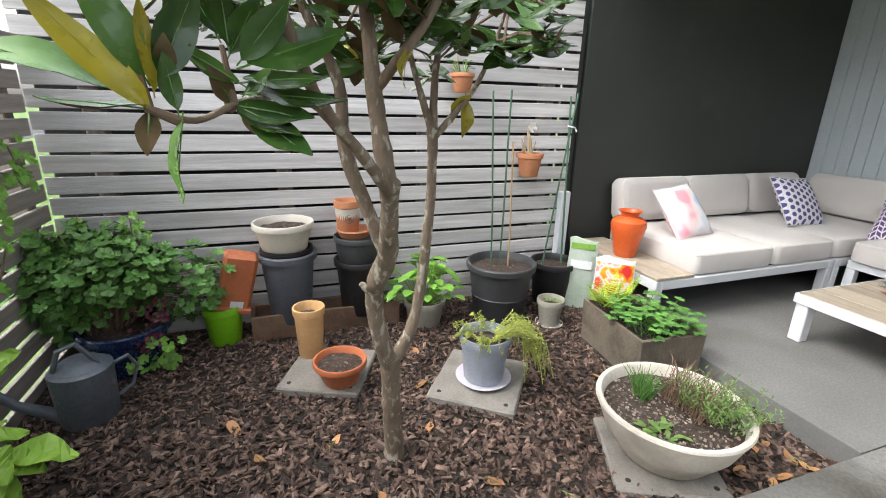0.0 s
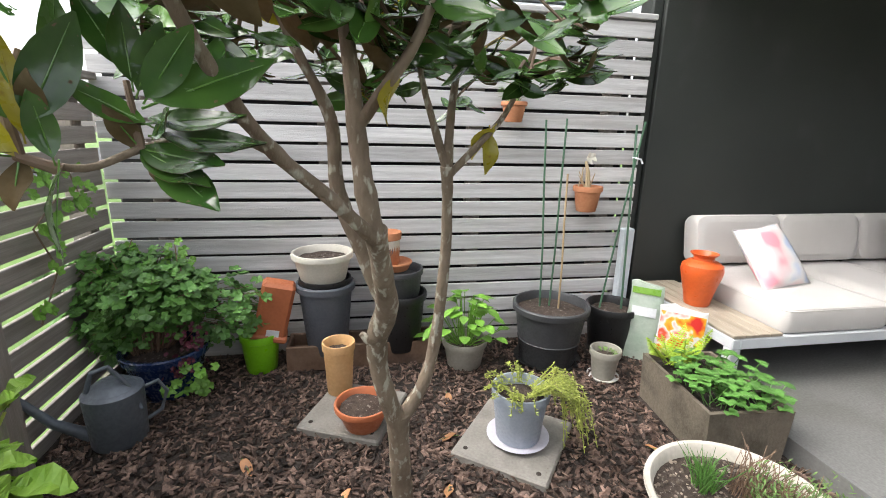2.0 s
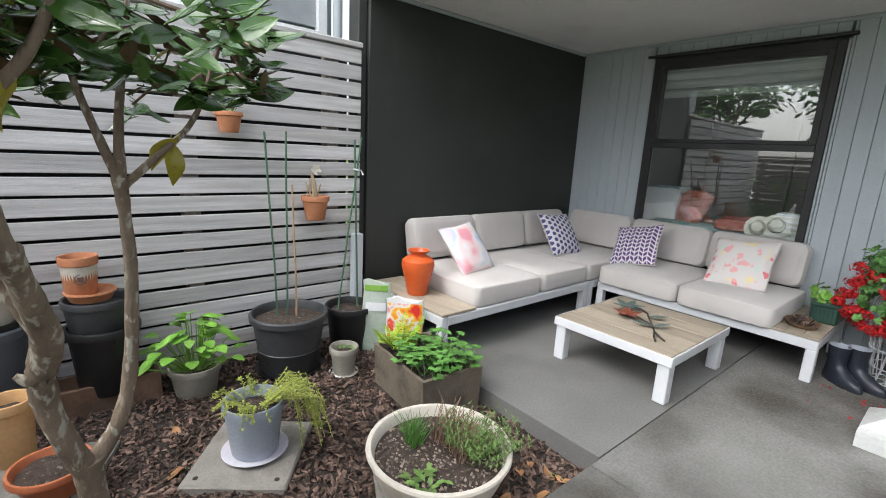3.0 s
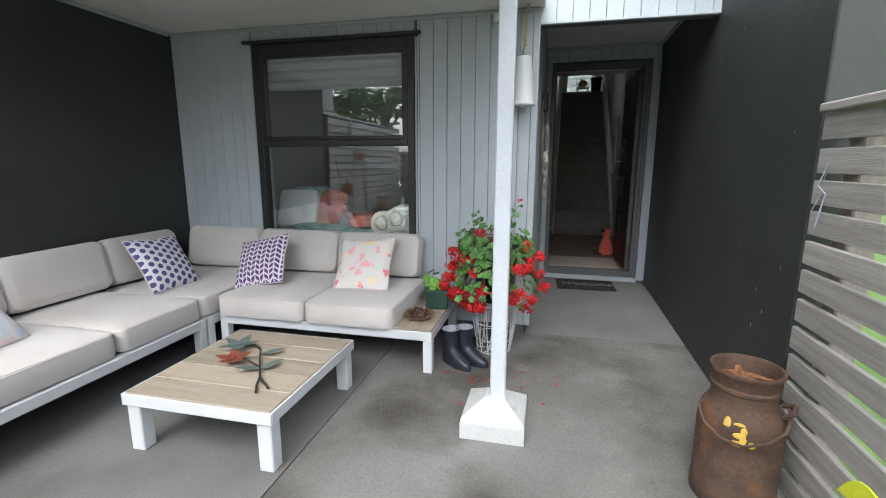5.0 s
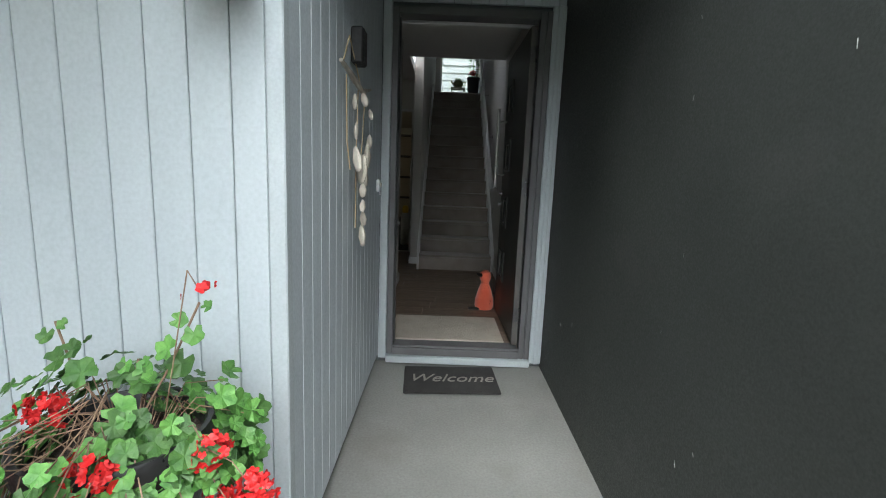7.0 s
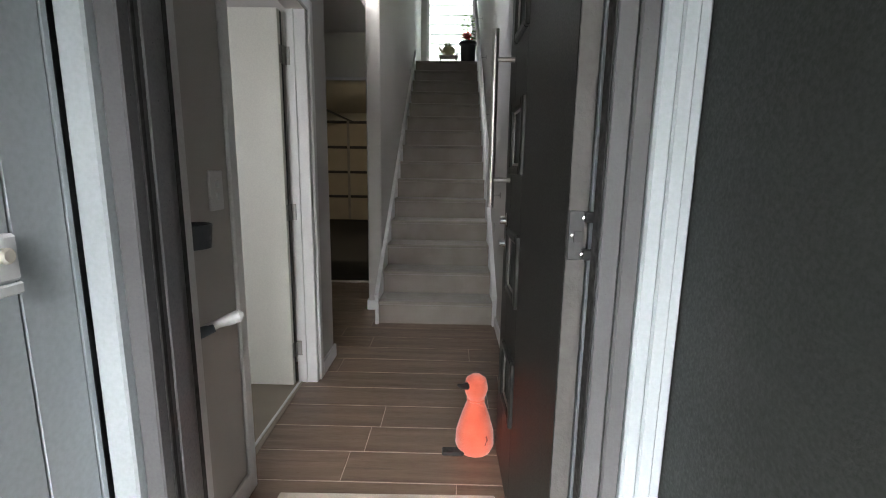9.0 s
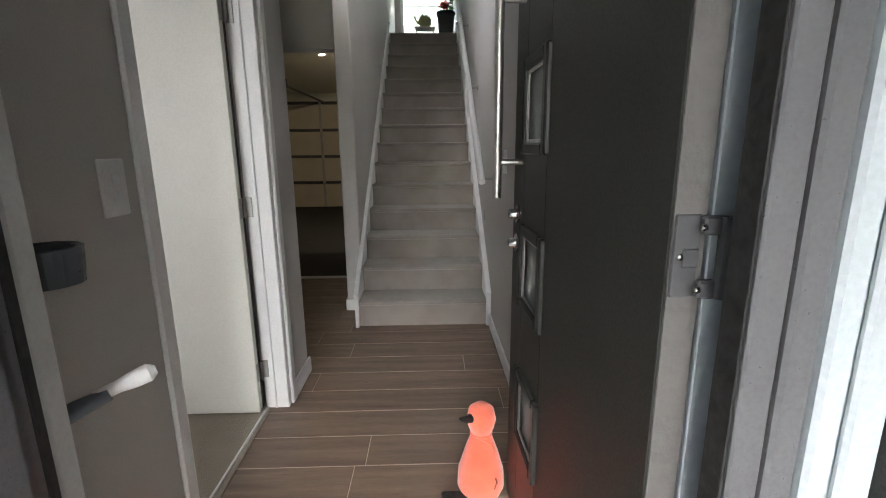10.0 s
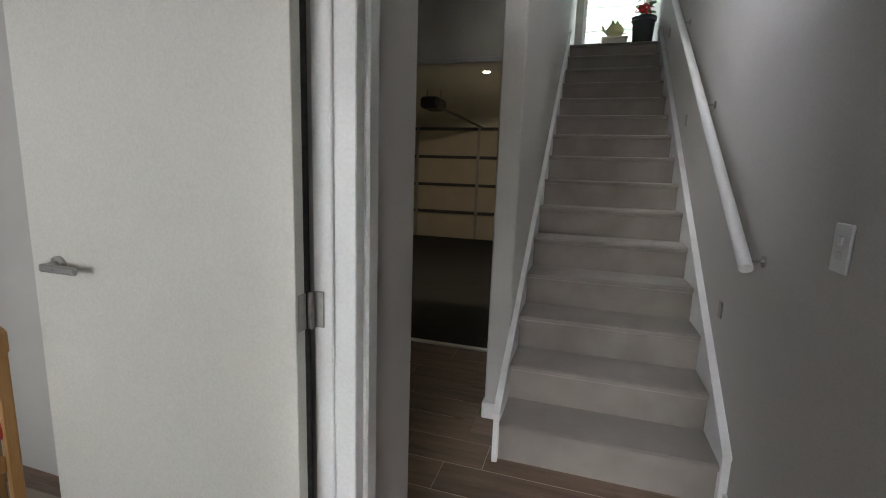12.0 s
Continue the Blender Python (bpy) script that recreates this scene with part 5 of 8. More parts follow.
bigpot = pot("plant_pot", "large charcoal plastic pot with garden stakes", (-2.30, 1.56, ZG), 0.17, 0.222, 0.375, DARKPOT, 0.014, saucer=(0.21, BLACKPOT), ribs=1)
blackpot = pot("plant_pot", "black plastic pot holding green stakes", (-2.37, 2.02, ZG), 0.125, 0.16, 0.32, BLACKPOT, 0.01)
spotp = pot("plant_pot", "small sage-grey pot on a white saucer", (-2.03, 1.80, ZG), 0.06, 0.083, 0.185, SAGE, 0.008, saucer=(0.092, surf("chalky_white_saucer", (0.62, 0.6, 0.57), (0.7, 0.68, 0.65), 0.7)))
bpot = pot("plant_pot", "pale blue-grey pot with trailing plant on a saucer", (-1.535, 1.10, ZG + 0.04), 0.095, 0.125, 0.255, BLUEGREY, 0.006, saucer=(0.142, surf("lilac_white_saucer", (0.58, 0.56, 0.62), (0.66, 0.64, 0.70), 0.6)))
tall = pot("plant_pot", "tall sandy terracotta pot", (-2.04, 0.285, ZG + 0.03), 0.060, 0.080, 0.29, TERRA_TAN, 0.006)
tbowl = pot("plant_pot", "low terracotta-coloured plastic bowl of soil", (-1.72, 0.405, ZG + 0.04), 0.078, 0.125, 0.125, TERRA_PLASTIC, 0.008)
lime = pot("bucket", "lime green plastic bucket", (-2.40, -0.18, ZG), 0.082, 0.108, 0.235, LIME, 0.006, soil=False, category="bucket")
s = Shape().box(-0.055, 0.055, -0.09, 0.09, 0, 0.36, 0.018).box(-0.065, 0.065, -0.10, 0.10, 0.0, 0.04, 0.01)
tp = thing("trough_pot", "terracotta plastic trough pot tipped into the bucket", "plant pot", (-2.39, -0.13, ZG + 0.20), 5, rx=-14, ry=6)
part("body", s, TERRA_PLASTIC, tp)
part("price_label", Shape().box(0.0551, 0.0565, -0.02, 0.05, 0.03, 0.08, 0.0005), WHITE, tp)
box = thing("planter_box", "long brown planter box under the stacked pots", "planter", (0, 0, 0))
s = Shape()
s.box(-2.53, -2.51, -0.03, 0.86, ZG, -0.055, 0.004).box(-2.345, -2.325, -0.03, 0.86, ZG, -0.055, 0.004).box(-2.51, -2.345, -0.03, -0.01, ZG, -0.055, 0.004).box(-2.51, -2.345, 0.84, 0.86, ZG, -0.055, 0.004).box(-2.51, -2.345, -0.01, 0.84, ZG, -0.13, 0)
part("shell", s, surf("muddy_brown_plastic", (0.13, 0.075, 0.045), (0.19, 0.12, 0.08), 0.7, scale=8, dirt=(0.06, 0.04, 0.03), dirt_scale=5), box)
g1 = pot("plant_pot", "slate grey plastic pot in the planter box", (-2.435, 0.20, -0.128), 0.112, 0.158, 0.435, GREYPOT, 0.014, soil=False)
g2 = pot("plant_pot", "black plastic pot nested in the grey pot", (-2.435, 0.20, 0.21), 0.105, 0.145, 0.125, BLACKPOT, 0.006, soil=False)
g3 = pot("plant_pot", "wide cream plastic pot of soil on top", (-2.435, 0.19, 0.325), 0.125, 0.165, 0.165, CREAM, 0.01)
k1 = pot("plant_pot", "black plastic pot in the planter box", (-2.435, 0.635, -0.128), 0.12, 0.155, 0.36, BLACKPOT, 0.012, soil=False)
k2 = pot("plant_pot", "dark pewter pot stacked on a black pot", (-2.435, 0.625, 0.215), 0.125, 0.145, 0.165, DARKPOT, 0.008, soil=False)
k3 = pot("plant_pot", "terracotta saucer on the pewter pot", (-2.435, 0.60, 0.372), 0.085, 0.105, 0.05, TERRA, 0.006, soil=False, category="saucer")
k4 = pot("plant_pot", "white painted terracotta pot with a printed emblem", (-2.435, 0.565, 0.40), 0.062, 0.076, 0.20, TERRA, 0.006)
part("white_band", Shape().lathe([(0.0655, 0.02), (0.0745, 0.15), (0.0752, 0.152), (0.0752, 0.156), (0.072, 0.156)], 32), CREAM, k4, "chalk white band", True)
part("emblem", Shape().lathe([(0.026, 0), (0.026, 0.002), (0.023, 0.002), (0.023, 0)], 20, m=pose(0.0705, 0.0, 0.095, 0, 90, 12)), GREYPOT, k4)
for i in range(4):
    part("emblem_bar", Shape().box(0.070, 0.0728, -0.012, 0.012, 0.085 + 0.006 * i, 0.088 + 0.006 * i, 0.0005), GREYPOT, k4)
lpot = pot("plant_pot", "grey-green pot of bright leafy seedlings", (-2.30, 1.02, ZG), 0.10, 0.13, 0.17, SAGE, 0.008)
rng = random.Random(21)
s, st = Shape(), Shape()
for i in range(58):
    a, f = rng.uniform(0, 6.28), rng.uniform(0.15, 1)
    tip = (0.19 * f * math.cos(a), 0.24 * f * math.sin(a), 0.20 + 0.22 * (1 - f * f) + rng.uniform(-0.06, 0.05))
    st.tube([(0.03 * math.cos(a), 0.03 * math.sin(a), 0.12), tip], 0.003, 4)
    blade(s, tip, (math.cos(a), math.sin(a), rng.uniform(-0.1, 0.5)), rng.uniform(0.06, 0.11), rng.uniform(0.045, 0.075), 0.4, 4)
tagged(part("leaves", s, LIMELEAF, lpot), kind="stuff")
tagged(part("stems", st, LIMELEAF, lpot), kind="stuff")

# stakes
for at, tip, mat, base in (((-2.33, 1.50, ZG + 0.33), (-2.36, 1.46, 1.25), CANE, bigpot), ((-2.33, 1.56, ZG + 0.33), (-2.36, 1.585, 1.26), CANE, bigpot), ((-2.28, 1.60, ZG + 0.33), (-2.33, 1.605, 0.95), BAMBOO, bigpot)):
    sk = thing("garden_stake", "thin green plant stake standing in a pot" if mat == CANE else "bamboo cane with a seedling in a pot", "stake", at)
    d = Vector(tip) - Vector(at)
    part("cane", Shape().tube([(0, 0, -0.04), tuple(d * 0.33 + Vector((0.004, 0.003, 0))), tuple(d * 0.66), tuple(d)], 0.006, 6), mat, sk)
for at, tip in (((-2.40, 1.94, ZG + 0.26), (-2.53, 2.19, 1.26)), ((-2.36, 2.08, ZG + 0.26), (-2.54, 2.14, 1.24))):
    sk = thing("garden_stake", "green plant stake leaning from the black pot to the wall", "stake", at)
    d = Vector(tip) - Vector(at)
    part("cane", Shape().tube([(0, 0, -0.03), tuple(d * 0.5), tuple(d)], 0.007, 6), CANE, sk)
ti = thing("cloth_tie", "white cloth tie knotted round the stakes", "tie", (-2.505, 2.145, 1.03))
part("knot", Shape().tube([(-0.01, -0.025, 0.01), (0.012, 0, 0.004), (0.0, 0.03, 0.0), (0.01, 0.04, -0.03)], 0.006, 6), WHITE, ti)
pv = thing("downpipe", "pale grey plastic downpipe at the end of the fence", "pipe", (-2.535, 2.165, ZG))
part("pipe", Shape().box(-0.03, 0.03, -0.04, 0.04, 0, 0.785, 0.008), surf("pale_pvc", (0.60, 0.65, 0.69), (0.66, 0.71, 0.74), 0.4), pv)

# hanging pots on the fence
for y, z, r, h, lab in ((1.83, 0.70, 0.085, 0.16, "terracotta pot with a withered plant hung on the fence"), (1.31, 1.235, 0.07, 0.115, "small terracotta pot hung on the fence")):
    hp = pot("hanging_pot", lab, (-2.50, y, z), r * 0.68, r, h, TERRA, 0.008)
    part("hanger", Shape().tube([(-0.04, -0.05, h - 0.02), (-0.075, -0.01, h + 0.06), (-0.09, 0, h + 0.11), (-0.092, 0.0, h + 0.0)], 0.004, 5), ROPE, hp)
    s, st = Shape(), Shape()
    rng = random.Random(int(y * 100))
    for i in range(10 if y > 1.5 else 14):
        a = rng.uniform(0, 6.28)
        tip = (-0.03 + 0.05 * math.cos(a), 0.05 * math.sin(a), h + rng.uniform(0.02, 0.09))
        st.tube([(0, 0, h - 0.05), tip], 0.0025, 4)
        if y < 1.5:
            blade(s, tip, (math.cos(a), math.sin(a), 0.4), 0.05, 0.03)
    if y > 1.5:
        st.tube([(0, 0, h - 0.05), (-0.02, 0.0, h + 0.08), (-0.04, -0.01, h + 0.15)], [0.02, 0.014, 0.008], 7)
        lobed(s, (-0.03, 0.02, h + 0.17), (1, 0.2, 0.2), 0.04, rng)
    tagged(part("stems", st, ROPE if y > 1.5 else HERB, hp), kind="stuff")
    part("leaf", s, CREAM if y > 1.5 else LIMELEAF, hp)

# pavers
for i, (x, y, rz, w, d) in enumerate(((-1.865, 0.365, 66, 0.41, 0.42), (-1.545, 1.09, 53, 0.43, 0.47), (-0.83, 1.56, 65, 0.42, 0.42))):
    pv2 = thing("paver", "weathered concrete paver lying in the mulch", "paver", (x, y, ZG), rz, "pavers in the bed")
    part("slab", Shape().box(-w / 2, w / 2, -d / 2, d / 2, -0.02, 0.036, 0.008), PAVER, pv2)
    for sx, sy in ((-1, -1), (1, -1)):
        part("hole", Shape().lathe([(0, 0), (0.011, 0), (0.011, 0.0015), (0, 0.0015)], 10, (sx * (w / 2 - 0.05), sy * (d / 2 - 0.05), 0.0362)), SOIL, pv2)

# wide bowl with herbs
bowl = thing("planter_bowl", "wide cream stone bowl planted with herbs", "planter", (-0.83, 1.585, ZG + 0.038))
part("body", Shape().lathe([(0, 0), (0.14, 0), (0.17, 0.02), (0.245, 0.13), (0.278, 0.215), (0.288, 0.235), (0.285, 0.245), (0.268, 0.245), (0.26, 0.235), (0.25, 0.19), (0, 0.185)], 48), BOWLC, bowl, "", True)
s = Shape()
rng = random.Random(31)
for i in range(520):
    a, r = rng.uniform(0, 6.28), 0.245 * math.sqrt(rng.random())
    q = rng.uniform(0.003, 0.009)
    s.box(-q, q, -q * 0.7, q * 0.7, -q * 0.5, q * 0.5, q * 0.3, m=pose(r * math.cos(a), r * math.sin(a), 0.203, rng.uniform(0, 180), rng.uniform(0, 180), rng.uniform(0, 180)))
tagged(part("grit", s, surf("pumice_and_bark_bits", (0.12, 0.085, 0.06), (0.32, 0.27, 0.22), 0.9, scale=25, isl=0.7), bowl), kind="stuff")
part("soil", Shape().lathe([(0.256, 0.2), (0.15, 0.206), (0, 0.204)], 30), POTSOIL, bowl)
chive, brown, green = Shape(), Shape(), Shape()
for i in range(70):
    a, f = rng.uniform(0, 6.28), rng.random()
    o = Vector((-0.10 + rng.uniform(-0.03, 0.03), -0.05 + rng.uniform(-0.03, 0.03), 0.2))
    chive.tube([o, o + Vector((0.05 * f * math.cos(a), 0.05 * f * math.sin(a), 0.07)), o + Vector((0.10 * f * math.cos(a), 0.10 * f * math.sin(a), rng.uniform(0.08, 0.14)))], [0.002, 0.002, 0.0008], 4)
for i in range(170):
    a, f = rng.uniform(0, 6.28), rng.random()
    o = Vector((rng.uniform(-0.10, 0.12), rng.uniform(0.02, 0.13), 0.2))
    e = o + Vector((0.11 * math.cos(a) * f, 0.09 * math.sin(a) * f + 0.03, rng.uniform(0.06, 0.17)))
    brown.tube([o, (o + e) / 2 + Vector((0, 0, 0.03)), e], [0.002, 0.0016, 0.001], 4)
for i in range(150):
    a = rng.uniform(0, 6.28)
    o = Vector((rng.uniform(0.0, 0.20), rng.uniform(0.02, 0.20), 0.22))
    e = o + Vector((0.07 * math.cos(a) + 0.02, 0.07 * math.sin(a) + 0.03, rng.uniform(0.06, 0.15)))
    for k in range(9):
        p = o.lerp(e, 0.25 + 0.75 * k / 9)
        b = a + k * 2.1
        blade(green, p, (math.cos(b), math.sin(b), 0.8), 0.022, 0.006, 0.1, 2)
for i in range(26):
    a = rng.uniform(0, 6.28)
    blade(green, (0.10 + rng.uniform(-0.05, 0.05), -0.14 + rng.uniform(-0.05, 0.05), 0.21), (math.cos(a), math.sin(a), 0.6), 0.05, 0.02, 0.3, 3)
tagged(part("chives", chive, IVY, bowl), kind="stuff")
tagged(part("dry_stems", brown, DRYSTEM, bowl), kind="stuff")
tagged(part("thyme", green, HERB, bowl), kind="stuff")

# trailing plant of the blue-grey pot
s = Shape()
rng = random.Random(41)
for i in range(64):
    right = i > 22
    a = rng.uniform(0.2, 2.0) if right else rng.uniform(0, 6.28)
    o = Vector((0.06 * math.cos(a), 0.06 * math.sin(a), 0.24))
    if right:
        reach = rng.uniform(0.12, 0.25)
        pth = [o, o + Vector((0.08 * math.cos(a), 0.08 * math.sin(a) + 0.03, rng.uniform(0.05, 0.10))), o + Vector((reach * 0.6 * math.cos(a), reach * 0.8, 0.04)), o + Vector((reach * 0.7 * math.cos(a), reach, rng.uniform(-0.22, -0.04)))]
    else:
        pth = [o, o + Vector((0.06 * math.cos(a), 0.06 * math.sin(a), rng.uniform(0.02, 0.08))), o + Vector((0.10 * math.cos(a), 0.10 * math.sin(a), rng.uniform(-0.05, 0.06)))]
    s.tube(pth, 0.0018, 4)
    for k in range(30):
        f = k / 30 * (len(pth) - 1)
        p = pth[int(f)].lerp(pth[int(f) + 1], f - int(f))
        b = rng.uniform(0, 6.28)
        blade(s, p, (math.cos(b), math.sin(b), rng.uniform(-0.2, 0.6)), 0.016, 0.007, 0.1, 2)
tagged(part("trailing_stems", s, YELLOWHERB, bpot), kind="stuff")
s = Shape()
for i in range(30):
    a = rng.uniform(0, 6.28)
    blade(s, (0.04 * math.cos(a), 0.04 * math.sin(a), 0.15), (math.cos(a), math.sin(a), 0.9), 0.05, 0.012, 0.4, 3)
tagged(part("seedlings", s, HERB, spotp), kind="stuff")

# concrete trough with fern and strawberries
tr = thing("trough_planter", "mossy concrete planter with strawberries and a fern", "planter", (-1.53, 2.06, ZG), -5)
s = Shape()
L, W, H = 0.275, 0.195, 0.26
s.prism([(-W + 0.015, 0), (W - 0.015, 0), (W, H), (W - 0.018, H), (W - 0.025, H - 0.05), (-W + 0.025, H - 0.05), (-W + 0.018, H), (-W, H)], -L + 0.02, L - 0.02, "x")
for sx in (-1, 1):
    s.prism([(-W + 0.015, 0), (W - 0.015, 0), (W, H), (-W, H)], min(sx * L, sx * (L - 0.021)), max(sx * L, sx * (L - 0.021)), "x")
part("shell", s, TROUGH, tr)
part("soil", Shape().box(-L + 0.03, L - 0.03, -W + 0.022, W - 0.022, H - 0.06, H - 0.035, 0.004), SOIL, tr)
s, st = Shape(), Shape()
rng = random.Random(51)
for i in range(110):
    o = Vector((rng.uniform(-0.10, 0.24), rng.uniform(-0.15, 0.16), H - 0.03))
    a = rng.uniform(0, 6.28)
    e = o + Vector((0.05 * math.cos(a), 0.07 * math.sin(a), rng.uniform(0.03, 0.13)))
    st.tube([o, e], 0.002, 4)
    for k in (-1, 0, 1):
        b = a + k * 1.3
        blade(s, e, (math.cos(b), math.sin(b), 0.35), 0.042, 0.038, 0.3, 3)
tagged(part("strawberry_leaves", s, surf("strawberry_leaf", (0.075, 0.20, 0.035), (0.12, 0.28, 0.06), 0.5, isl=0.3), tr), kind="stuff")
tagged(part("stalks", st, IVY, tr), kind="stuff")
s = Shape()
for i in range(17):
    a = rng.uniform(0, 6.28)
    o = Vector((-0.20 + rng.uniform(-0.03, 0.03), rng.uniform(-0.12, 0.02), H - 0.03))
    e = o + Vector((0.17 * math.cos(a), 0.15 * math.sin(a) - 0.03, rng.uniform(0.10, 0.24)))
    s.tube([o, e], 0.002, 4)
    wd = (e - o)
    for k in range(12):
        p = o.lerp(e, 0.2 + 0.8 * k / 12)
        for sgn in (-1, 1):
            q = Vector((-wd.y, wd.x, 0)).normalized() * sgn + wd.normalized() * 0.4
            blade(s, p, q, 0.055 * (1.05 - k / 13), 0.015, 0.25, 2)
tagged(part("fern_fronds", s, surf("yellow_green_fern", (0.30, 0.46, 0.03), (0.40, 0.58, 0.06), 0.5, isl=0.2), tr), kind="stuff")


# bags behind the trough
def bag(label, at, rz, w, d, h, base, patches, tilt=0):
    th = thing("plastic_bag", label, "bag", at, rz, "garden bags", "", tilt)
    s = Shape()
    levels, seg = 8, 24
    for i in range(levels + 1):
        f = i / levels
        ww, dd = w * (1 - 0.06 * f), d * (1 - 0.85 * f ** 2.2) + 0.01
        for k in range(seg):
            a = 2 * math.pi * k / seg
            c, q = math.cos(a), math.sin(a)
            e = 0.5
            x, y = ww / 2 * math.copysign(abs(c) ** e, c), dd / 2 * math.copysign(abs(q) ** e, q)
            j = 0.012 * noise.noise((x * 14 + at[0] * 5, y * 14, f * 5))
            s.v.append((x + j, y + j, h * f + (0.03 * noise.noise((x * 10, y * 3, 7 + at[1])) if i == levels else 0)))
    for i in range(levels):
        for k in range(seg):
            s.f.append([i * seg + k, i * seg + (k + 1) % seg, (i + 1) * seg + (k + 1) % seg, (i + 1) * seg + k])
            s.m.append(0)
    s.f += [list(range(seg))[::-1], [levels * seg + k for k in range(seg)]]
    s.m += [0, 0]
    part("sack", s, base, th, "", True)
    for x0, x1, z0, z1, mt_ in patches:
        s = Shape()
        n = 8
        for j in range(n + 1):
            for i in range(n + 1):
                z = z0 + (z1 - z0) * j / n
                f = z / h
                x = x0 + (x1 - x0) * i / n
                dd = d * (1 - 0.85 * f ** 2.2) + 0.01
                lim = max(0.0, 1 - (abs(x) / (w * (1 - 0.06 * f) / 2)) ** 4)
                s.v.append((x, -dd / 2 * lim ** 0.25 - 0.006, z))
        for j in range(n):
            for i in range(n):
                s.f.append([j * (n + 1) + i, j * (n + 1) + i + 1, (j + 1) * (n + 1) + i + 1, (j + 1) * (n + 1) + i])
                s.m.append(0)
        part("print", s, mt_, th)
    return th


BAGW = surf("glossy_white_plastic_film", (0.62, 0.62, 0.62), (0.74, 0.74, 0.74), 0.3, scale=9, fine=40, bump=0.25)
BAGO = surf("orange_print_film", (0.72, 0.22, 0.02), (0.82, 0.38, 0.03), 0.3, scale=9, bump=0.15)
BAGR = surf("red_print_film", (0.60, 0.03, 0.05), (0.70, 0.08, 0.10), 0.3, scale=9, bump=0.15)
BAGG = surf("pale_green_film", (0.38, 0.47, 0.37), (0.52, 0.58, 0.50), 0.35, scale=9, fine=40, bump=0.3)
BAGD = surf("leaf_green_print_film", (0.18, 0.36, 0.05), (0.25, 0.46, 0.08), 0.35, scale=9)
FILM = pattern_mat("orange_and_red_bag_print", "film")
bag("white plastic bag printed orange and red", (-1.945, 2.205, ZP - 0.09), 48, 0.25, 0.10, 0.45, BAGW, ((-0.112, 0.112, 0.17, 0.43, FILM), (-0.06, 0.03, 0.10, 0.15, BAGR)), 6)
bag("crumpled pale green and white bag", (-2.23, 2.16, ZP - 0.09), 50, 0.21, 0.10, 0.50, BAGG, ((-0.08, 0.08, 0.44, 0.48, BAGD), (-0.07, 0.07, 0.30, 0.36, WHITE)), 4)

# navy pot with the geranium mass climbing the corner
nav = pot("plant_pot", "navy glazed pot overflowing with geranium foliage", (-2.24, -0.62, ZG), 0.14, 0.20, 0.26, NAVY, 0.014)
bush(nav, "foliage", IVY, (-0.03, -0.10, 0.46), (0.30, 0.56, 0.38), 2200, 0.036, 61)
s, st = Shape(), Shape()
rng = random.Random(66)
for i in range(7):
    o = Vector((-0.05, rng.uniform(-0.35, 0.30), 0.55))
    e = o + Vector((rng.uniform(-0.15, 0.1), rng.uniform(-0.1, 0.12), rng.uniform(0.12, 0.30)))
    st.tube([o, (o + e) / 2 + Vector((0.01, 0.01, 0)), e], 0.003, 4)
    for k in range(9):
        lobed(s, o.lerp(e, 0.3 + 0.7 * k / 9) + Vector((rng.uniform(-0.04, 0.04), rng.uniform(-0.05, 0.05), 0)), (0.8, rng.uniform(-0.4, 0.4), 0.6), rng.uniform(0.015, 0.03), rng)
for i in range(26):
    o = Vector((0.13 + rng.uniform(-0.05, 0.08), rng.uniform(0.05, 0.30), rng.uniform(-0.0, 0.22)))
    lobed(s, o, (0.8, 0.3, 0.5), rng.uniform(0.02, 0.032), rng)
tagged(part("side_shoots", s, LIMELEAF, nav), kind="stuff")
tagged(part("shoot_stems", st, DRYSTEM, nav), kind="stuff")
s = Shape()
for i in range(110):
    c = rng.choice(((0.19, 0.20, 0.36), (0.17, 0.13, 0.24), (0.05, 0.05, 0.60)))
    lobed(s, (c[0] + rng.gauss(0, 0.03), c[1] + rng.gauss(0, 0.04), c[2] + rng.gauss(0, 0.045)), (1, rng.uniform(-1, 1), rng.uniform(-0.5, 1)), 0.012, rng)
tagged(part("dark_flowers", s, PURPLE, nav), kind="stuff")
# vine on the brown fence
vine = thing("climbing_vine", "thin vine with pale leaves climbing the slat fence", "climber", (-2.1, -0.93, 0.0))
s, st = Shape(), Shape()
pth = [(0.25, 0.02, 0.35), (0.1, 0.03, 0.55), (0.2, 0.03, 0.75), (0.02, 0.03, 0.85), (-0.15, 0.04, 0.8), (-0.1, 0.03, 0.95), (0.2, 0.03, 0.98), (0.32, 0.03, 0.9)]
st.tube(pth, 0.004, 5)
for i in range(46):
    f = rng.uniform(0, len(pth) - 1.01)
    p = Vector(pth[int(f)]).lerp(Vector(pth[int(f) + 1]), f % 1)
    lobed(s, p + Vector((rng.uniform(-0.05, 0.05), rng.uniform(0.0, 0.05), rng.uniform(-0.05, 0.05))), (0.2, 1, 0.3), rng.uniform(0.02, 0.036), rng)
part("vine_stem", st, TWIG, vine)
tagged(part("vine_leaves", s, LIMELEAF, vine), kind="stuff")

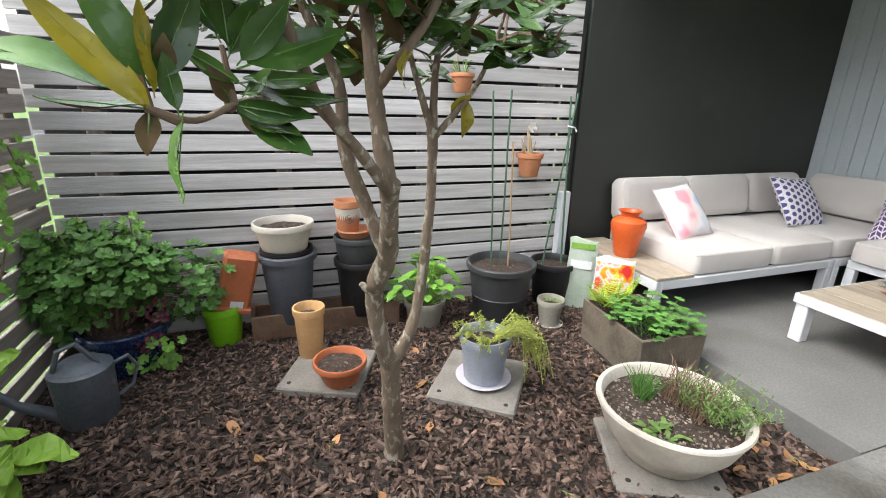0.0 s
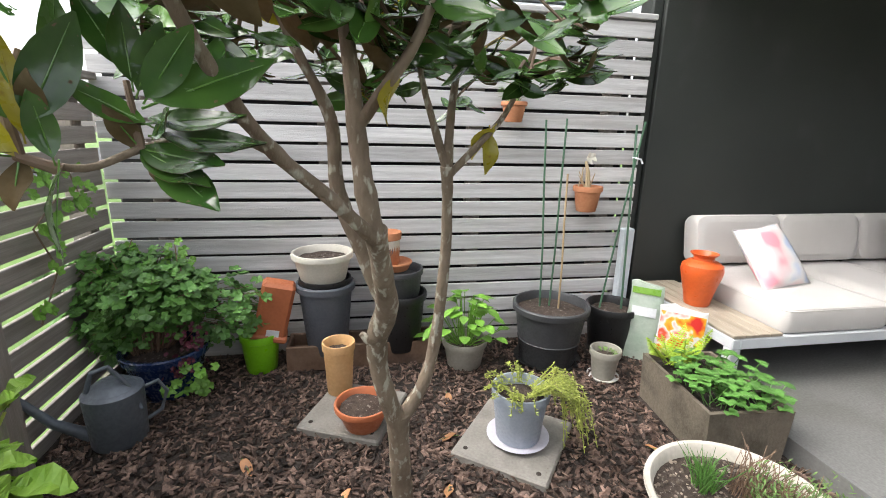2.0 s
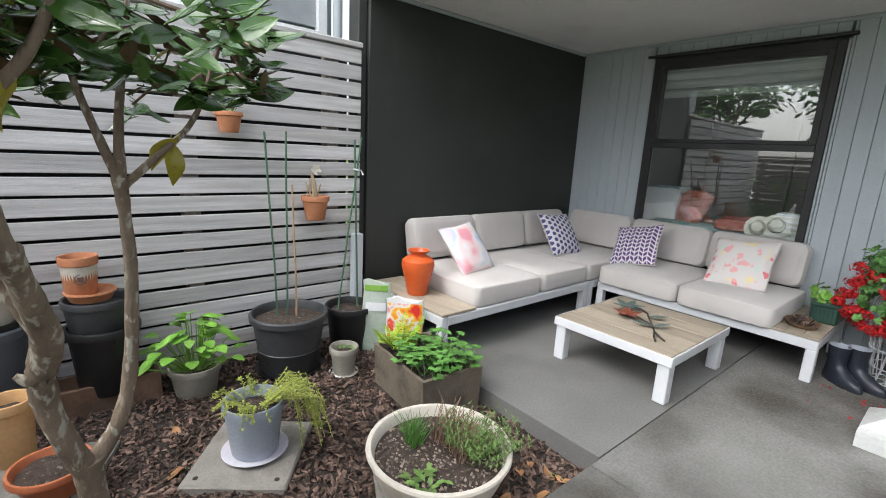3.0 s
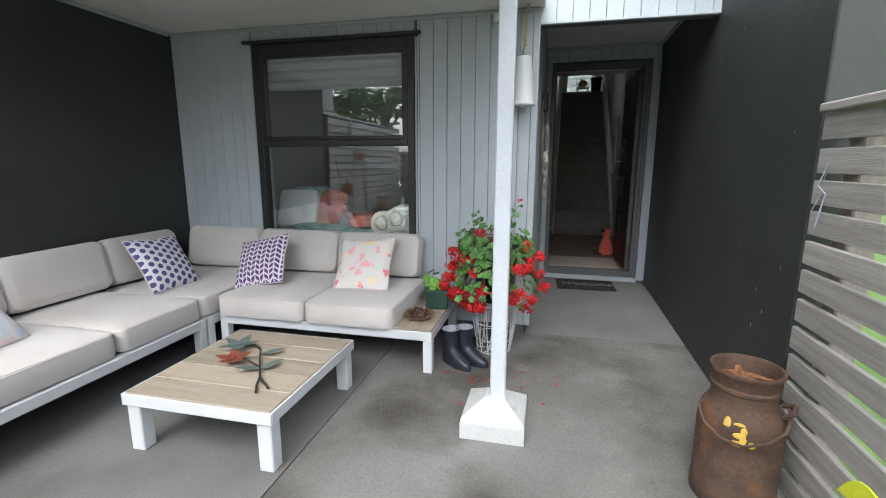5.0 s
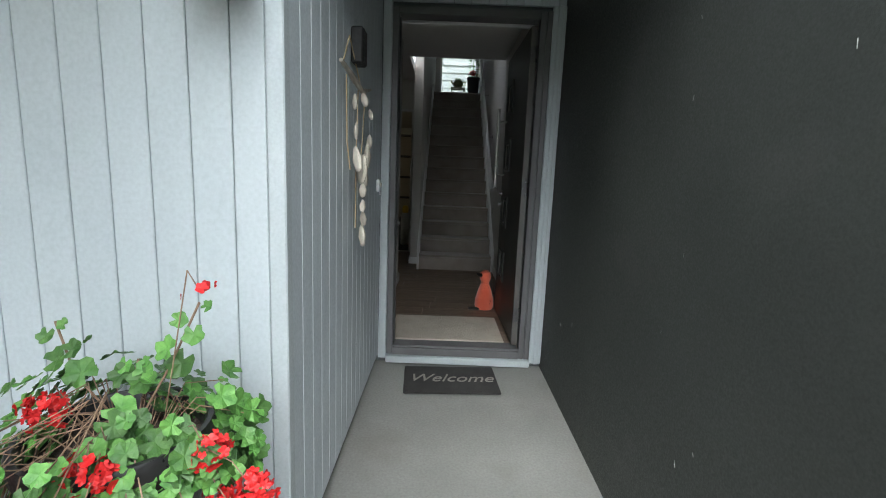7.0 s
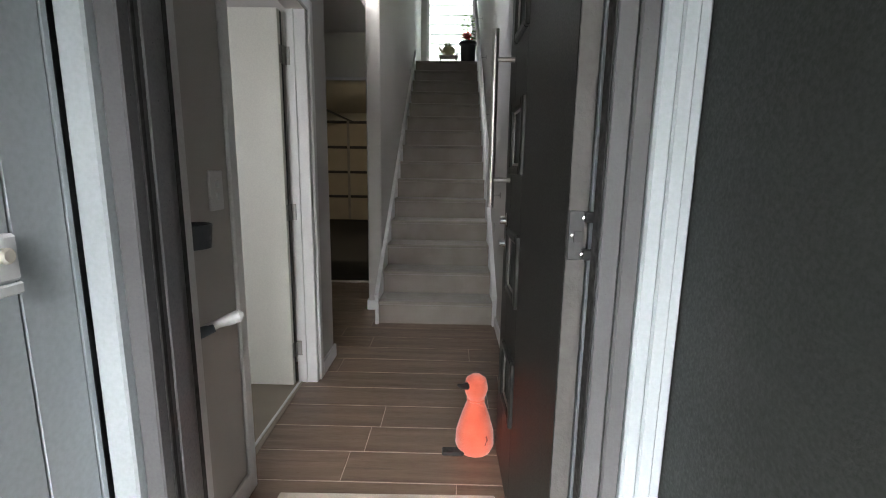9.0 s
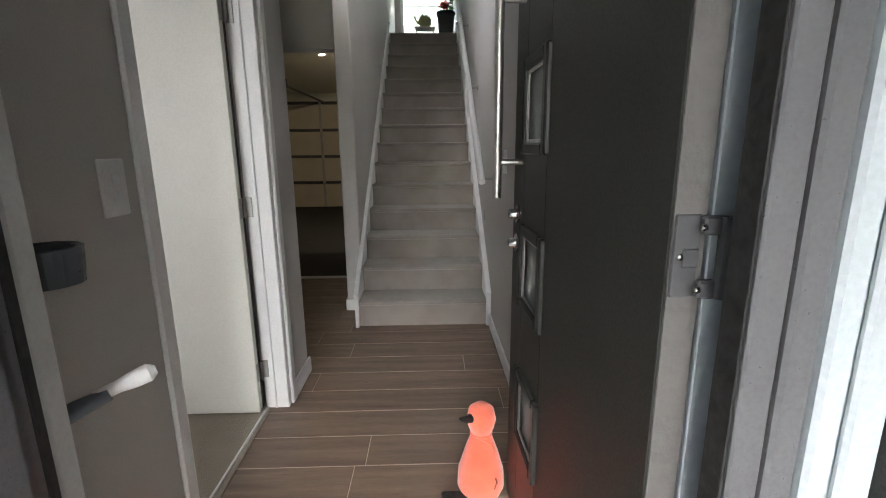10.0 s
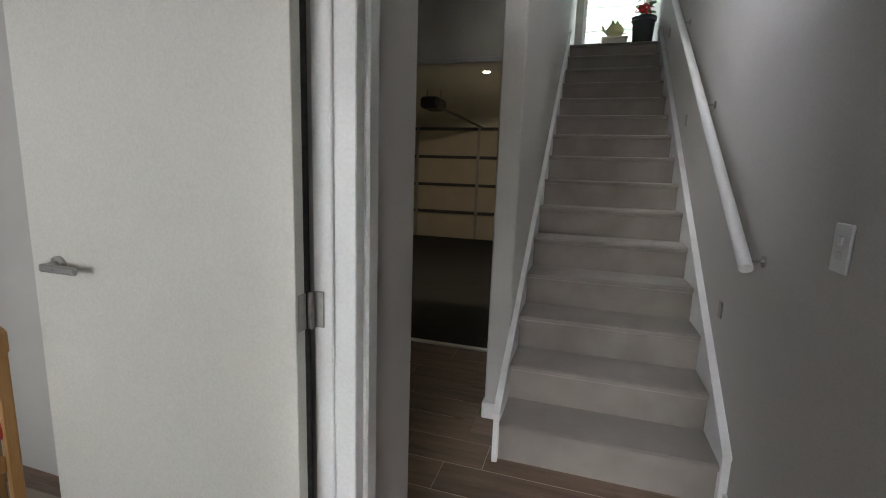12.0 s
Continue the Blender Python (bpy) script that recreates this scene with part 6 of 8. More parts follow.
# watering can
wc = thing("watering_can", "blue-grey metal watering can with two handles", "watering can", (-1.83, -0.68, ZG), 20)
part("body", Shape().lathe([(0, 0), (0.105, 0), (0.11, 0.01), (0.118, 0.24), (0.118, 0.25), (0.10, 0.262), (0, 0.27)], 30), CANGREY, wc, "", True)
part("hood", Shape().lathe([(0.11, 0.25), (0.07, 0.285), (0.0, 0.295)], 20), CANGREY, wc, "", True)
part("top_handle", Shape().tube([(0.02, -0.09, 0.27), (0.03, -0.06, 0.36), (0.03, 0.0, 0.375), (0.04, 0.06, 0.28), (0.06, 0.10, 0.16)], 0.011, 8), CANGREY, wc)
part("back_handle", Shape().tube([(0, 0.11, 0.23), (0, 0.17, 0.25), (0, 0.20, 0.19), (0, 0.17, 0.10), (0, 0.115, 0.07)], 0.009, 8), CANGREY, wc)
part("spout", Shape().tube([(0, -0.10, 0.05), (0, -0.22, 0.15), (0, -0.32, 0.30)], [0.028, 0.02, 0.015], 10), CANGREY, wc, "", True)

# leafy greens in a black pot, terracotta pot
sp = pot("plant_pot", "black pot of large-leaved silverbeet", (-1.18, -0.785, ZG), 0.10, 0.125, 0.25, BLACKPOT, 0.01)
s, st = Shape(), Shape()
rng = random.Random(71)
for i in range(30):
    a = rng.uniform(0, 6.28)
    up = rng.uniform(0.1, 1.0) if i > 3 else 2.2
    rch = rng.uniform(0.05, 0.16)
    e = Vector((rch * math.cos(a), rch * math.sin(a), 0.23 + 0.13 * up))
    st.tube([(0.02 * math.cos(a), 0.02 * math.sin(a), 0.18), tuple(e * 0.5 + Vector((0, 0, 0.13))), tuple(e)], 0.005, 5)
    n0 = len(s.v)
    blade(s, e, (math.cos(a), math.sin(a), up - 0.25), rng.uniform(0.14, 0.21), rng.uniform(0.10, 0.14), 0.5, 9, fold=0.3)
    for q in range(n0, len(s.v)):
        p = Vector(s.v[q])
        s.v[q] = tuple(p + Vector((0, 0, 0.014)) * noise.noise(p * 28) + Vector((0.010, 0.010, 0.012)) * ((q - n0) % 3 != 1) * math.sin(2.6 * q))
for i in range(16):
    a = rng.uniform(-0.9, 1.2)
    st.tube([(0.1 * math.cos(a), 0.12 * math.sin(a), 0.22), (0.18 * math.cos(a), 0.2 * math.sin(a), 0.15), (0.20 * math.cos(a), 0.24 * math.sin(a), 0.0)], 0.003, 4)
tagged(part("leaves", s, surf("crinkled_yellow_green_leaf", (0.22, 0.42, 0.04), (0.34, 0.56, 0.08), 0.45, scale=14, fine=50, bump=0.25, isl=0.25), sp), kind="stuff")
tagged(part("stalks", st, YELLOWHERB, sp), kind="stuff")
pot("plant_pot", "old terracotta pot beside the wheelie bin", (-0.92, -0.655, ZG), 0.075, 0.098, 0.27, TERRA, 0.008, soil=True)

# wheelie bin
wb = thing("wheelie_bin", "bottle green wheelie bin with a red lid", "bin", (-0.385, -0.65, -0.30))
s = Shape()
rings = [(0.20, 0.22, 0.02), (0.21, 0.23, 0.06), (0.262, 0.278, 0.93), (0.262, 0.278, 0.95)]
pts = [(sx * rx, sy * ry, z) for rx, ry, z in rings for sx, sy in ((-1, -1), (1, -1), (1, 1), (-1, 1))]
s.add(pts, [[i * 4 + k, i * 4 + (k + 1) % 4, i * 4 + 4 + (k + 1) % 4, i * 4 + 4 + k] for i in range(3) for k in range(4)] + [[3, 2, 1, 0], [12, 13, 14, 15]])
part("body", s, BIN, wb)
part("rim", Shape().box(-0.285, 0.285, 0.262, 0.305, 0.93, 0.985, 0.018).box(-0.285, -0.245, -0.30, 0.262, 0.93, 0.985, 0.018).box(0.245, 0.285, -0.30, 0.262, 0.93, 0.985, 0.018), surf("worn_green_bin_rim", (0.03, 0.085, 0.07), (0.05, 0.12, 0.10), 0.45), wb, "worn green rim")
part("lid", Shape().box(-0.28, 0.28, -0.31, 0.285, 0.987, 1.02, 0.014).box(-0.22, 0.22, -0.26, 0.22, 1.015, 1.055, 0.03), RED_LID, wb, "glossy red lid")
for i in range(6):
    part("lid_rib", Shape().box(-0.16, -0.02, -0.16 + 0.022 * i, -0.15 + 0.022 * i, 1.054, 1.06, 0.002), RED_LID, wb)
part("lid_grip", Shape().box(-0.25, -0.16, 0.20, 0.27, 1.03, 1.06, 0.012), RED_LID, wb)
for sx in (-1, 1):
    part("wheel", Shape().lathe([(0, -0.025), (0.09, -0.025), (0.1, -0.015), (0.1, 0.015), (0.09, 0.025), (0, 0.025)], 24, m=pose(sx * 0.22, -0.22, 0.12, 0, 90, 0)), BLACK, wb, "", True)

# geranium in a white wire basket, and the green trough
wire = thing("wire_basket", "white wire plant stand on the patio", "plant stand", (0.20, 4.53, ZP))
s = Shape()
R = [(0.118, 0.004), (0.135, 0.10), (0.155, 0.22), (0.172, 0.36)]
for r, z in R:
    s.tube([(r * math.cos(2 * math.pi * k / 24), r * math.sin(2 * math.pi * k / 24), z) for k in range(25)], 0.004, 5)
part("rings", s, METAL_WHITE, wire)
rng = random.Random(81)
for k in range(14):
    a, b = 2 * math.pi * k / 14, 2 * math.pi * (k + rng.choice((-2, -1, 1, 2))) / 14
    part("wire", Shape().tube([(R[0][0] * math.cos(a), R[0][0] * math.sin(a), 0.004), (R[3][0] * math.cos(b), R[3][0] * math.sin(b), 0.36)], 0.0035, 5), METAL_WHITE, wire)
    part("wire", Shape().tube([(R[0][0] * math.cos(a), R[0][0] * math.sin(a), 0.004), (R[3][0] * math.cos(a), R[3][0] * math.sin(a), 0.36)], 0.0035, 5), METAL_WHITE, wire)
part("base_disc", Shape().lathe([(0, 0.002), (0.05, 0.002), (0.05, 0.007), (0, 0.007)], 20), METAL_WHITE, wire)
for k in range(6):
    a = math.pi * k / 3
    part("spoke", Shape().tube([(0.048 * math.cos(a), 0.048 * math.sin(a), 0.004), (0.118 * math.cos(a), 0.118 * math.sin(a), 0.004)], 0.0035, 5), METAL_WHITE, wire)
part("cross_wire", Shape().tube([(-0.17, 0, 0.358), (0.17, 0, 0.358)], 0.004, 5).tube([(0, -0.17, 0.358), (0, 0.17, 0.358)], 0.004, 5), METAL_WHITE, wire)
ger = pot("potted_geranium", "red trailing geranium in a black pot on the wire stand", (0.20, 4.56, ZP + 0.363), 0.125, 0.165, 0.42, BLACKPOT, 0.01, category="potted plant")
s, st, fl_ = Shape(), Shape(), Shape()
rng = random.Random(91)
for i in range(900):
    a = rng.uniform(0, 6.28)
    d = rng.random() ** 0.7
    drop = rng.random()
    r = 0.10 + 0.17 * math.sqrt(d) + 0.07 * math.sin(3 * a + 1)
    p = Vector((r * (0.86 if math.cos(a) > 0 else 1.15) * math.cos(a), r * math.sin(a), 0.47 - 0.46 * drop * d + rng.uniform(-0.04, 0.04)))
    if p.z > 0.18 and p.x > 0:
        p.x *= 0.9
    if p.y > 0.27 or (math.sin(a) > 0.2 and p.z < 0.25) or (p.x > 0.0 and p.z > 0.40 and rng.random() < 0.5) or (p.z > 0.43 and rng.random() < 0.4):
        continue
    lobed(s, p, (math.cos(a) * 0.7 + rng.uniform(-0.4, 0.4), math.sin(a) * 0.7 - 0.45, 0.7 + rng.uniform(-0.3, 0.3)), rng.uniform(0.014, 0.031), rng)
    if i % 18 == 0:
        st.tube([(0.06 * math.cos(a), 0.06 * math.sin(a), 0.37), (p.x * 0.6, p.y * 0.6, max(p.z, 0.42) + 0.02), tuple(p)], 0.0014, 4)
for i in range(14):
    a, b = rng.uniform(2.2, 5.2), rng.uniform(2.2, 5.4)
    st.tube([(0.13 * math.cos(a), 0.13 * math.sin(a), rng.uniform(0.38, 0.46)), (0.05 * math.cos(b), 0.05 * math.sin(b), rng.uniform(0.43, 0.52)), (0.2 * math.cos(b), 0.2 * math.sin(b) - 0.04, rng.uniform(0.40, 0.48))], 0.0013, 4)
for tip, mid in (((0.14, 0.06, 0.665), (0.07, 0.06, 0.52)), ((-0.16, 0.06, 0.615), (-0.12, 0.05, 0.50)), ((-0.02, 0.10, 0.52), (-0.02, 0.08, 0.48))):
    st.tube([(0, 0.03, 0.38), mid, tip], 0.0026, 5)
    for k in range(5):
        q = Vector(mid).lerp(Vector(tip), 0.1 + 0.22 * k)
        lobed(s, q + Vector((0.022 * (-1) ** k, -0.01, 0.0)), (rng.uniform(-0.4, 0.4), -1, 0.6), 0.034 - 0.005 * k, rng)
heads = [(0.145, 0.06, 0.685)]
for i in range(30):
    a = rng.uniform(3.3, 6.1)
    zz = rng.uniform(-0.08, 0.38)
    rr = 0.23 + 0.07 * rng.random() - 0.04 * (zz < 0)
    heads.append((rr * 1.1 * math.cos(a), rr * math.sin(a), zz))
heads += [(0.24, -0.06, 0.30), (0.34, -0.05, 0.12), (0.30, 0.0, 0.20), (0.20, -0.05, 0.40), (-0.33, -0.08, 0.16), (-0.30, -0.1, 0.24), (-0.29, -0.12, 0.05), (-0.12, -0.2, 0.34), (0.05, -0.16, 0.42), (-0.11, -0.04, 0.47)]
for i, h in enumerate(heads):
    st.tube([(h[0] * 0.5, h[1] * 0.5, 0.42), (h[0] * 0.85, h[1] * 0.85, max(0.1, h[2] + 0.05)), h], 0.0015, 4)
    for k in range(5 if i == 0 else 52):
        v = Vector((rng.gauss(0, 1), rng.gauss(0, 1), rng.gauss(0, 1))).normalized()
        lobed(fl_, (h[0] + 0.042 * v.x * rng.uniform(0.5, 1.25), h[1] + 0.036 * v.y * rng.uniform(0.6, 1.2), h[2] + 0.034 * v.z * rng.uniform(0.5, 1.3)), v + Vector((rng.uniform(-0.6, 0.6), -0.4, rng.uniform(-0.6, 0.6))), rng.uniform(0.008, 0.014), rng)
tagged(part("leaves", s, surf("fresh_geranium_leaf", (0.050, 0.15, 0.028), (0.115, 0.26, 0.055), 0.5, scale=40, fine=120, bump=0.25, isl=0.5), ger), kind="stuff")
tagged(part("stems", st, DRYSTEM, ger), kind="stuff")
tagged(part("flower_head", fl_, FLOWER, ger, "bright red flower heads"), kind="stuff")
gt = thing("trough_pot", "dark green ribbed plastic trough on the end shelf", "planter", (-0.215, 4.52, 0.187), 12)
s = Shape().box(-0.075, 0.075, -0.11, 0.11, 0.0, 0.13, 0.012).box(-0.085, 0.085, -0.12, 0.12, 0.115, 0.14, 0.008)
part("body", s, GREENPLASTIC, gt)
for i in range(7):
    part("rib", Shape().box(-0.068 + 0.021 * i, -0.062 + 0.021 * i, -0.114, -0.109, 0.01, 0.112, 0.002), GREENPLASTIC, gt)
s, fl_ = Shape(), Shape()
for i in range(26):
    a = rng.uniform(0, 6.28)
    lobed(s, (0.08 * math.cos(a), 0.1 * math.sin(a), rng.uniform(0.13, 0.24)), (math.cos(a), math.sin(a) - 0.5, 0.8), 0.03, rng)
for i in range(60):
    v = Vector((rng.gauss(0, 1), rng.gauss(0, 1), rng.gauss(0, 1))).normalized()
    lobed(fl_, (0.05 + 0.035 * v.x, -0.11 + 0.03 * v.y, 0.18 + 0.03 * v.z), v, 0.014, rng)
tagged(part("leaves", s, LIMELEAF, gt), kind="stuff")
tagged(part("flower_heads", fl_, FLOWER, gt), kind="stuff")
hose = thing("garden_hose", "coiled dark green hose beneath the end shelf", "hose", (-0.02, 4.52, ZP))
for k in range(4):
    part("coil", Shape().tube([(0.085 * math.cos(2 * math.pi * i / 20), 0.09 * math.sin(2 * math.pi * i / 20), 0.012 + 0.022 * k + 0.03 * math.sin(2 * math.pi * i / 20 + k)) for i in range(21)], 0.009, 6), GREENPLASTIC, hose)
pet = Shape()
for i in range(46):
    lobed(pet, (rng.gauss(0.28, 0.20), rng.gauss(4.12, 0.16), ZP + 0.004), (rng.uniform(-0.3, 0.3), rng.uniform(-0.3, 0.3), 1), rng.uniform(0.006, 0.011), rng)
tagged(part("fallen_petals", pet, FLOWER, None), "scattered red petals on the concrete", "petals", "", "stuff")

# ---- tree ----
tree = thing("magnolia_tree", "small magnolia with lichened trunk and glossy leaves", "tree", (-1.19, 0.545, ZG))
T0 = Vector((-1.19, 0.545, ZG))


def limb(name, pts_, rads):
    """A knotty limb through the given points."""
    pts_ = [Vector(p) - T0 for p in pts_]
    rads = [0.84 * r for r in rads]
    fine, rr = [], []
    for i in range(len(pts_) - 1):
        for k in range(5):
            f = k / 5
            p0, p1, p2, p3 = pts_[max(0, i - 1)], pts_[i], pts_[i + 1], pts_[min(len(pts_) - 1, i + 2)]
            q = 0.5 * (2 * p1 + (p2 - p0) * f + (2 * p0 - 5 * p1 + 4 * p2 - p3) * f * f + (3 * p1 - p0 - 3 * p2 + p3) * f ** 3)
            fine.append(q)
            rr.append((rads[i] * (1 - f) + rads[i + 1] * f) * (1 + 0.14 * noise.noise(q * 17) + 0.08 * noise.noise(q * 41)))
    fine.append(pts_[-1])
    rr.append(rads[-1])
    s = Shape().tube(fine, rr, 14)
    for j in range(len(s.v)):
        p = Vector(s.v[j])
        c = fine[min(j // 14, len(fine) - 1)]
        s.v[j] = tuple(c + (p - c) * (1 + 0.10 * noise.noise(p * 55)))
    part(name, s, BARK, tree, "", True)


limb("trunk", [(-1.19, 0.55, ZG - 0.03), (-1.187, 0.549, ZG + 0.05), (-1.16, 0.535, 0.0), (-1.13, 0.525, 0.16), (-1.108, 0.519, 0.30)], [0.056, 0.046, 0.042, 0.040, 0.044])
limb("limb", [(-1.108, 0.515, 0.27), (-1.065, 0.465, 0.46), (-1.03, 0.455, 0.60), (-0.96, 0.479, 0.72), (-0.86, 0.465, 0.85), (-0.765, 0.446, 0.975)], [0.037, 0.034, 0.037, 0.037, 0.028, 0.032])
limb("limb", [(-1.108, 0.525, 0.27), (-1.14, 0.60, 0.37), (-1.155, 0.642, 0.52), (-1.13, 0.664, 0.80), (-1.09, 0.659, 1.0), (-1.08, 0.654, 1.085)], [0.029, 0.025, 0.023, 0.020, 0.018, 0.023])
limb("branch", [(-0.765, 0.446, 0.955), (-0.68, 0.365, 1.055), (-0.592, 0.288, 1.141), (-0.52, 0.245, 1.22), (-0.45, 0.21, 1.32), (-0.40, 0.17, 1.46)], [0.021, 0.016, 0.014, 0.013, 0.011, 0.008])
limb("branch", [(-0.765, 0.446, 0.96), (-0.758, 0.425, 1.08), (-0.766, 0.412, 1.188), (-0.77, 0.40, 1.34), (-0.78, 0.37, 1.50), (-0.80, 0.34, 1.70)], [0.029, 0.023, 0.024, 0.017, 0.014, 0.010])
limb("branch", [(-0.95, 0.475, 0.74), (-0.94, 0.42, 0.88), (-0.925, 0.365, 1.04), (-0.92, 0.355, 1.20), (-0.90, 0.29, 1.34), (-0.90, 0.22, 1.5)], [0.028, 0.023, 0.021, 0.018, 0.012, 0.008])
limb("branch", [(-0.766, 0.412, 1.18), (-0.74, 0.47, 1.26), (-0.715, 0.52, 1.33), (-0.69, 0.56, 1.43), (-0.68, 0.60, 1.6)], [0.017, 0.014, 0.012, 0.010, 0.007])
limb("branch", [(-1.08, 0.654, 1.075), (-1.09, 0.615, 1.20), (-1.10, 0.585, 1.31), (-1.10, 0.57, 1.41), (-1.10, 0.55, 1.6)], [0.016, 0.012, 0.010, 0.008, 0.006])
limb("branch", [(-1.08, 0.656, 1.075), (-1.10, 0.665, 1.22), (-1.11, 0.68, 1.33), (-1.12, 0.70, 1.48), (-1.14, 0.74, 1.65)], [0.018, 0.014, 0.011, 0.009, 0.006])
limb("branch", [(-1.082, 0.66, 1.06), (-1.13, 0.76, 1.15), (-1.19, 0.846, 1.23), (-1.20, 0.90, 1.34), (-1.19, 0.95, 1.5)], [0.015, 0.011, 0.010, 0.008, 0.005])
limb("branch", [(-0.60, 0.295, 1.135), (-0.56, 0.235, 1.165), (-0.52, 0.18, 1.16), (-0.478, 0.145, 1.150), (-0.445, 0.095, 1.128), (-0.417, 0.047, 1.142)], [0.008, 0.007, 0.006, 0.006, 0.006, 0.005])
limb("stump", [(-1.03, 0.445, 0.59), (-1.03, 0.425, 0.605), (-1.03, 0.41, 0.62)], [0.021, 0.015, 0.009])


def leaf_mesh(name, length, width, top, under, curl, seed):
    """A leathery leaf along +x, glossy above, with a rusty underside."""
    s = Shape()
    n = 8
    for layer, slot in ((0.0, 0), (-0.0012, 1)):
        o = len(s.v)
        for i in range(n + 1):
            f = i / n
            w = width / 2 * max(0.03, math.sin(math.pi * f ** 0.85)) ** 0.8
            zc = -curl * length * f * f + 0.01 * math.sin(5 * f + seed)
            for k, e in ((-1, 1), (-0.5, 0.35), (0, 0), (0.5, 0.35), (1, 1)):
                s.v.append((length * f, k * w, zc + layer + w * 0.22 * e + 0.006 * noise.noise((f * 4, k * 2, seed)) * abs(k)))
        for i in range(n):
            for k in range(4):
                a = o + i * 5 + k
                q = [a, a + 1, a + 6, a + 5]
                s.f.append(q if slot == 0 else q[::-1])
                s.m.append(slot)
    s.tube([(-0.02, 0, 0), (0, 0, 0), (length * 0.5, 0, -curl * length * 0.25 + 0.001), (length * 0.9, 0, -curl * length * 0.81 + 0.001)], [0.0022, 0.002, 0.0014, 0.0006], 5, 2)
    return mesh_of("leaf", s, [top, under, MAG_NEW if top != MAG_YELLOW else MAG_YELLOW], True)


LEAF = [leaf_mesh("leaf", 0.155, 0.062, MAG, MAG_UNDER, 0.14, 1), leaf_mesh("leaf", 0.135, 0.056, MAG, MAG_UNDER, 0.28, 2), leaf_mesh("leaf", 0.115, 0.05, MAG, MAG_UNDER, -0.05, 3), leaf_mesh("leaf", 0.12, 0.045, MAG_NEW, MAG_NEW, 0.05, 4), leaf_mesh("leaf", 0.13, 0.056, MAG_YELLOW, MAG_YELLOW, 0.2, 5)]


def put_leaf(me, at, way, spin=0, size=1.0, up=(0, 0, 1)):
    x = Vector(way).normalized()
    y = Vector(up).cross(x)
    if y.length < 0.05:
        y = Vector((0, 1, 0)).cross(x)
    y.normalize()
    z = x.cross(y)
    m = Matrix((x, y, z)).transposed().to_4x4()
    m.translation = Vector(at) - T0
    piece("leaf", me, tree, m @ pose(0, 0, 0, spin, 0, 0) @ Matrix.Scale(size, 4))


rng = random.Random(101)
tips = [(-0.40, 0.17, 1.46), (-0.46, 0.20, 1.38), (-0.80, 0.34, 1.66), (-0.78, 0.37, 1.52), (-0.90, 0.22, 1.5), (-0.90, 0.28, 1.40), (-0.68, 0.60, 1.58), (-0.70, 0.55, 1.42), (-1.10, 0.55, 1.58), (-1.14, 0.74, 1.62), (-1.11, 0.69, 1.45), (-1.19, 0.95, 1.48), (-1.20, 0.91, 1.36)]
whorls = list(tips)
for i in range(74):
    b = Vector(rng.choice(tips))
    w = b + Vector((rng.uniform(-0.26, 0.26), rng.uniform(-0.26, 0.26), rng.uniform(-0.30, 0.04)))
    low = 1.27 if w.x < -0.98 else 1.345
    w.y, w.z = min(0.98, max(0.02, w.y)), max(low + 0.10 * rng.random(), min(1.62, w.z))
    mid = (b + w) / 2 + Vector((0, 0, 0.02))
    part("twig", Shape().tube([b - T0, mid - T0, w - T0], [0.006, 0.005, 0.004], 6), TWIG, tree)
    whorls.append(tuple(w))
for w in whorls:
    n = rng.randint(6, 8)
    a0 = rng.uniform(0, 360)
    for k in range(n):
        a = radians(a0 + 360 * k / n + rng.uniform(-20, 20))
        el = rng.uniform(-0.45, 0.75)
        me = LEAF[rng.choices((0, 1, 2, 3, 4), (5, 5, 4, 1.2, 0.4))[0]]
        put_leaf(me, Vector(w) + Vector((0, 0, rng.uniform(-0.04, 0.02))), (math.cos(a), math.sin(a), el), rng.uniform(-40, 40), rng.uniform(0.6, 0.95), (0.55 + rng.uniform(-0.3, 0.3), -0.25 + rng.uniform(-0.3, 0.3), 0.62))
# leaves that hang from the right-hand limb
put_leaf(LEAF[4], (-1.15, 0.79, 1.18), (0.1, 0.03, -1), 0, 0.95, (1, 0.2, 0))
put_leaf(LEAF[4], (-1.15, 0.80, 1.19), (0.15, -0.75, -0.75), 70, 0.9)
put_leaf(LEAF[4], (-0.74, 0.49, 1.28), (0.2, -0.4, -0.9), 60, 0.75)
# the spray of large leaves nearest the path, placed to fit the camera's view
# scales the spray towards the camera's starting eye point
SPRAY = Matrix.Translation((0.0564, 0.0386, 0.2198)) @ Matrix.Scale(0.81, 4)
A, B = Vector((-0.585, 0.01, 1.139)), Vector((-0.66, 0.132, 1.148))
BIG = [leaf_mesh("leaf", 0.21, 0.075, MAG_NEW, MAG_NEW, 0.02, 6), leaf_mesh("leaf", 0.21, 0.052, MAG_YELLOW, MAG_YELLOW, -0.02, 7), leaf_mesh("leaf", 0.17, 0.070, MAG, MAG_UNDER, 0.04, 8), leaf_mesh("leaf", 0.15, 0.064, MAG, MAG_UNDER, 0.08, 9), leaf_mesh("leaf", 0.09, 0.045, MAG_UNDER, MAG_UNDER, 0.2, 10)]
LEN = (0.21, 0.21, 0.17, 0.15, 0.09)
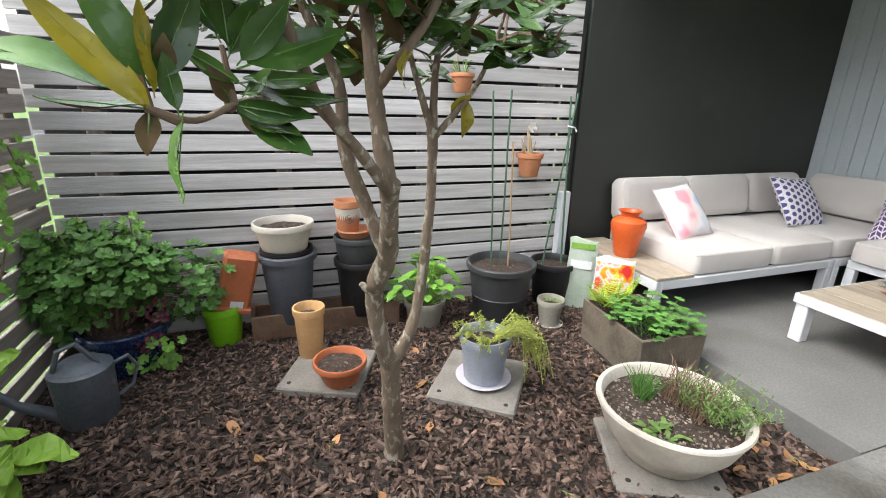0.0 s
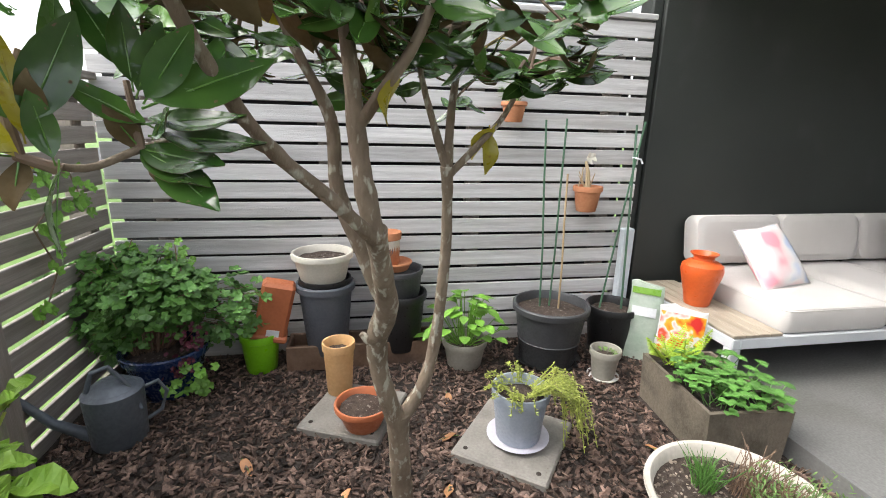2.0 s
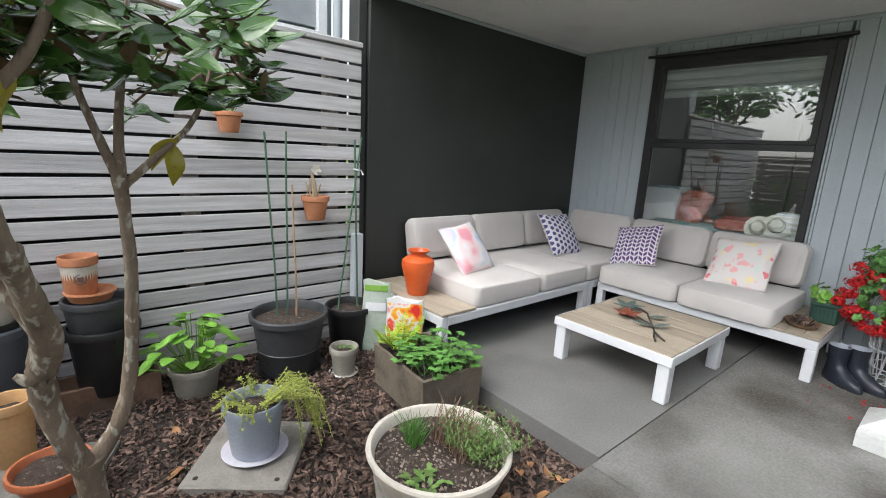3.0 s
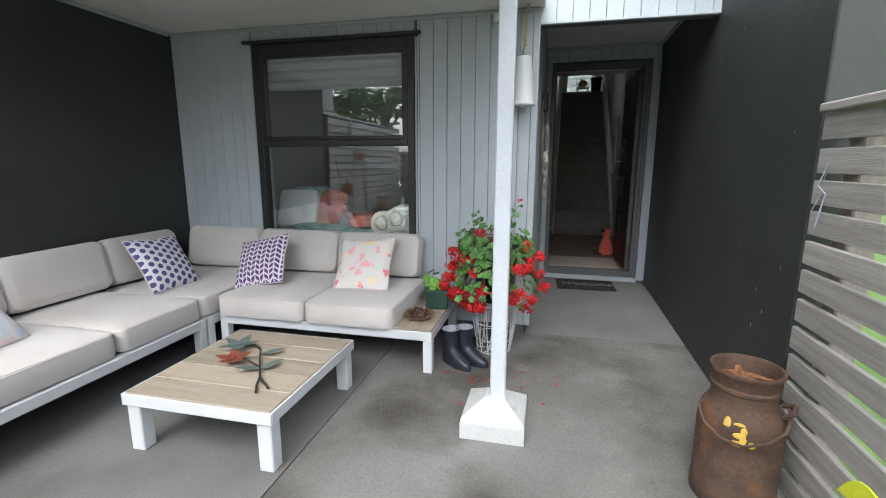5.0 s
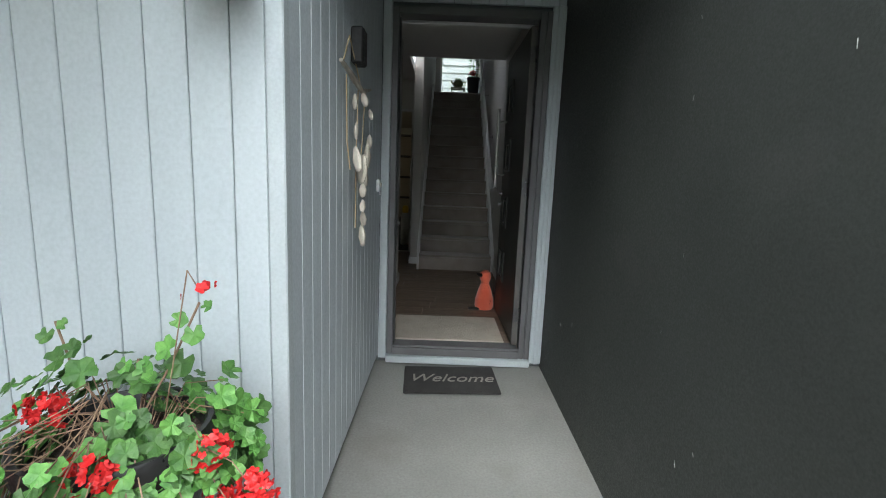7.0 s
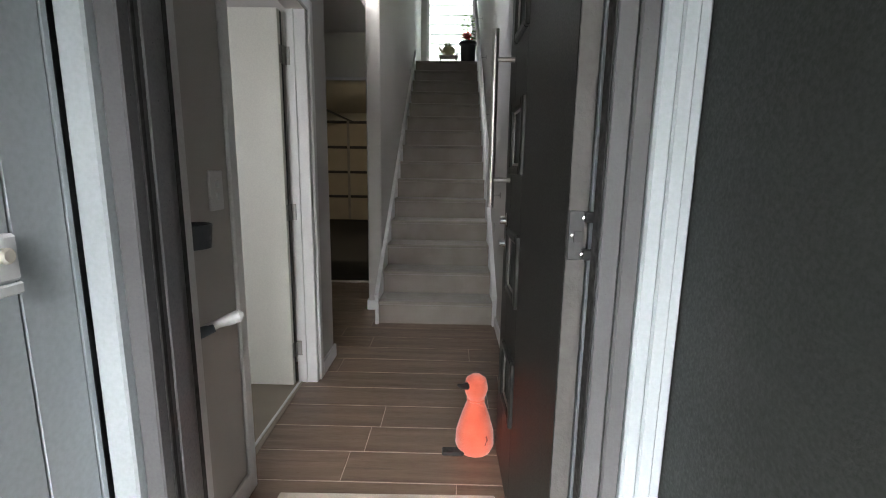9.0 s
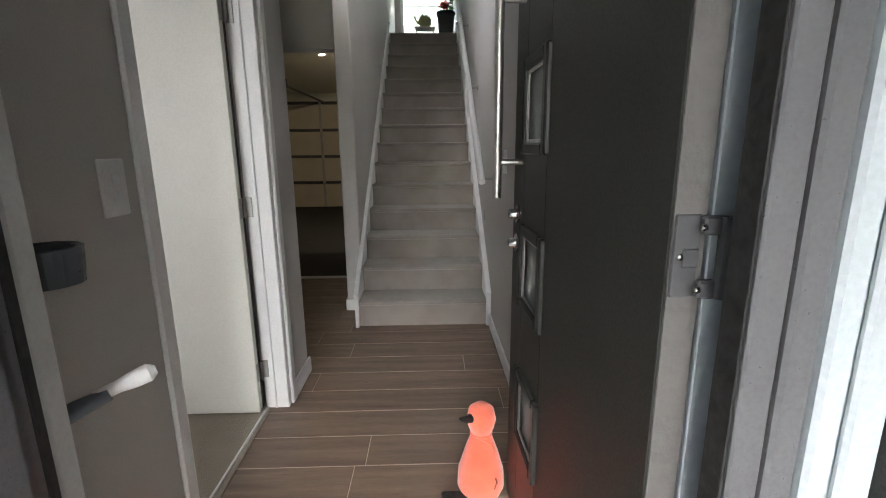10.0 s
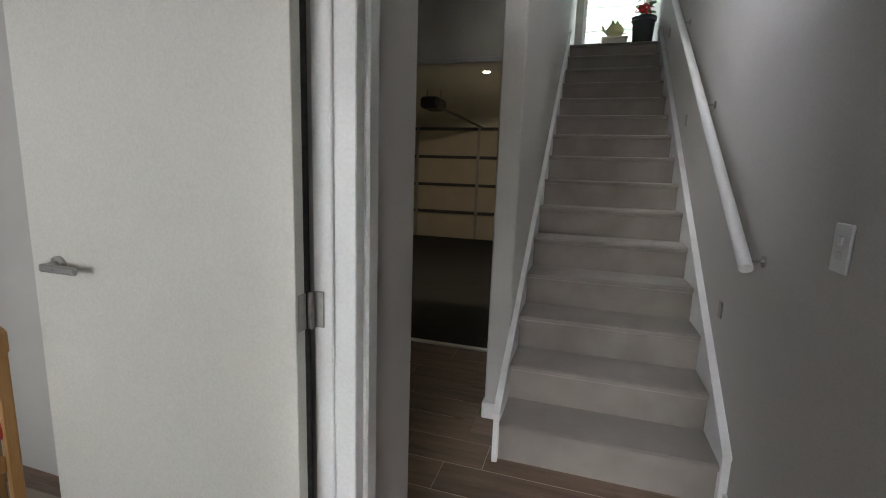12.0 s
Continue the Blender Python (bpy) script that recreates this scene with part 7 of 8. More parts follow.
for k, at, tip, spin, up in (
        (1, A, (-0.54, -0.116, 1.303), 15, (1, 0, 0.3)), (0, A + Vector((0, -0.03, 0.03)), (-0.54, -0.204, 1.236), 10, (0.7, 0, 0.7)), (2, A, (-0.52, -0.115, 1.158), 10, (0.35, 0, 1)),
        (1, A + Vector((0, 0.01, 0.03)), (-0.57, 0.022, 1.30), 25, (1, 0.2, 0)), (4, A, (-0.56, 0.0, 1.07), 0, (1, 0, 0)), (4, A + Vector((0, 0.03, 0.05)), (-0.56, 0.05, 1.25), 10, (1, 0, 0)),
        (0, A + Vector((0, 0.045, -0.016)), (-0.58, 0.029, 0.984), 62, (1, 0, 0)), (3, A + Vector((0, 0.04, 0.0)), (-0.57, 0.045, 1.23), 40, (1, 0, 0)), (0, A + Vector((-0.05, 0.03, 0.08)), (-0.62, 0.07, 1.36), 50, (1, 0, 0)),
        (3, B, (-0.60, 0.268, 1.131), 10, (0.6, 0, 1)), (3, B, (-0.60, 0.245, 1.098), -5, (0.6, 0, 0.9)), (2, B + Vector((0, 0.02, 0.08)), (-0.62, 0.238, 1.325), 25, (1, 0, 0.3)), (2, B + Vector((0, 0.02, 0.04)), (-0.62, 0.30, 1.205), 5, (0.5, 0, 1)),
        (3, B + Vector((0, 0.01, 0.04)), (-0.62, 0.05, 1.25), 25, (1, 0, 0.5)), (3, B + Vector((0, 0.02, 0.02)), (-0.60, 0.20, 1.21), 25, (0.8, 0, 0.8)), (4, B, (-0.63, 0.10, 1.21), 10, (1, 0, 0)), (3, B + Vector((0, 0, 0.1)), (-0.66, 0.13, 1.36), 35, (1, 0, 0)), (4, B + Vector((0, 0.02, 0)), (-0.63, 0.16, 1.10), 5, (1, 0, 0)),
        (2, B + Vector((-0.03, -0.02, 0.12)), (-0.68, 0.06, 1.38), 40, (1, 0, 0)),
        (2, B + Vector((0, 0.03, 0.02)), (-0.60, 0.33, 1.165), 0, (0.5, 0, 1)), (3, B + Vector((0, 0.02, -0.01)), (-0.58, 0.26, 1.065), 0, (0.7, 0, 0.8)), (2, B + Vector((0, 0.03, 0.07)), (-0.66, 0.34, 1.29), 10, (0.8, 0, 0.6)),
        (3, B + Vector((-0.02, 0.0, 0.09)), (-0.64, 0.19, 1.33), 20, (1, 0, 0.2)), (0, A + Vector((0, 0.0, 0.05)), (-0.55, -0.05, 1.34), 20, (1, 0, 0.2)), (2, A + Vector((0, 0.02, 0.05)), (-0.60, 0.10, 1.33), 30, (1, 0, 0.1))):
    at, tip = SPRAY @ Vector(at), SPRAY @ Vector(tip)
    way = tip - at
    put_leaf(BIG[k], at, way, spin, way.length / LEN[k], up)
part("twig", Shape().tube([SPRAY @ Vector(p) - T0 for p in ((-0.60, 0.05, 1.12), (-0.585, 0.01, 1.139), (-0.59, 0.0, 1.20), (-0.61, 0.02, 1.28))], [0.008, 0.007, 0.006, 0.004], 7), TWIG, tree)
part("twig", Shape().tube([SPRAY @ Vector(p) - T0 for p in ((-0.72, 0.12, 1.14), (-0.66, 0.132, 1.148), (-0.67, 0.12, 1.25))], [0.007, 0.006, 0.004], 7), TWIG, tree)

# ---- mulch and fallen leaves ----
rng = random.Random(111)
blocked = [(-2.30, 1.56, 0.2), (-2.37, 2.02, 0.14), (-2.03, 1.80, 0.08), (-2.40, -0.18, 0.09), (-2.30, 1.02, 0.11), (-2.24, -0.62, 0.15), (-1.83, -0.68, 0.11), (-1.18, -0.785, 0.11), (-0.92, -0.655, 0.08), (-1.535, 1.10, 0.19), (-1.87, 0.37, 0.19), (-0.83, 1.58, 0.19), (-1.19, 0.545, 0.05)]
chips = Shape()
count = 0
while count < 14000:
    x, y = rng.uniform(-2.58, -0.535), rng.uniform(-0.93, 2.26)
    if any((x - a) ** 2 + (y - b) ** 2 < r * r for a, b, r in blocked) or (1.86 < y < 2.26 and -1.80 < x < -1.26):
        continue
    near = 1.25 if x > -1.6 else 0.95
    l_, w_, h_ = rng.uniform(0.008, 0.026) * near, rng.uniform(0.004, 0.011) * near, rng.uniform(0.0015, 0.004)
    z = bed_height(x, y) + rng.uniform(0.001, 0.014)
    m = pose(x, y, z, rng.gauss(0, 28), rng.gauss(0, 28), rng.uniform(0, 360))
    k = rng.uniform(0.3, 0.9)
    p8 = [(-l_, -w_ * k, -h_), (l_, -w_, -h_), (l_ * k, w_, -h_), (-l_, w_ * k, -h_), (-l_ * 0.9, -w_ * k, h_), (l_ * 0.95, -w_ * 0.8, h_), (l_ * k, w_ * 0.8, h_), (-l_ * 0.9, w_ * k, h_)]
    chips.add([m @ Vector(p) for p in p8], [[4, 5, 6, 7], [0, 1, 5, 4], [1, 2, 6, 5], [2, 3, 7, 6], [3, 0, 4, 7]])
    count += 1
tagged(part("bark_mulch", chips, CHIP, None), "dark brown bark chips covering the bed", "mulch", "", "stuff")
DL = [leaf_mesh("leaf", 0.105, 0.045, DEADLEAF, DEADLEAF, c, i + 20) for i, c in enumerate((0.15, -0.12, 0.05))]
for x, y in ((-1.33, 0.02), (-0.98, 0.18), (-0.95, 0.85), (-0.80, 0.98), (-1.28, 0.30), (-1.58, -0.10), (-1.62, 0.83), (-1.72, 1.42), (-1.36, 1.75), (-0.78, 1.10), (-0.72, 1.98), (-0.62, 2.08), (-0.68, 1.86), (-0.60, 1.92), (-0.64, 2.12), (-0.75, 2.10), (-1.25, 0.72), (-1.0, 0.45), (-0.58, 2.0), (-0.85, 2.05), (-1.95, 0.85), (-0.65, 1.25)):
    lf_ = new("fallen_leaf", rng.choice(DL))
    k = rng.uniform(0.7, 1.0)
    lf_.matrix_basis = pose(x, y, bed_height(x, y) + 0.018, rng.uniform(-15, 15), rng.uniform(-10, 10), rng.uniform(0, 360)) @ Matrix.Scale(k, 4)
    tagged(lf_, "curled tan fallen leaf lying on the mulch", "leaf", "fallen leaves")


# ---- hall ----
BEFORE_HALL = set(o.name for o in bpy.data.objects)
door = thing("front_door", "charcoal front door standing open with small glazed panels", "door", (0, 0, 0))
DX0, DX1, DY0, DY1 = 1.408, 1.452, 6.813, 7.745
holes = [(1.72, 1.945), (1.26, 1.49), (0.805, 1.035), (0.355, 0.580)]
HY0, HY1 = 7.372, 7.600
s = Shape()
s.box(DX0, DX1, DY0, HY0, 0.012, 2.175, 0.003).box(DX0, DX1, HY1, DY1, 0.012, 2.175, 0.003)
edges = [0.012] + [q for h in reversed(holes) for q in h] + [2.175]
for z0, z1 in zip(edges[::2], edges[1::2]):
    s.box(DX0, DX1, HY0, HY1, z0, z1, 0)
part("leaf", s, DOORGREY, door)
part("edge_strip", Shape().box(DX0 + 0.001, DX1 - 0.001, DY0 - 0.004, DY0, 0.014, 2.17, 0.001), surf("taupe_door_edge", (0.095, 0.09, 0.085), (0.115, 0.108, 0.102), 0.5), door, "taupe painted door edge")
for z0, z1 in holes:
    s = Shape()
    t = 0.030
    for x0, x1 in ((DX0 - 0.014, DX0 + 0.004), (DX1 - 0.004, DX1 + 0.014)):
        s.box(x0, x1, HY0 - 0.012, HY0 + t - 0.012, z0 - 0.012, z1 + 0.012, 0.005).box(x0, x1, HY1 - t + 0.012, HY1 + 0.012, z0 - 0.012, z1 + 0.012, 0.005)
        s.box(x0, x1, HY0 + t - 0.012, HY1 - t + 0.012, z0 - 0.012, z0 + t - 0.012, 0.005).box(x0, x1, HY0 + t - 0.012, HY1 - t + 0.012, z1 - t + 0.012, z1 + 0.012, 0.005)
    part("panel_moulding", s, DOORGREY, door)
    part("bead", Shape().box(DX0 - 0.004, DX0 + 0.002, HY0 + 0.018, HY0 + 0.028, z0 + 0.018, z1 - 0.018, 0.002).box(DX0 - 0.004, DX0 + 0.002, HY1 - 0.028, HY1 - 0.018, z0 + 0.018, z1 - 0.018, 0.002).box(DX0 - 0.004, DX0 + 0.002, HY0 + 0.028, HY1 - 0.028, z0 + 0.018, z0 + 0.028, 0.002).box(DX0 - 0.004, DX0 + 0.002, HY0 + 0.028, HY1 - 0.028, z1 - 0.028, z1 - 0.018, 0.002), GALV, door, "pale metal glazing bead")
    part("pane", Shape().box(DX0 + 0.010, DX0 + 0.016, HY0, HY1, z0, z1, 0), surf("frosted_door_glass", (0.28, 0.31, 0.30), (0.34, 0.37, 0.36), 0.12, bump=0), door, "frosted glass pane")
part("pull_bar", Shape().tube([(1.334, 7.640, 1.12), (1.334, 7.640, 1.77)], 0.014, 16), STEEL, door, "brushed steel pull bar", True)
for z in (1.225, 1.665):
    part("bar_mount", Shape().tube([(1.334, 7.640, z), (DX0, 7.640, z)], 0.009, 12), STEEL, door, "", True)
for z in (1.066, 0.974):
    part("lock", Shape().lathe([(0, 0), (0.029, 0), (0.030, 0.004), (0.028, 0.007), (0.016, 0.008), (0.0155, 0.009), (0.015, 0.026), (0.013, 0.029), (0, 0.030)], 24, m=pose(DX0, 7.672, z, 0, -90, 0)), CHROME, door, "chrome lock cylinder", True)
for z in (0.24, 1.135, 2.0):
    hg = Shape().box(DX0 + 0.002, DX0 + 0.034, DY0 - 0.0085, DY0 - 0.004, z - 0.052, z + 0.052, 0.0015)
    hg.box(DX0 + 0.030, DX0 + 0.062, DY0 - 0.022, DY0 - 0.0085, z + 0.028, z + 0.051, 0.003).box(DX0 + 0.030, DX0 + 0.062, DY0 - 0.022, DY0 - 0.0085, z - 0.051, z - 0.028, 0.003)
    hg.box(DX0 + 0.012, DX0 + 0.033, DY0 - 0.012, DY0 - 0.0085, z - 0.014, z + 0.010, 0.002).tube([(DX0 + 0.058, DY0 - 0.020, z - 0.050), (DX0 + 0.058, DY0 - 0.020, z + 0.050)], 0.009, 10)
    hg.box(DX0 + 0.060, DX0 + 0.088, DY0 - 0.014, DY0 - 0.009, z - 0.05, z + 0.05, 0.0015).box(DX0 + 0.066, DX0 + 0.082, DY0 - 0.024, DY0 - 0.014, z - 0.024, z + 0.024, 0.004)
    hg = part("hinge", hg, HINGE, door, "grey metal hinge")
    for dx, dz in ((0.028, -0.038), (0.010, 0.0), (0.028, 0.038)):
        part("screw", Shape().lathe([(0, 0), (0.0048, 0), (0.004, 0.003), (0, 0.004)], 10, m=pose(DX0 + dx, DY0 - (0.0215 if dz else 0.0085), z + dz, 90, 0, 0)), CHROME, hg)
structure("door_1_inner_frame", Shape().box(0.45, 0.597, 6.905, 6.957, 0.0, 2.2, 0.010).box(0.597, 1.50, 6.905, 6.94, 2.19, 2.25, 0.004).box(1.562, 1.60, 6.79, 6.87, 0.0, 2.2, 0.004), INWHITE, "white inner lining of the front doorway", "trim")
structure("door_1_stop", Shape().box(1.514, 1.562, 6.815, 6.83, 0.0, 2.2, 0.002), surf("blue_grey_rebate_paint", (0.32, 0.355, 0.385), (0.37, 0.405, 0.435), 0.5), "blue-grey rebate strip at the hinge side", "trim")
sk = thing("strike_plate", "steel strike plate in the black door seal", "strike plate", (0.575, 6.895, 1.03))
part("plate", Shape().box(0.0, 0.004, -0.012, 0.012, -0.10, 0.10, 0.001), DARKPOT, sk)
part("slot", Shape().box(0.0035, 0.006, -0.007, 0.007, 0.04, 0.08, 0.001).box(0.0035, 0.006, -0.007, 0.007, -0.08, -0.03, 0.001), BLACK, sk)
part("latch_bolt", Shape().box(0.0035, 0.014, -0.006, 0.006, 0.0, 0.035, 0.002), GALV, sk, "steel latch")

leaf = thing("bedroom_door", "ivory flush interior door standing open", "door", (0, 0, 0))
part("leaf", Shape().box(-0.545, 0.330, 8.302, 8.338, 0.014, 2.045, 0.002), INDOOR, leaf)
# black strip that stands for the shade in the gap between leaf and jamb
part("edge_seal", Shape().box(0.312, 0.328, 8.3385, 8.365, 0.014, 2.045, 0.001), BLACK, leaf, "black strip for the shade in the hinge gap")
for z in (0.216, 1.012, 1.83):
    part("hinge", Shape().box(0.3302, 0.3325, 8.308, 8.340, z - 0.045, z + 0.045, 0.001).box(0.340, 0.366, 8.361, 8.3655, z - 0.045, z + 0.045, 0.001).tube([(0.338, 8.350, z - 0.046), (0.338, 8.350, z + 0.046)], 0.008, 8), GALV, leaf, "steel hinge")
part("rose", Shape().lathe([(0, 0), (0.026, 0), (0.026, 0.008), (0.012, 0.010), (0.011, 0.04), (0, 0.04)], 20, m=pose(-0.435, 8.302, 1.062, 90, 0, 0)), STEEL, leaf, "", True)
part("lever", Shape().box(-0.448, -0.315, 8.255, 8.268, 1.050, 1.072, 0.004), STEEL, leaf, "brushed steel lever")

bird = thing("plush_door_stop", "coral plush bird door stop leaning on the door", "door stop", (1.312, 7.765, 0.0), 0)
part("body", Shape().lathe([(0, 0), (0.075, 0), (0.088, 0.03), (0.085, 0.09), (0.062, 0.17), (0.042, 0.225), (0.036, 0.245), (0.046, 0.268), (0.054, 0.30), (0.045, 0.34), (0.022, 0.358), (0, 0.36)], 28), CORAL, bird, "", True)
part("beak", Shape().tube([(-0.035, -0.02, 0.315), (-0.065, -0.045, 0.325), (-0.085, -0.06, 0.34)], [0.018, 0.013, 0.004], 8), BLACK, bird, "black beak", True)
part("foot", Shape().box(-0.15, -0.05, -0.07, -0.02, 0.0, 0.018, 0.006), BLACK, bird, "black felt foot")
part("ribbon", Shape().lathe([(0.037, 0.238), (0.042, 0.243), (0.037, 0.25)], 20).tube([(-0.01, -0.042, 0.243), (0.03, -0.06, 0.235), (0.04, -0.07, 0.20)], 0.004, 5), CORAL, bird)
part("stitching", Shape().tube([(0.04, -0.075, 0.06), (0.05, -0.072, 0.085), (0.045, -0.07, 0.10)], 0.003, 5), surf("dark_red_thread", (0.25, 0.03, 0.02), (0.3, 0.04, 0.03), 0.8), bird)
rug = thing("hall_rug", "cream looped rug inside the front door", "rug", (1.0, 7.155, 0.001), 1)
part("pile", Shape().box(-0.42, 0.42, -0.285, 0.285, 0, 0.014, 0.006), RUG, rug)


def plate(label, at, faces, w=0.085, h=0.13, rockers=2):
    """A white switch plate on a wall whose face looks along +x or -x."""
    th = thing("light_switch", label, "switch", at)
    d = 0.008 * faces
    part("plate", Shape().box(min(0, d), max(0, d), -w / 2, w / 2, -h / 2, h / 2, 0.003), INWHITE, th)
    for i in range(rockers):
        z = (i - (rockers - 1) / 2) * 0.04
        part("rocker", Shape().box(min(d, d * 1.6), max(d, d * 1.6), -0.01, 0.01, z - 0.012, z + 0.012, 0.002), WHITE, th)


plate("white wall switch plate by the bedroom doorway", (0.451, 7.345, 1.185), 1)
plate("white wall switch plate beside the stairs", (1.601, 8.855, 1.19), -1)
for y, z in ((9.79, 0.76), (11.17, 1.78), (12.5, 2.75)):
    sl = thing("step_light", "small steel step light set in the stair wall", "step light", (1.601, y, z), 0, "stair wall lights")
    part("cover", Shape().box(-0.008, 0, -0.022, 0.022, -0.04, 0.04, 0.003), GALV, sl)

rail = thing("handrail", "white round handrail on steel brackets along the stairs", "handrail", (0, 0, 0))
k = 0.700
part("rail", Shape().tube([(1.512, 9.255, 1.050), (1.512, 9.262, 1.056), (1.512, 13.05, 1.056 + k * 3.79)], 0.023, 16), INWHITE, rail, "", True)
for y in (9.36, 10.37, 11.45, 12.5):
    z = 1.056 + k * (y - 9.262)
    part("bracket", Shape().tube([(1.6, y, z - 0.06), (1.55, y, z - 0.062), (1.516, y, z - 0.045), (1.512, y, z - 0.015)], 0.006, 7).lathe([(0, 0), (0.022, 0), (0.022, 0.006), (0, 0.006)], 14, m=pose(1.6, y, z - 0.06, 0, -90, 0)), CHROME, rail, "steel bracket")
hk = thing("wall_hook", "dark slate loop holder on the hall wall", "hook", (0.451, 7.015, 1.085))
part("bracket", Shape().box(0.0, 0.052, -0.016, 0.016, -0.026, 0.026, 0.003), BLACK, hk)
part("band", Shape().lathe([(0.047, -0.030), (0.050, -0.030), (0.055, 0.030), (0.051, 0.032), (0.047, 0.028), (0.047, -0.030)], 28, (0.099, 0, 0)), surf("dark_slate_plastic", (0.035, 0.04, 0.045), (0.05, 0.055, 0.06), 0.4), hk)
um = thing("walking_stick", "stick with a rounded white handle on the wall", "stick", (0.451, 7.06, 0.79))
part("shaft", Shape().tube([(0.02, -0.02, -0.012), (0.055, 0.012, 0.002), (0.095, 0.045, 0.016)], [0.020, 0.018, 0.014], 12), CANGREY, um, "", True)
part("handle", Shape().tube([(0.075, 0.034, 0.014), (0.105, 0.056, 0.024), (0.128, 0.073, 0.031), (0.148, 0.088, 0.037), (0.158, 0.096, 0.040)], [0.013, 0.013, 0.018, 0.019, 0.009], 14), INWHITE, um, "white rounded handle", True)
part("wall_clip", Shape().box(0.0, 0.035, -0.035, 0.0, -0.027, 0.0, 0.004), CANGREY, um)

# landing: stool, teapot planter and plant
stl = thing("plant_stool", "small pale stool on the landing", "stool", (1.13, 13.55, 2.85))
part("seat", Shape().box(-0.15, 0.15, -0.10, 0.10, 0.13, 0.16, 0.006), CREAM, stl)
for sx in (-1, 1):
    for sy in (-1, 1):
        part("leg", Shape().box(sx * 0.125 - 0.012, sx * 0.125 + 0.012, sy * 0.075 - 0.012, sy * 0.075 + 0.012, 0, 0.131, 0.003), CREAM, stl)
tea = thing("teapot_planter", "yellow-green teapot planter with a small succulent", "planter", (1.13, 13.55, 3.011))
YG = surf("pale_yellow_green_glaze", (0.52, 0.52, 0.24), (0.60, 0.60, 0.32), 0.3)
part("pot", Shape().lathe([(0, 0), (0.06, 0), (0.10, 0.05), (0.10, 0.10), (0.07, 0.14), (0.06, 0.14), (0, 0.12)], 24), YG, tea, "", True)
part("spout", Shape().tube([(-0.09, 0, 0.06), (-0.13, 0, 0.10), (-0.15, 0, 0.15)], [0.022, 0.016, 0.012], 8), YG, tea, "", True)
part("handle", Shape().tube([(0.09, 0, 0.11), (0.15, 0, 0.11), (0.15, 0, 0.06), (0.10, 0, 0.04)], 0.009, 7), YG, tea, "", True)
s = Shape()
rng = random.Random(7)
for i in range(22):
    a = rng.uniform(0, 6.28)
    blade(s, (0.02 * math.cos(a), 0.02 * math.sin(a), 0.12), (math.cos(a), math.sin(a), rng.uniform(0.6, 2.5)), 0.10, 0.03, 0.2, 3)
tagged(part("succulent", s, HERB, tea), kind="stuff")
dp = pot("plant_pot", "dark grey pot with a flowering houseplant on the landing", (1.44, 13.55, 2.85), 0.10, 0.13, 0.37, DARKPOT, 0.012)
s, fl_ = Shape(), Shape()
for i in range(60):
    a = rng.uniform(0, 6.28)
    z = rng.uniform(0.36, 0.74)
    blade(s, (0.05 * math.cos(a), 0.05 * math.sin(a), z), (math.cos(a), math.sin(a), 0.5), 0.09, 0.045, 0.4, 3)
for i in range(60):
    lobed(fl_, (rng.gauss(-0.02, 0.03), -0.09 + rng.gauss(0, 0.02), 0.44 + rng.gauss(0, 0.02)), (rng.uniform(-1, 1), -1, rng.uniform(-1, 1)), 0.016, rng)
s.tube([(0, 0, 0.3), (-0.02, 0, 0.5), (0.0, 0, 0.74)], 0.008, 6)
tagged(part("leaves", s, IVY, dp), kind="stuff")
tagged(part("red_flowers", fl_, FLOWER, dp), kind="stuff")
nb = thing("neighbour_wall", "white weatherboard wall seen through the landing window", "wall")
bd = mesh_of("weatherboard", Shape().prism([(0, 0), (0.045, 0), (0.045, 0.012), (0.012, 0.2), (0, 0.2)], 0.52, 4.0, "x"), surf("pale_weatherboard_paint", (0.34, 0.35, 0.36), (0.38, 0.39, 0.40), 0.6))
for i in range(24):
    piece("weatherboard", bd, nb, pose(0, 16.2, 1.2 + 0.19 * i) @ Matrix.Diagonal((1, -1, 1, 1)))
part("backing", Shape().box(0.52, 4.0, 16.21, 16.3, -0.3, 5.8, 0), WHITE, nb)

# ---- garage ----
gd = thing("garage_door", "sectional garage door seen from inside with steel struts", "garage door", (0, 16.80, 0))
for i in range(4):
    part("panel", Shape().box(-3.0, 0.44, 0.0, 0.04, -0.02 + 0.575 * i, 0.545 + 0.575 * i, 0.006), GARAGEDOOR, gd)
    part("rail", Shape().box(-3.0, 0.44, -0.05, 0.0, 0.51 + 0.575 * i, 0.57 + 0.575 * i, 0.006), DARKPOT, gd)
for x in (-1.22, -2.55):
    part("strut", Shape().box(x - 0.03, x + 0.03, -0.07, -0.05, 0.0, 2.3, 0.004), GALV, gd)
op = thing("door_opener", "black garage door opener hung from the ceiling", "door opener", (-1.15, 13.6, 2.30))
part("housing", Shape().box(-0.13, 0.13, -0.2, 0.2, -0.09, 0.06, 0.03), BLACK, op)
part("track", Shape().box(-0.02, 0.02, 0.2, 3.15, -0.03, 0.0, 0.004), DARKPOT, op)
for sx in (-1, 1):
    part("hanger", Shape().tube([(sx * 0.1, 0, 0.05), (sx * 0.1, 0, 0.18)], 0.008, 6), GALV, op)
dl = thing("downlight", "small recessed warm downlight in the garage ceiling", "downlight", (-0.216, 12.66, 2.48))
part("rim", Shape().lathe([(0.03, 0), (0.045, -0.004), (0.05, 0.0), (0.045, 0.004)], 24), WHITE, dl)
part("lens", Shape().lathe([(0, -0.002), (0.03, -0.002), (0.03, 0.002), (0, 0.002)], 20), glow("warm_lamp", (1, 0.85, 0.6), 14), dl)
gl_ = new("downlight_lamp", bpy.data.lights.new("downlight_lamp", "SPOT"))
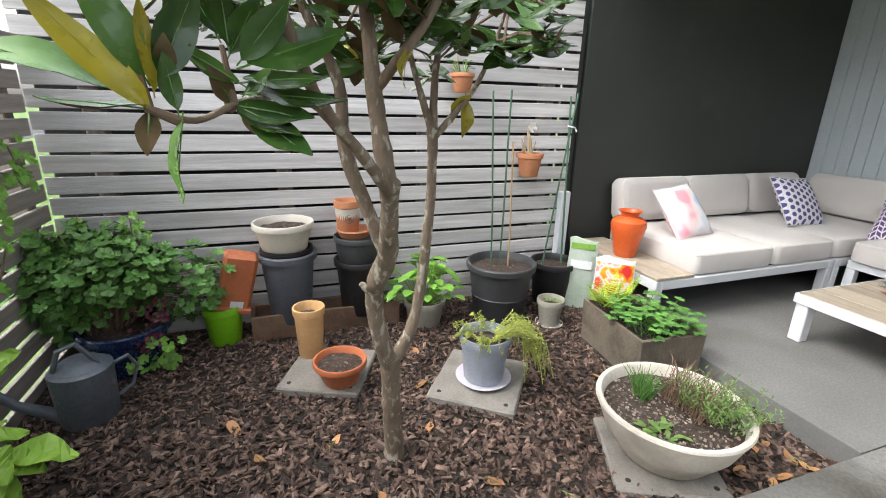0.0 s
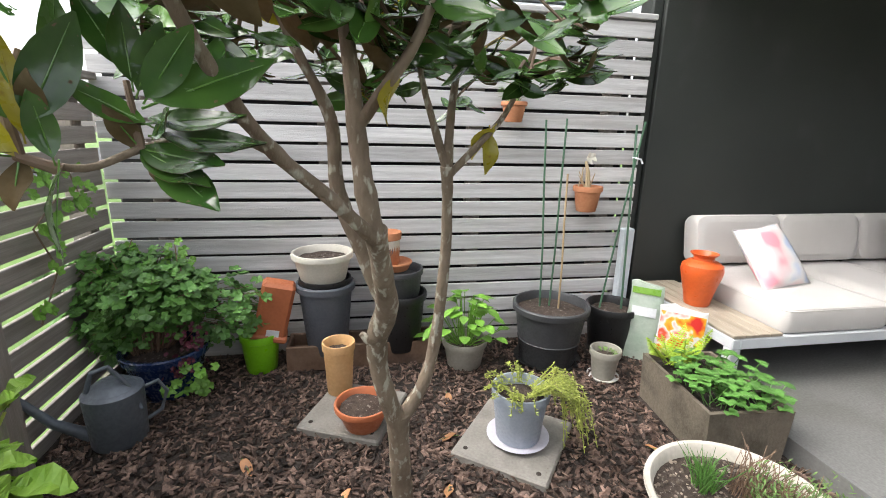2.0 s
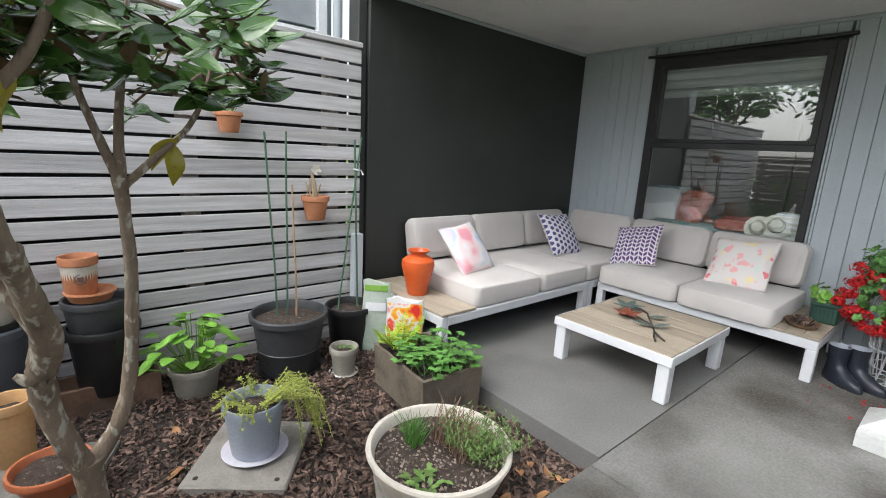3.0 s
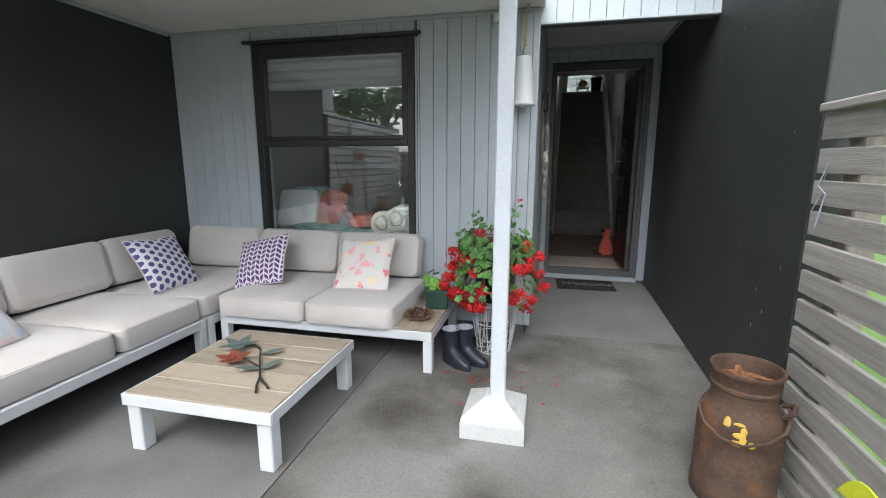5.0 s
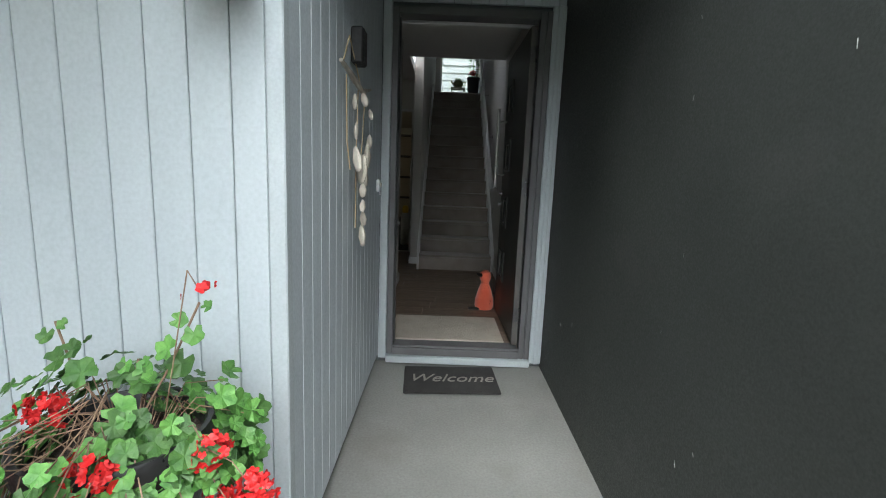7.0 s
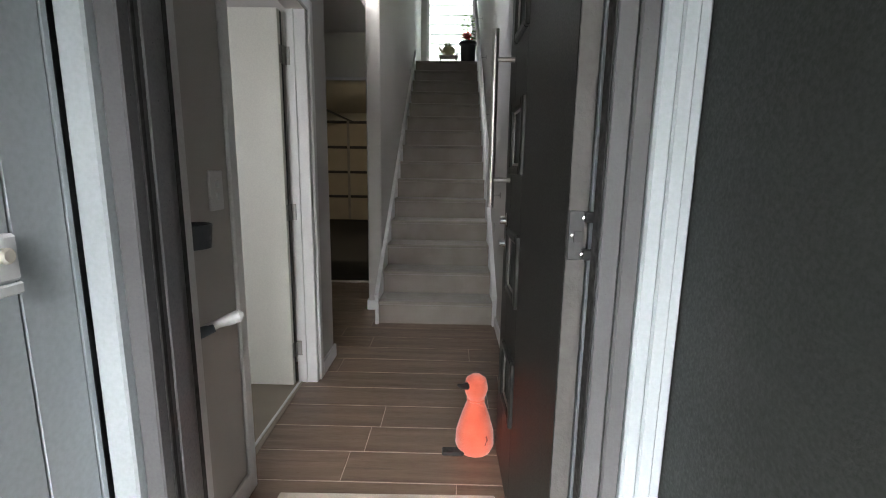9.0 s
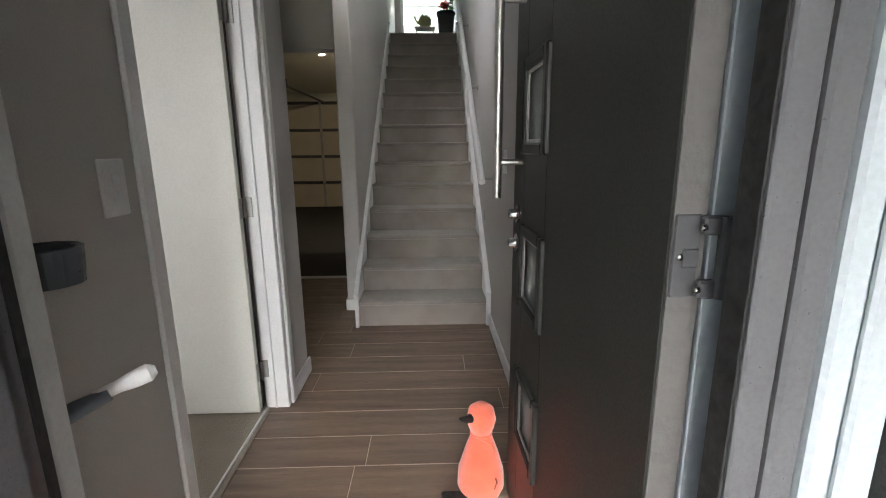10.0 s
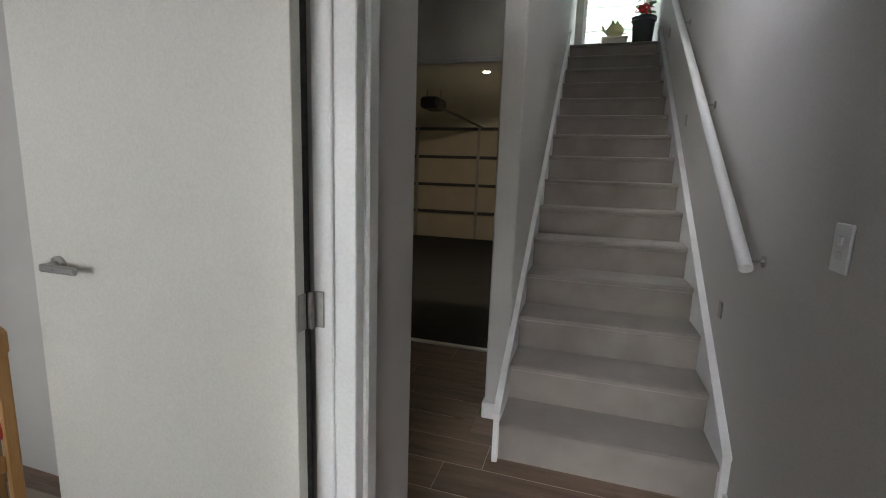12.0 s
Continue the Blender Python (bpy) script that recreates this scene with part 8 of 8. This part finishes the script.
gl_.data.energy, gl_.data.color, gl_.data.spot_size, gl_.data.shadow_soft_size = 2.6, (1, 0.80, 0.55), radians(110), 0.03
gl_.matrix_basis = look((-0.216, 12.66, 2.455), (-0.3, 14.5, 0))
yb = thing("storage_jug", "pale jug with a yellow top against the garage wall", "jug", (0.27, 11.6, -0.02))
part("body", Shape().lathe([(0, 0), (0.07, 0), (0.075, 0.5), (0.05, 0.56), (0, 0.57)], 18), CREAM, yb, "", True)
part("cap", Shape().lathe([(0.052, 0.56), (0.055, 0.64), (0.03, 0.68), (0, 0.68)], 18), surf("yellow_cap", (0.65, 0.42, 0.03), (0.72, 0.5, 0.05), 0.4), yb, "yellow cap", True)

HALL += [o.name for o in bpy.data.objects if o.name not in BEFORE_HALL]

# ---- bedroom ----
bedt = thing("bed", "bed under the window with teal and coral covers", "bed", (0, 0, 0))
TEAL = surf("teal_bedcover", (0.12, 0.32, 0.32), (0.55, 0.62, 0.60), 0.95, scale=14, fine=80, bump=0.3)
CORALC = surf("coral_throw", (0.55, 0.16, 0.12), (0.66, 0.30, 0.25), 0.95, scale=14, fine=80, bump=0.3)
part("base", Shape().box(-2.3, -0.55, 5.45, 7.0, 0.02, 0.30, 0.02), GREYPOT, bedt)
part("mattress", Shape().box(-2.3, -0.55, 5.45, 7.0, 0.30, 0.52, 0.06), WHITE, bedt)
s = pad(1.5, 1.3, 0.06, 0.03, 0.02, 9)
part("cover", s, TEAL, bedt, "teal patterned cover", True, pose(-1.25, 6.2, 0.52))
for i, (x, y, mt_, lab, rz, sz) in enumerate(((-2.02, 5.66, WHITE, "white pillow on the bed", 12, 0.42), (-1.80, 5.72, CORALC, "coral cushion with a pompom edge", -35, 0.42), (-1.98, 5.95, TEAL, "teal cushion on the bed", 25, 0.44))):
    pw = thing("pillow", lab, "pillow", (x, y, 0.56), rz, "", "", -28)
    ps = pad(sz, sz, 0.12, 0.05, 0.02, i + 30, 0.06)
    ps.v = [(a, c, b + sz / 2) for a, b, c in ps.v]
    part("case", ps, mt_, pw, "", True)
    if i == 1:
        for q in range(14):
            part("pompom", Shape().lathe([(0, -0.008), (0.008, 0), (0, 0.008)], 7, (sz / 2 + 0.005, 0.06, 0.02 + q * sz / 14)), TEAL, pw)
thr = thing("throw_blanket", "crumpled coral throw on the bed", "blanket", (-1.05, 5.75, 0.585), 15)
part("cloth", pad(0.7, 0.42, 0.08, 0.05, 0.04, 17, 0.09), CORALC, thr, "", True)
bs = thing("wicker_basket", "white wicker basket beside the window", "basket", (-0.66, 5.28, 0.0))
part("body", Shape().box(-0.12, 0.12, -0.11, 0.11, 0.0, 0.83, 0.02), WHITE, bs)
for i in range(10):
    part("weave_band", Shape().box(-0.125, 0.125, -0.115, 0.115, 0.38 + 0.045 * i, 0.40 + 0.045 * i, 0.006), CREAM, bs)
for x, z, tilt in ((-0.87, 0.685, 74), (-0.74, 0.72, 66)):
    ht = thing("sun_hat", "cream sun hat with a dark ribbon by the window", "hat", (x, 5.17, z), 0, "sun hats", "", tilt, 20)
    part("hat", Shape().lathe([(0.105, 0.0), (0.107, 0.004), (0.062, 0.010), (0.058, 0.05), (0.04, 0.072), (0, 0.076)], 28), CREAM, ht, "", True)
    part("ribbon", Shape().lathe([(0.0635, 0.012), (0.0645, 0.026), (0.061, 0.028)], 28), GREYPOT, ht, "spotted grey ribbon", True)
hs = thing("hat_shelf", "low white sill shelf under the window", "shelf", (-0.8, 5.17, 0))
part("board", Shape().box(-0.5, 0.10, -0.07, 0.07, 0.56, 0.585, 0.004), INWHITE, hs)
for sx in (-0.45, 0.05):
    part("bracket", Shape().box(sx - 0.02, sx + 0.02, -0.07, 0.05, 0.02, 0.56, 0.003), INWHITE, hs)
ch = thing("wooden_chair", "small honey-coloured wooden chair with a red seat", "chair", (-0.79, 8.17, 0.005), -20)
HONEY = surf("honey_pine", (0.42, 0.22, 0.07), (0.52, 0.29, 0.11), 0.45, scale=3, fine=24, stretch=(9, 9, 0.8), bump=0.1)
part("seat", Shape().box(-0.15, 0.15, -0.15, 0.15, 0.55, 0.60, 0.012), surf("red_seat_vinyl", (0.42, 0.03, 0.02), (0.5, 0.05, 0.03), 0.5), ch, "red padded seat")
for sx in (-1, 1):
    part("front_leg", Shape().box(sx * 0.14 - 0.016, sx * 0.14 + 0.016, -0.155, -0.125, 0, 0.55, 0.005), HONEY, ch)
    part("back_leg", Shape().box(sx * 0.14 - 0.016, sx * 0.14 + 0.016, 0.125, 0.157, 0, 0.88, 0.005), HONEY, ch)
    part("side_rail", Shape().box(sx * 0.14 - 0.01, sx * 0.14 + 0.01, -0.125, 0.125, 0.45, 0.50, 0.004), HONEY, ch)
part("top_rail", Shape().box(-0.17, 0.17, 0.12, 0.16, 0.80, 0.88, 0.012), HONEY, ch)
part("mid_rail", Shape().box(-0.125, 0.125, 0.13, 0.15, 0.68, 0.72, 0.005), HONEY, ch)

# ---- beyond the fences ----
nh = thing("neighbour_house", "neighbouring wall, shade in its colour, with a grey window above the fence", "house", (0, 0, 0))
# near-black backing: the shade behind the fence slats is put into its colour
part("wall", Shape().box(-3.3, -2.80, -0.99, 2.22, -0.4, 1.90, 0.01), surf("near_black_shade_backing", (0.012, 0.012, 0.013), (0.02, 0.02, 0.021), 0.85), nh, "lower wall coloured near black for shade behind the slats")
part("upper_wall", Shape().box(-3.3, -3.05, 1.2, 2.22, 1.90, 3.6, 0.01), CLAD, nh)
wf = part("window", Shape().box(-3.05, -2.98, 1.25, 2.06, 2.02, 3.5, 0.004), surf("grey_window_blind", (0.30, 0.32, 0.33), (0.36, 0.38, 0.39), 0.35), nh, "grey reflecting window")
part("frame", Shape().box(-3.0, -2.94, 2.06, 2.13, 1.92, 3.5, 0.004).box(-3.0, -2.94, 1.2, 2.06, 1.93, 1.99, 0.004), WHITE, wf)
part("drain_pipe", Shape().tube([(-2.90, 2.19, 1.88), (-2.90, 2.19, 3.6)], 0.035, 12), TRIM, nh, "pale drain pipe", True)
road = structure("road", Shape().box(-60, 60, -14.5, -8.0, -0.31, -0.292, 0), ASPHALT, "grey asphalt road", "road")


def far_tree(at, h, r, seed, count=900):
    th = thing("street_tree", "leafy green tree beyond the fence", "tree", at, 0, "trees beyond the fences")
    rng = random.Random(seed)
    part("trunk", Shape().tube([(0, 0, -0.3), (0.1, 0.05, h * 0.3), (0, 0, h * 0.62), (0.1, 0, h * 0.85)], [0.16, 0.13, 0.09, 0.03], 9), BARK, th, "", True)
    for i in range(5):
        a = rng.uniform(0, 6.28)
        part("limb", Shape().tube([(0, 0, h * 0.4), (r * 0.4 * math.cos(a), r * 0.4 * math.sin(a), h * 0.58), (r * 0.8 * math.cos(a), r * 0.8 * math.sin(a), h * 0.72)], [0.07, 0.05, 0.02], 7), BARK, th, "", True)
    s = Shape()
    lumps = [(rng.gauss(0, 0.45), rng.gauss(0, 0.45), rng.gauss(0, 0.4), rng.uniform(0.25, 0.5)) for _ in range(16)]
    for i in range(count):
        lx, ly, lz, lr = rng.choice(lumps)
        v = Vector((rng.gauss(0, 1), rng.gauss(0, 1), rng.gauss(0, 1))).normalized() * lr * rng.uniform(0.4, 1)
        lobed(s, (r * (lx + v.x), r * (ly + v.y), h * 0.68 + h * 0.3 * (lz + v.z)), (v.x, v.y, v.z + 0.5), rng.uniform(0.10, 0.22), rng)
    tagged(part("crown", s, IVY, th), kind="stuff")


far_tree((-7.5, -13, -0.3), 6.5, 2.6, 1)
far_tree((-13, -9, -0.3), 7.5, 3.0, 2)
far_tree((-3.5, -16, -0.3), 7.0, 2.8, 3)
far_tree((-12, -1.5, -0.3), 8.5, 2.6, 4, 1300)
far_tree((-14.5, 1.8, -0.3), 8.5, 2.8, 5, 1300)
far_tree((2.0, -17, -0.3), 7.5, 3.0, 6)
far_tree((-10.5, -17, -0.3), 8.0, 3.0, 7)


def parked_car(at, rz, paint, label):
    th = thing("parked_car", label, "car", at, rz, "cars on the street")
    low = [(-2.15, 0.28), (2.15, 0.28), (2.18, 0.62), (1.95, 0.80), (1.0, 0.92), (-1.75, 0.95), (-2.15, 0.85), (-2.2, 0.5)]
    part("body", Shape().prism(low, -0.85, 0.85, "y"), paint, th)
    top = [(0.95, 0.91), (0.25, 1.40), (-1.1, 1.43), (-1.75, 0.94)]
    part("cabin", Shape().prism(top, -0.72, 0.72, "y"), BLACK, th, "dark glazed cabin")
    part("roof", Shape().prism([(0.27, 1.40), (-1.1, 1.425), (-1.1, 1.46), (0.2, 1.44)], -0.70, 0.70, "y"), paint, th)
    for x in (-1.35, 1.35):
        for y in (-0.80, 0.80):
            w = part("wheel", Shape().lathe([(0.16, -0.1), (0.30, -0.1), (0.33, -0.07), (0.33, 0.07), (0.30, 0.1), (0.16, 0.1)], 24, m=pose(x, y, 0.33, 90, 0, 0)), BLACK, th, "", True)
            part("rim", Shape().lathe([(0, -0.09), (0.18, -0.09), (0.19, 0.0), (0.18, 0.09), (0, 0.09)], 18, m=pose(x, y, 0.33, 90, 0, 0)), CHROME, w, "", True)


parked_car((-5.6, -5.6, -0.30), 8, surf("silver_car_paint", (0.50, 0.51, 0.53), (0.54, 0.55, 0.57), 0.25, 0.3, bump=0, coat=0.6), "silver parked car beyond the slat fence")
parked_car((-2.6, -7.6, -0.30), 4, surf("dark_blue_car_paint", (0.012, 0.018, 0.03), (0.018, 0.025, 0.04), 0.2, 0.2, bump=0, coat=0.6), "dark parked car beyond the slat fence")

# ---- laminate boards of the hall floor ----
plank_me = {}
rng = random.Random(17)
row, y = 0, 6.805
cuts_y = [6.805] + [8.319 + 0.2 * i for i in range(-7, 13)]
for y0, y1 in zip(cuts_y, cuts_y[1:]):
    lo, hi = (0.354, 1.600) if y1 < 8.63 else (-1.49, 1.600 if y1 < 9.60 else 0.468)
    if y0 > 10.72 or y1 - y0 < 0.03:
        continue
    x = lo - rng.uniform(0, 1.0)
    while x < hi:
        a, b = max(lo, x), min(hi, x + 1.2)
        x += 1.2
        if b - a < 0.03:
            continue
        key = (round(b - a, 2), round(y1 - y0, 3))
        if key not in plank_me:
            plank_me[key] = mesh_of("plank", Shape().box(0.0015, b - a - 0.0015, 0.003, y1 - y0 - 0.003, -0.010, 0.0, 0.0015), PLANK)
        piece("plank", plank_me[key], fl, pose(a, y0, 0))

# ---- the hall and the entry, turned slightly against the patio to fit the camera's view ----
TURN = Matrix.Translation((1.1, 9.5, 0)) @ Matrix.Rotation(radians(-1.27), 4, "Z") @ Matrix.Translation((-1.1, -9.5, 0))
for name in HALL:
    ob = bpy.data.objects[name]
    if ob.parent is None and name not in ("front_door", "plush_door_stop"):
        ob.matrix_basis = TURN @ ob.matrix_basis
ENTRY = Matrix.Translation((1.0, 5.3, 0)) @ Matrix.Rotation(radians(-1.25), 4, "Z") @ Matrix.Translation((-1.0, -5.3, 0))
for name in ("wall_recess", "wall_east", "wall_scuffs", "ceiling_entry", "trim_recess", "shell_mobile", "wall_box", "doorbell"):
    bpy.data.objects[name].matrix_basis = ENTRY @ bpy.data.objects[name].matrix_basis
for name in ("wall_entry", "trim_door", "door_1_frame", "door_1_seal"):
    bpy.data.objects[name].matrix_basis = ENTRY @ Matrix.Translation((0, 0.085, 0)) @ bpy.data.objects[name].matrix_basis
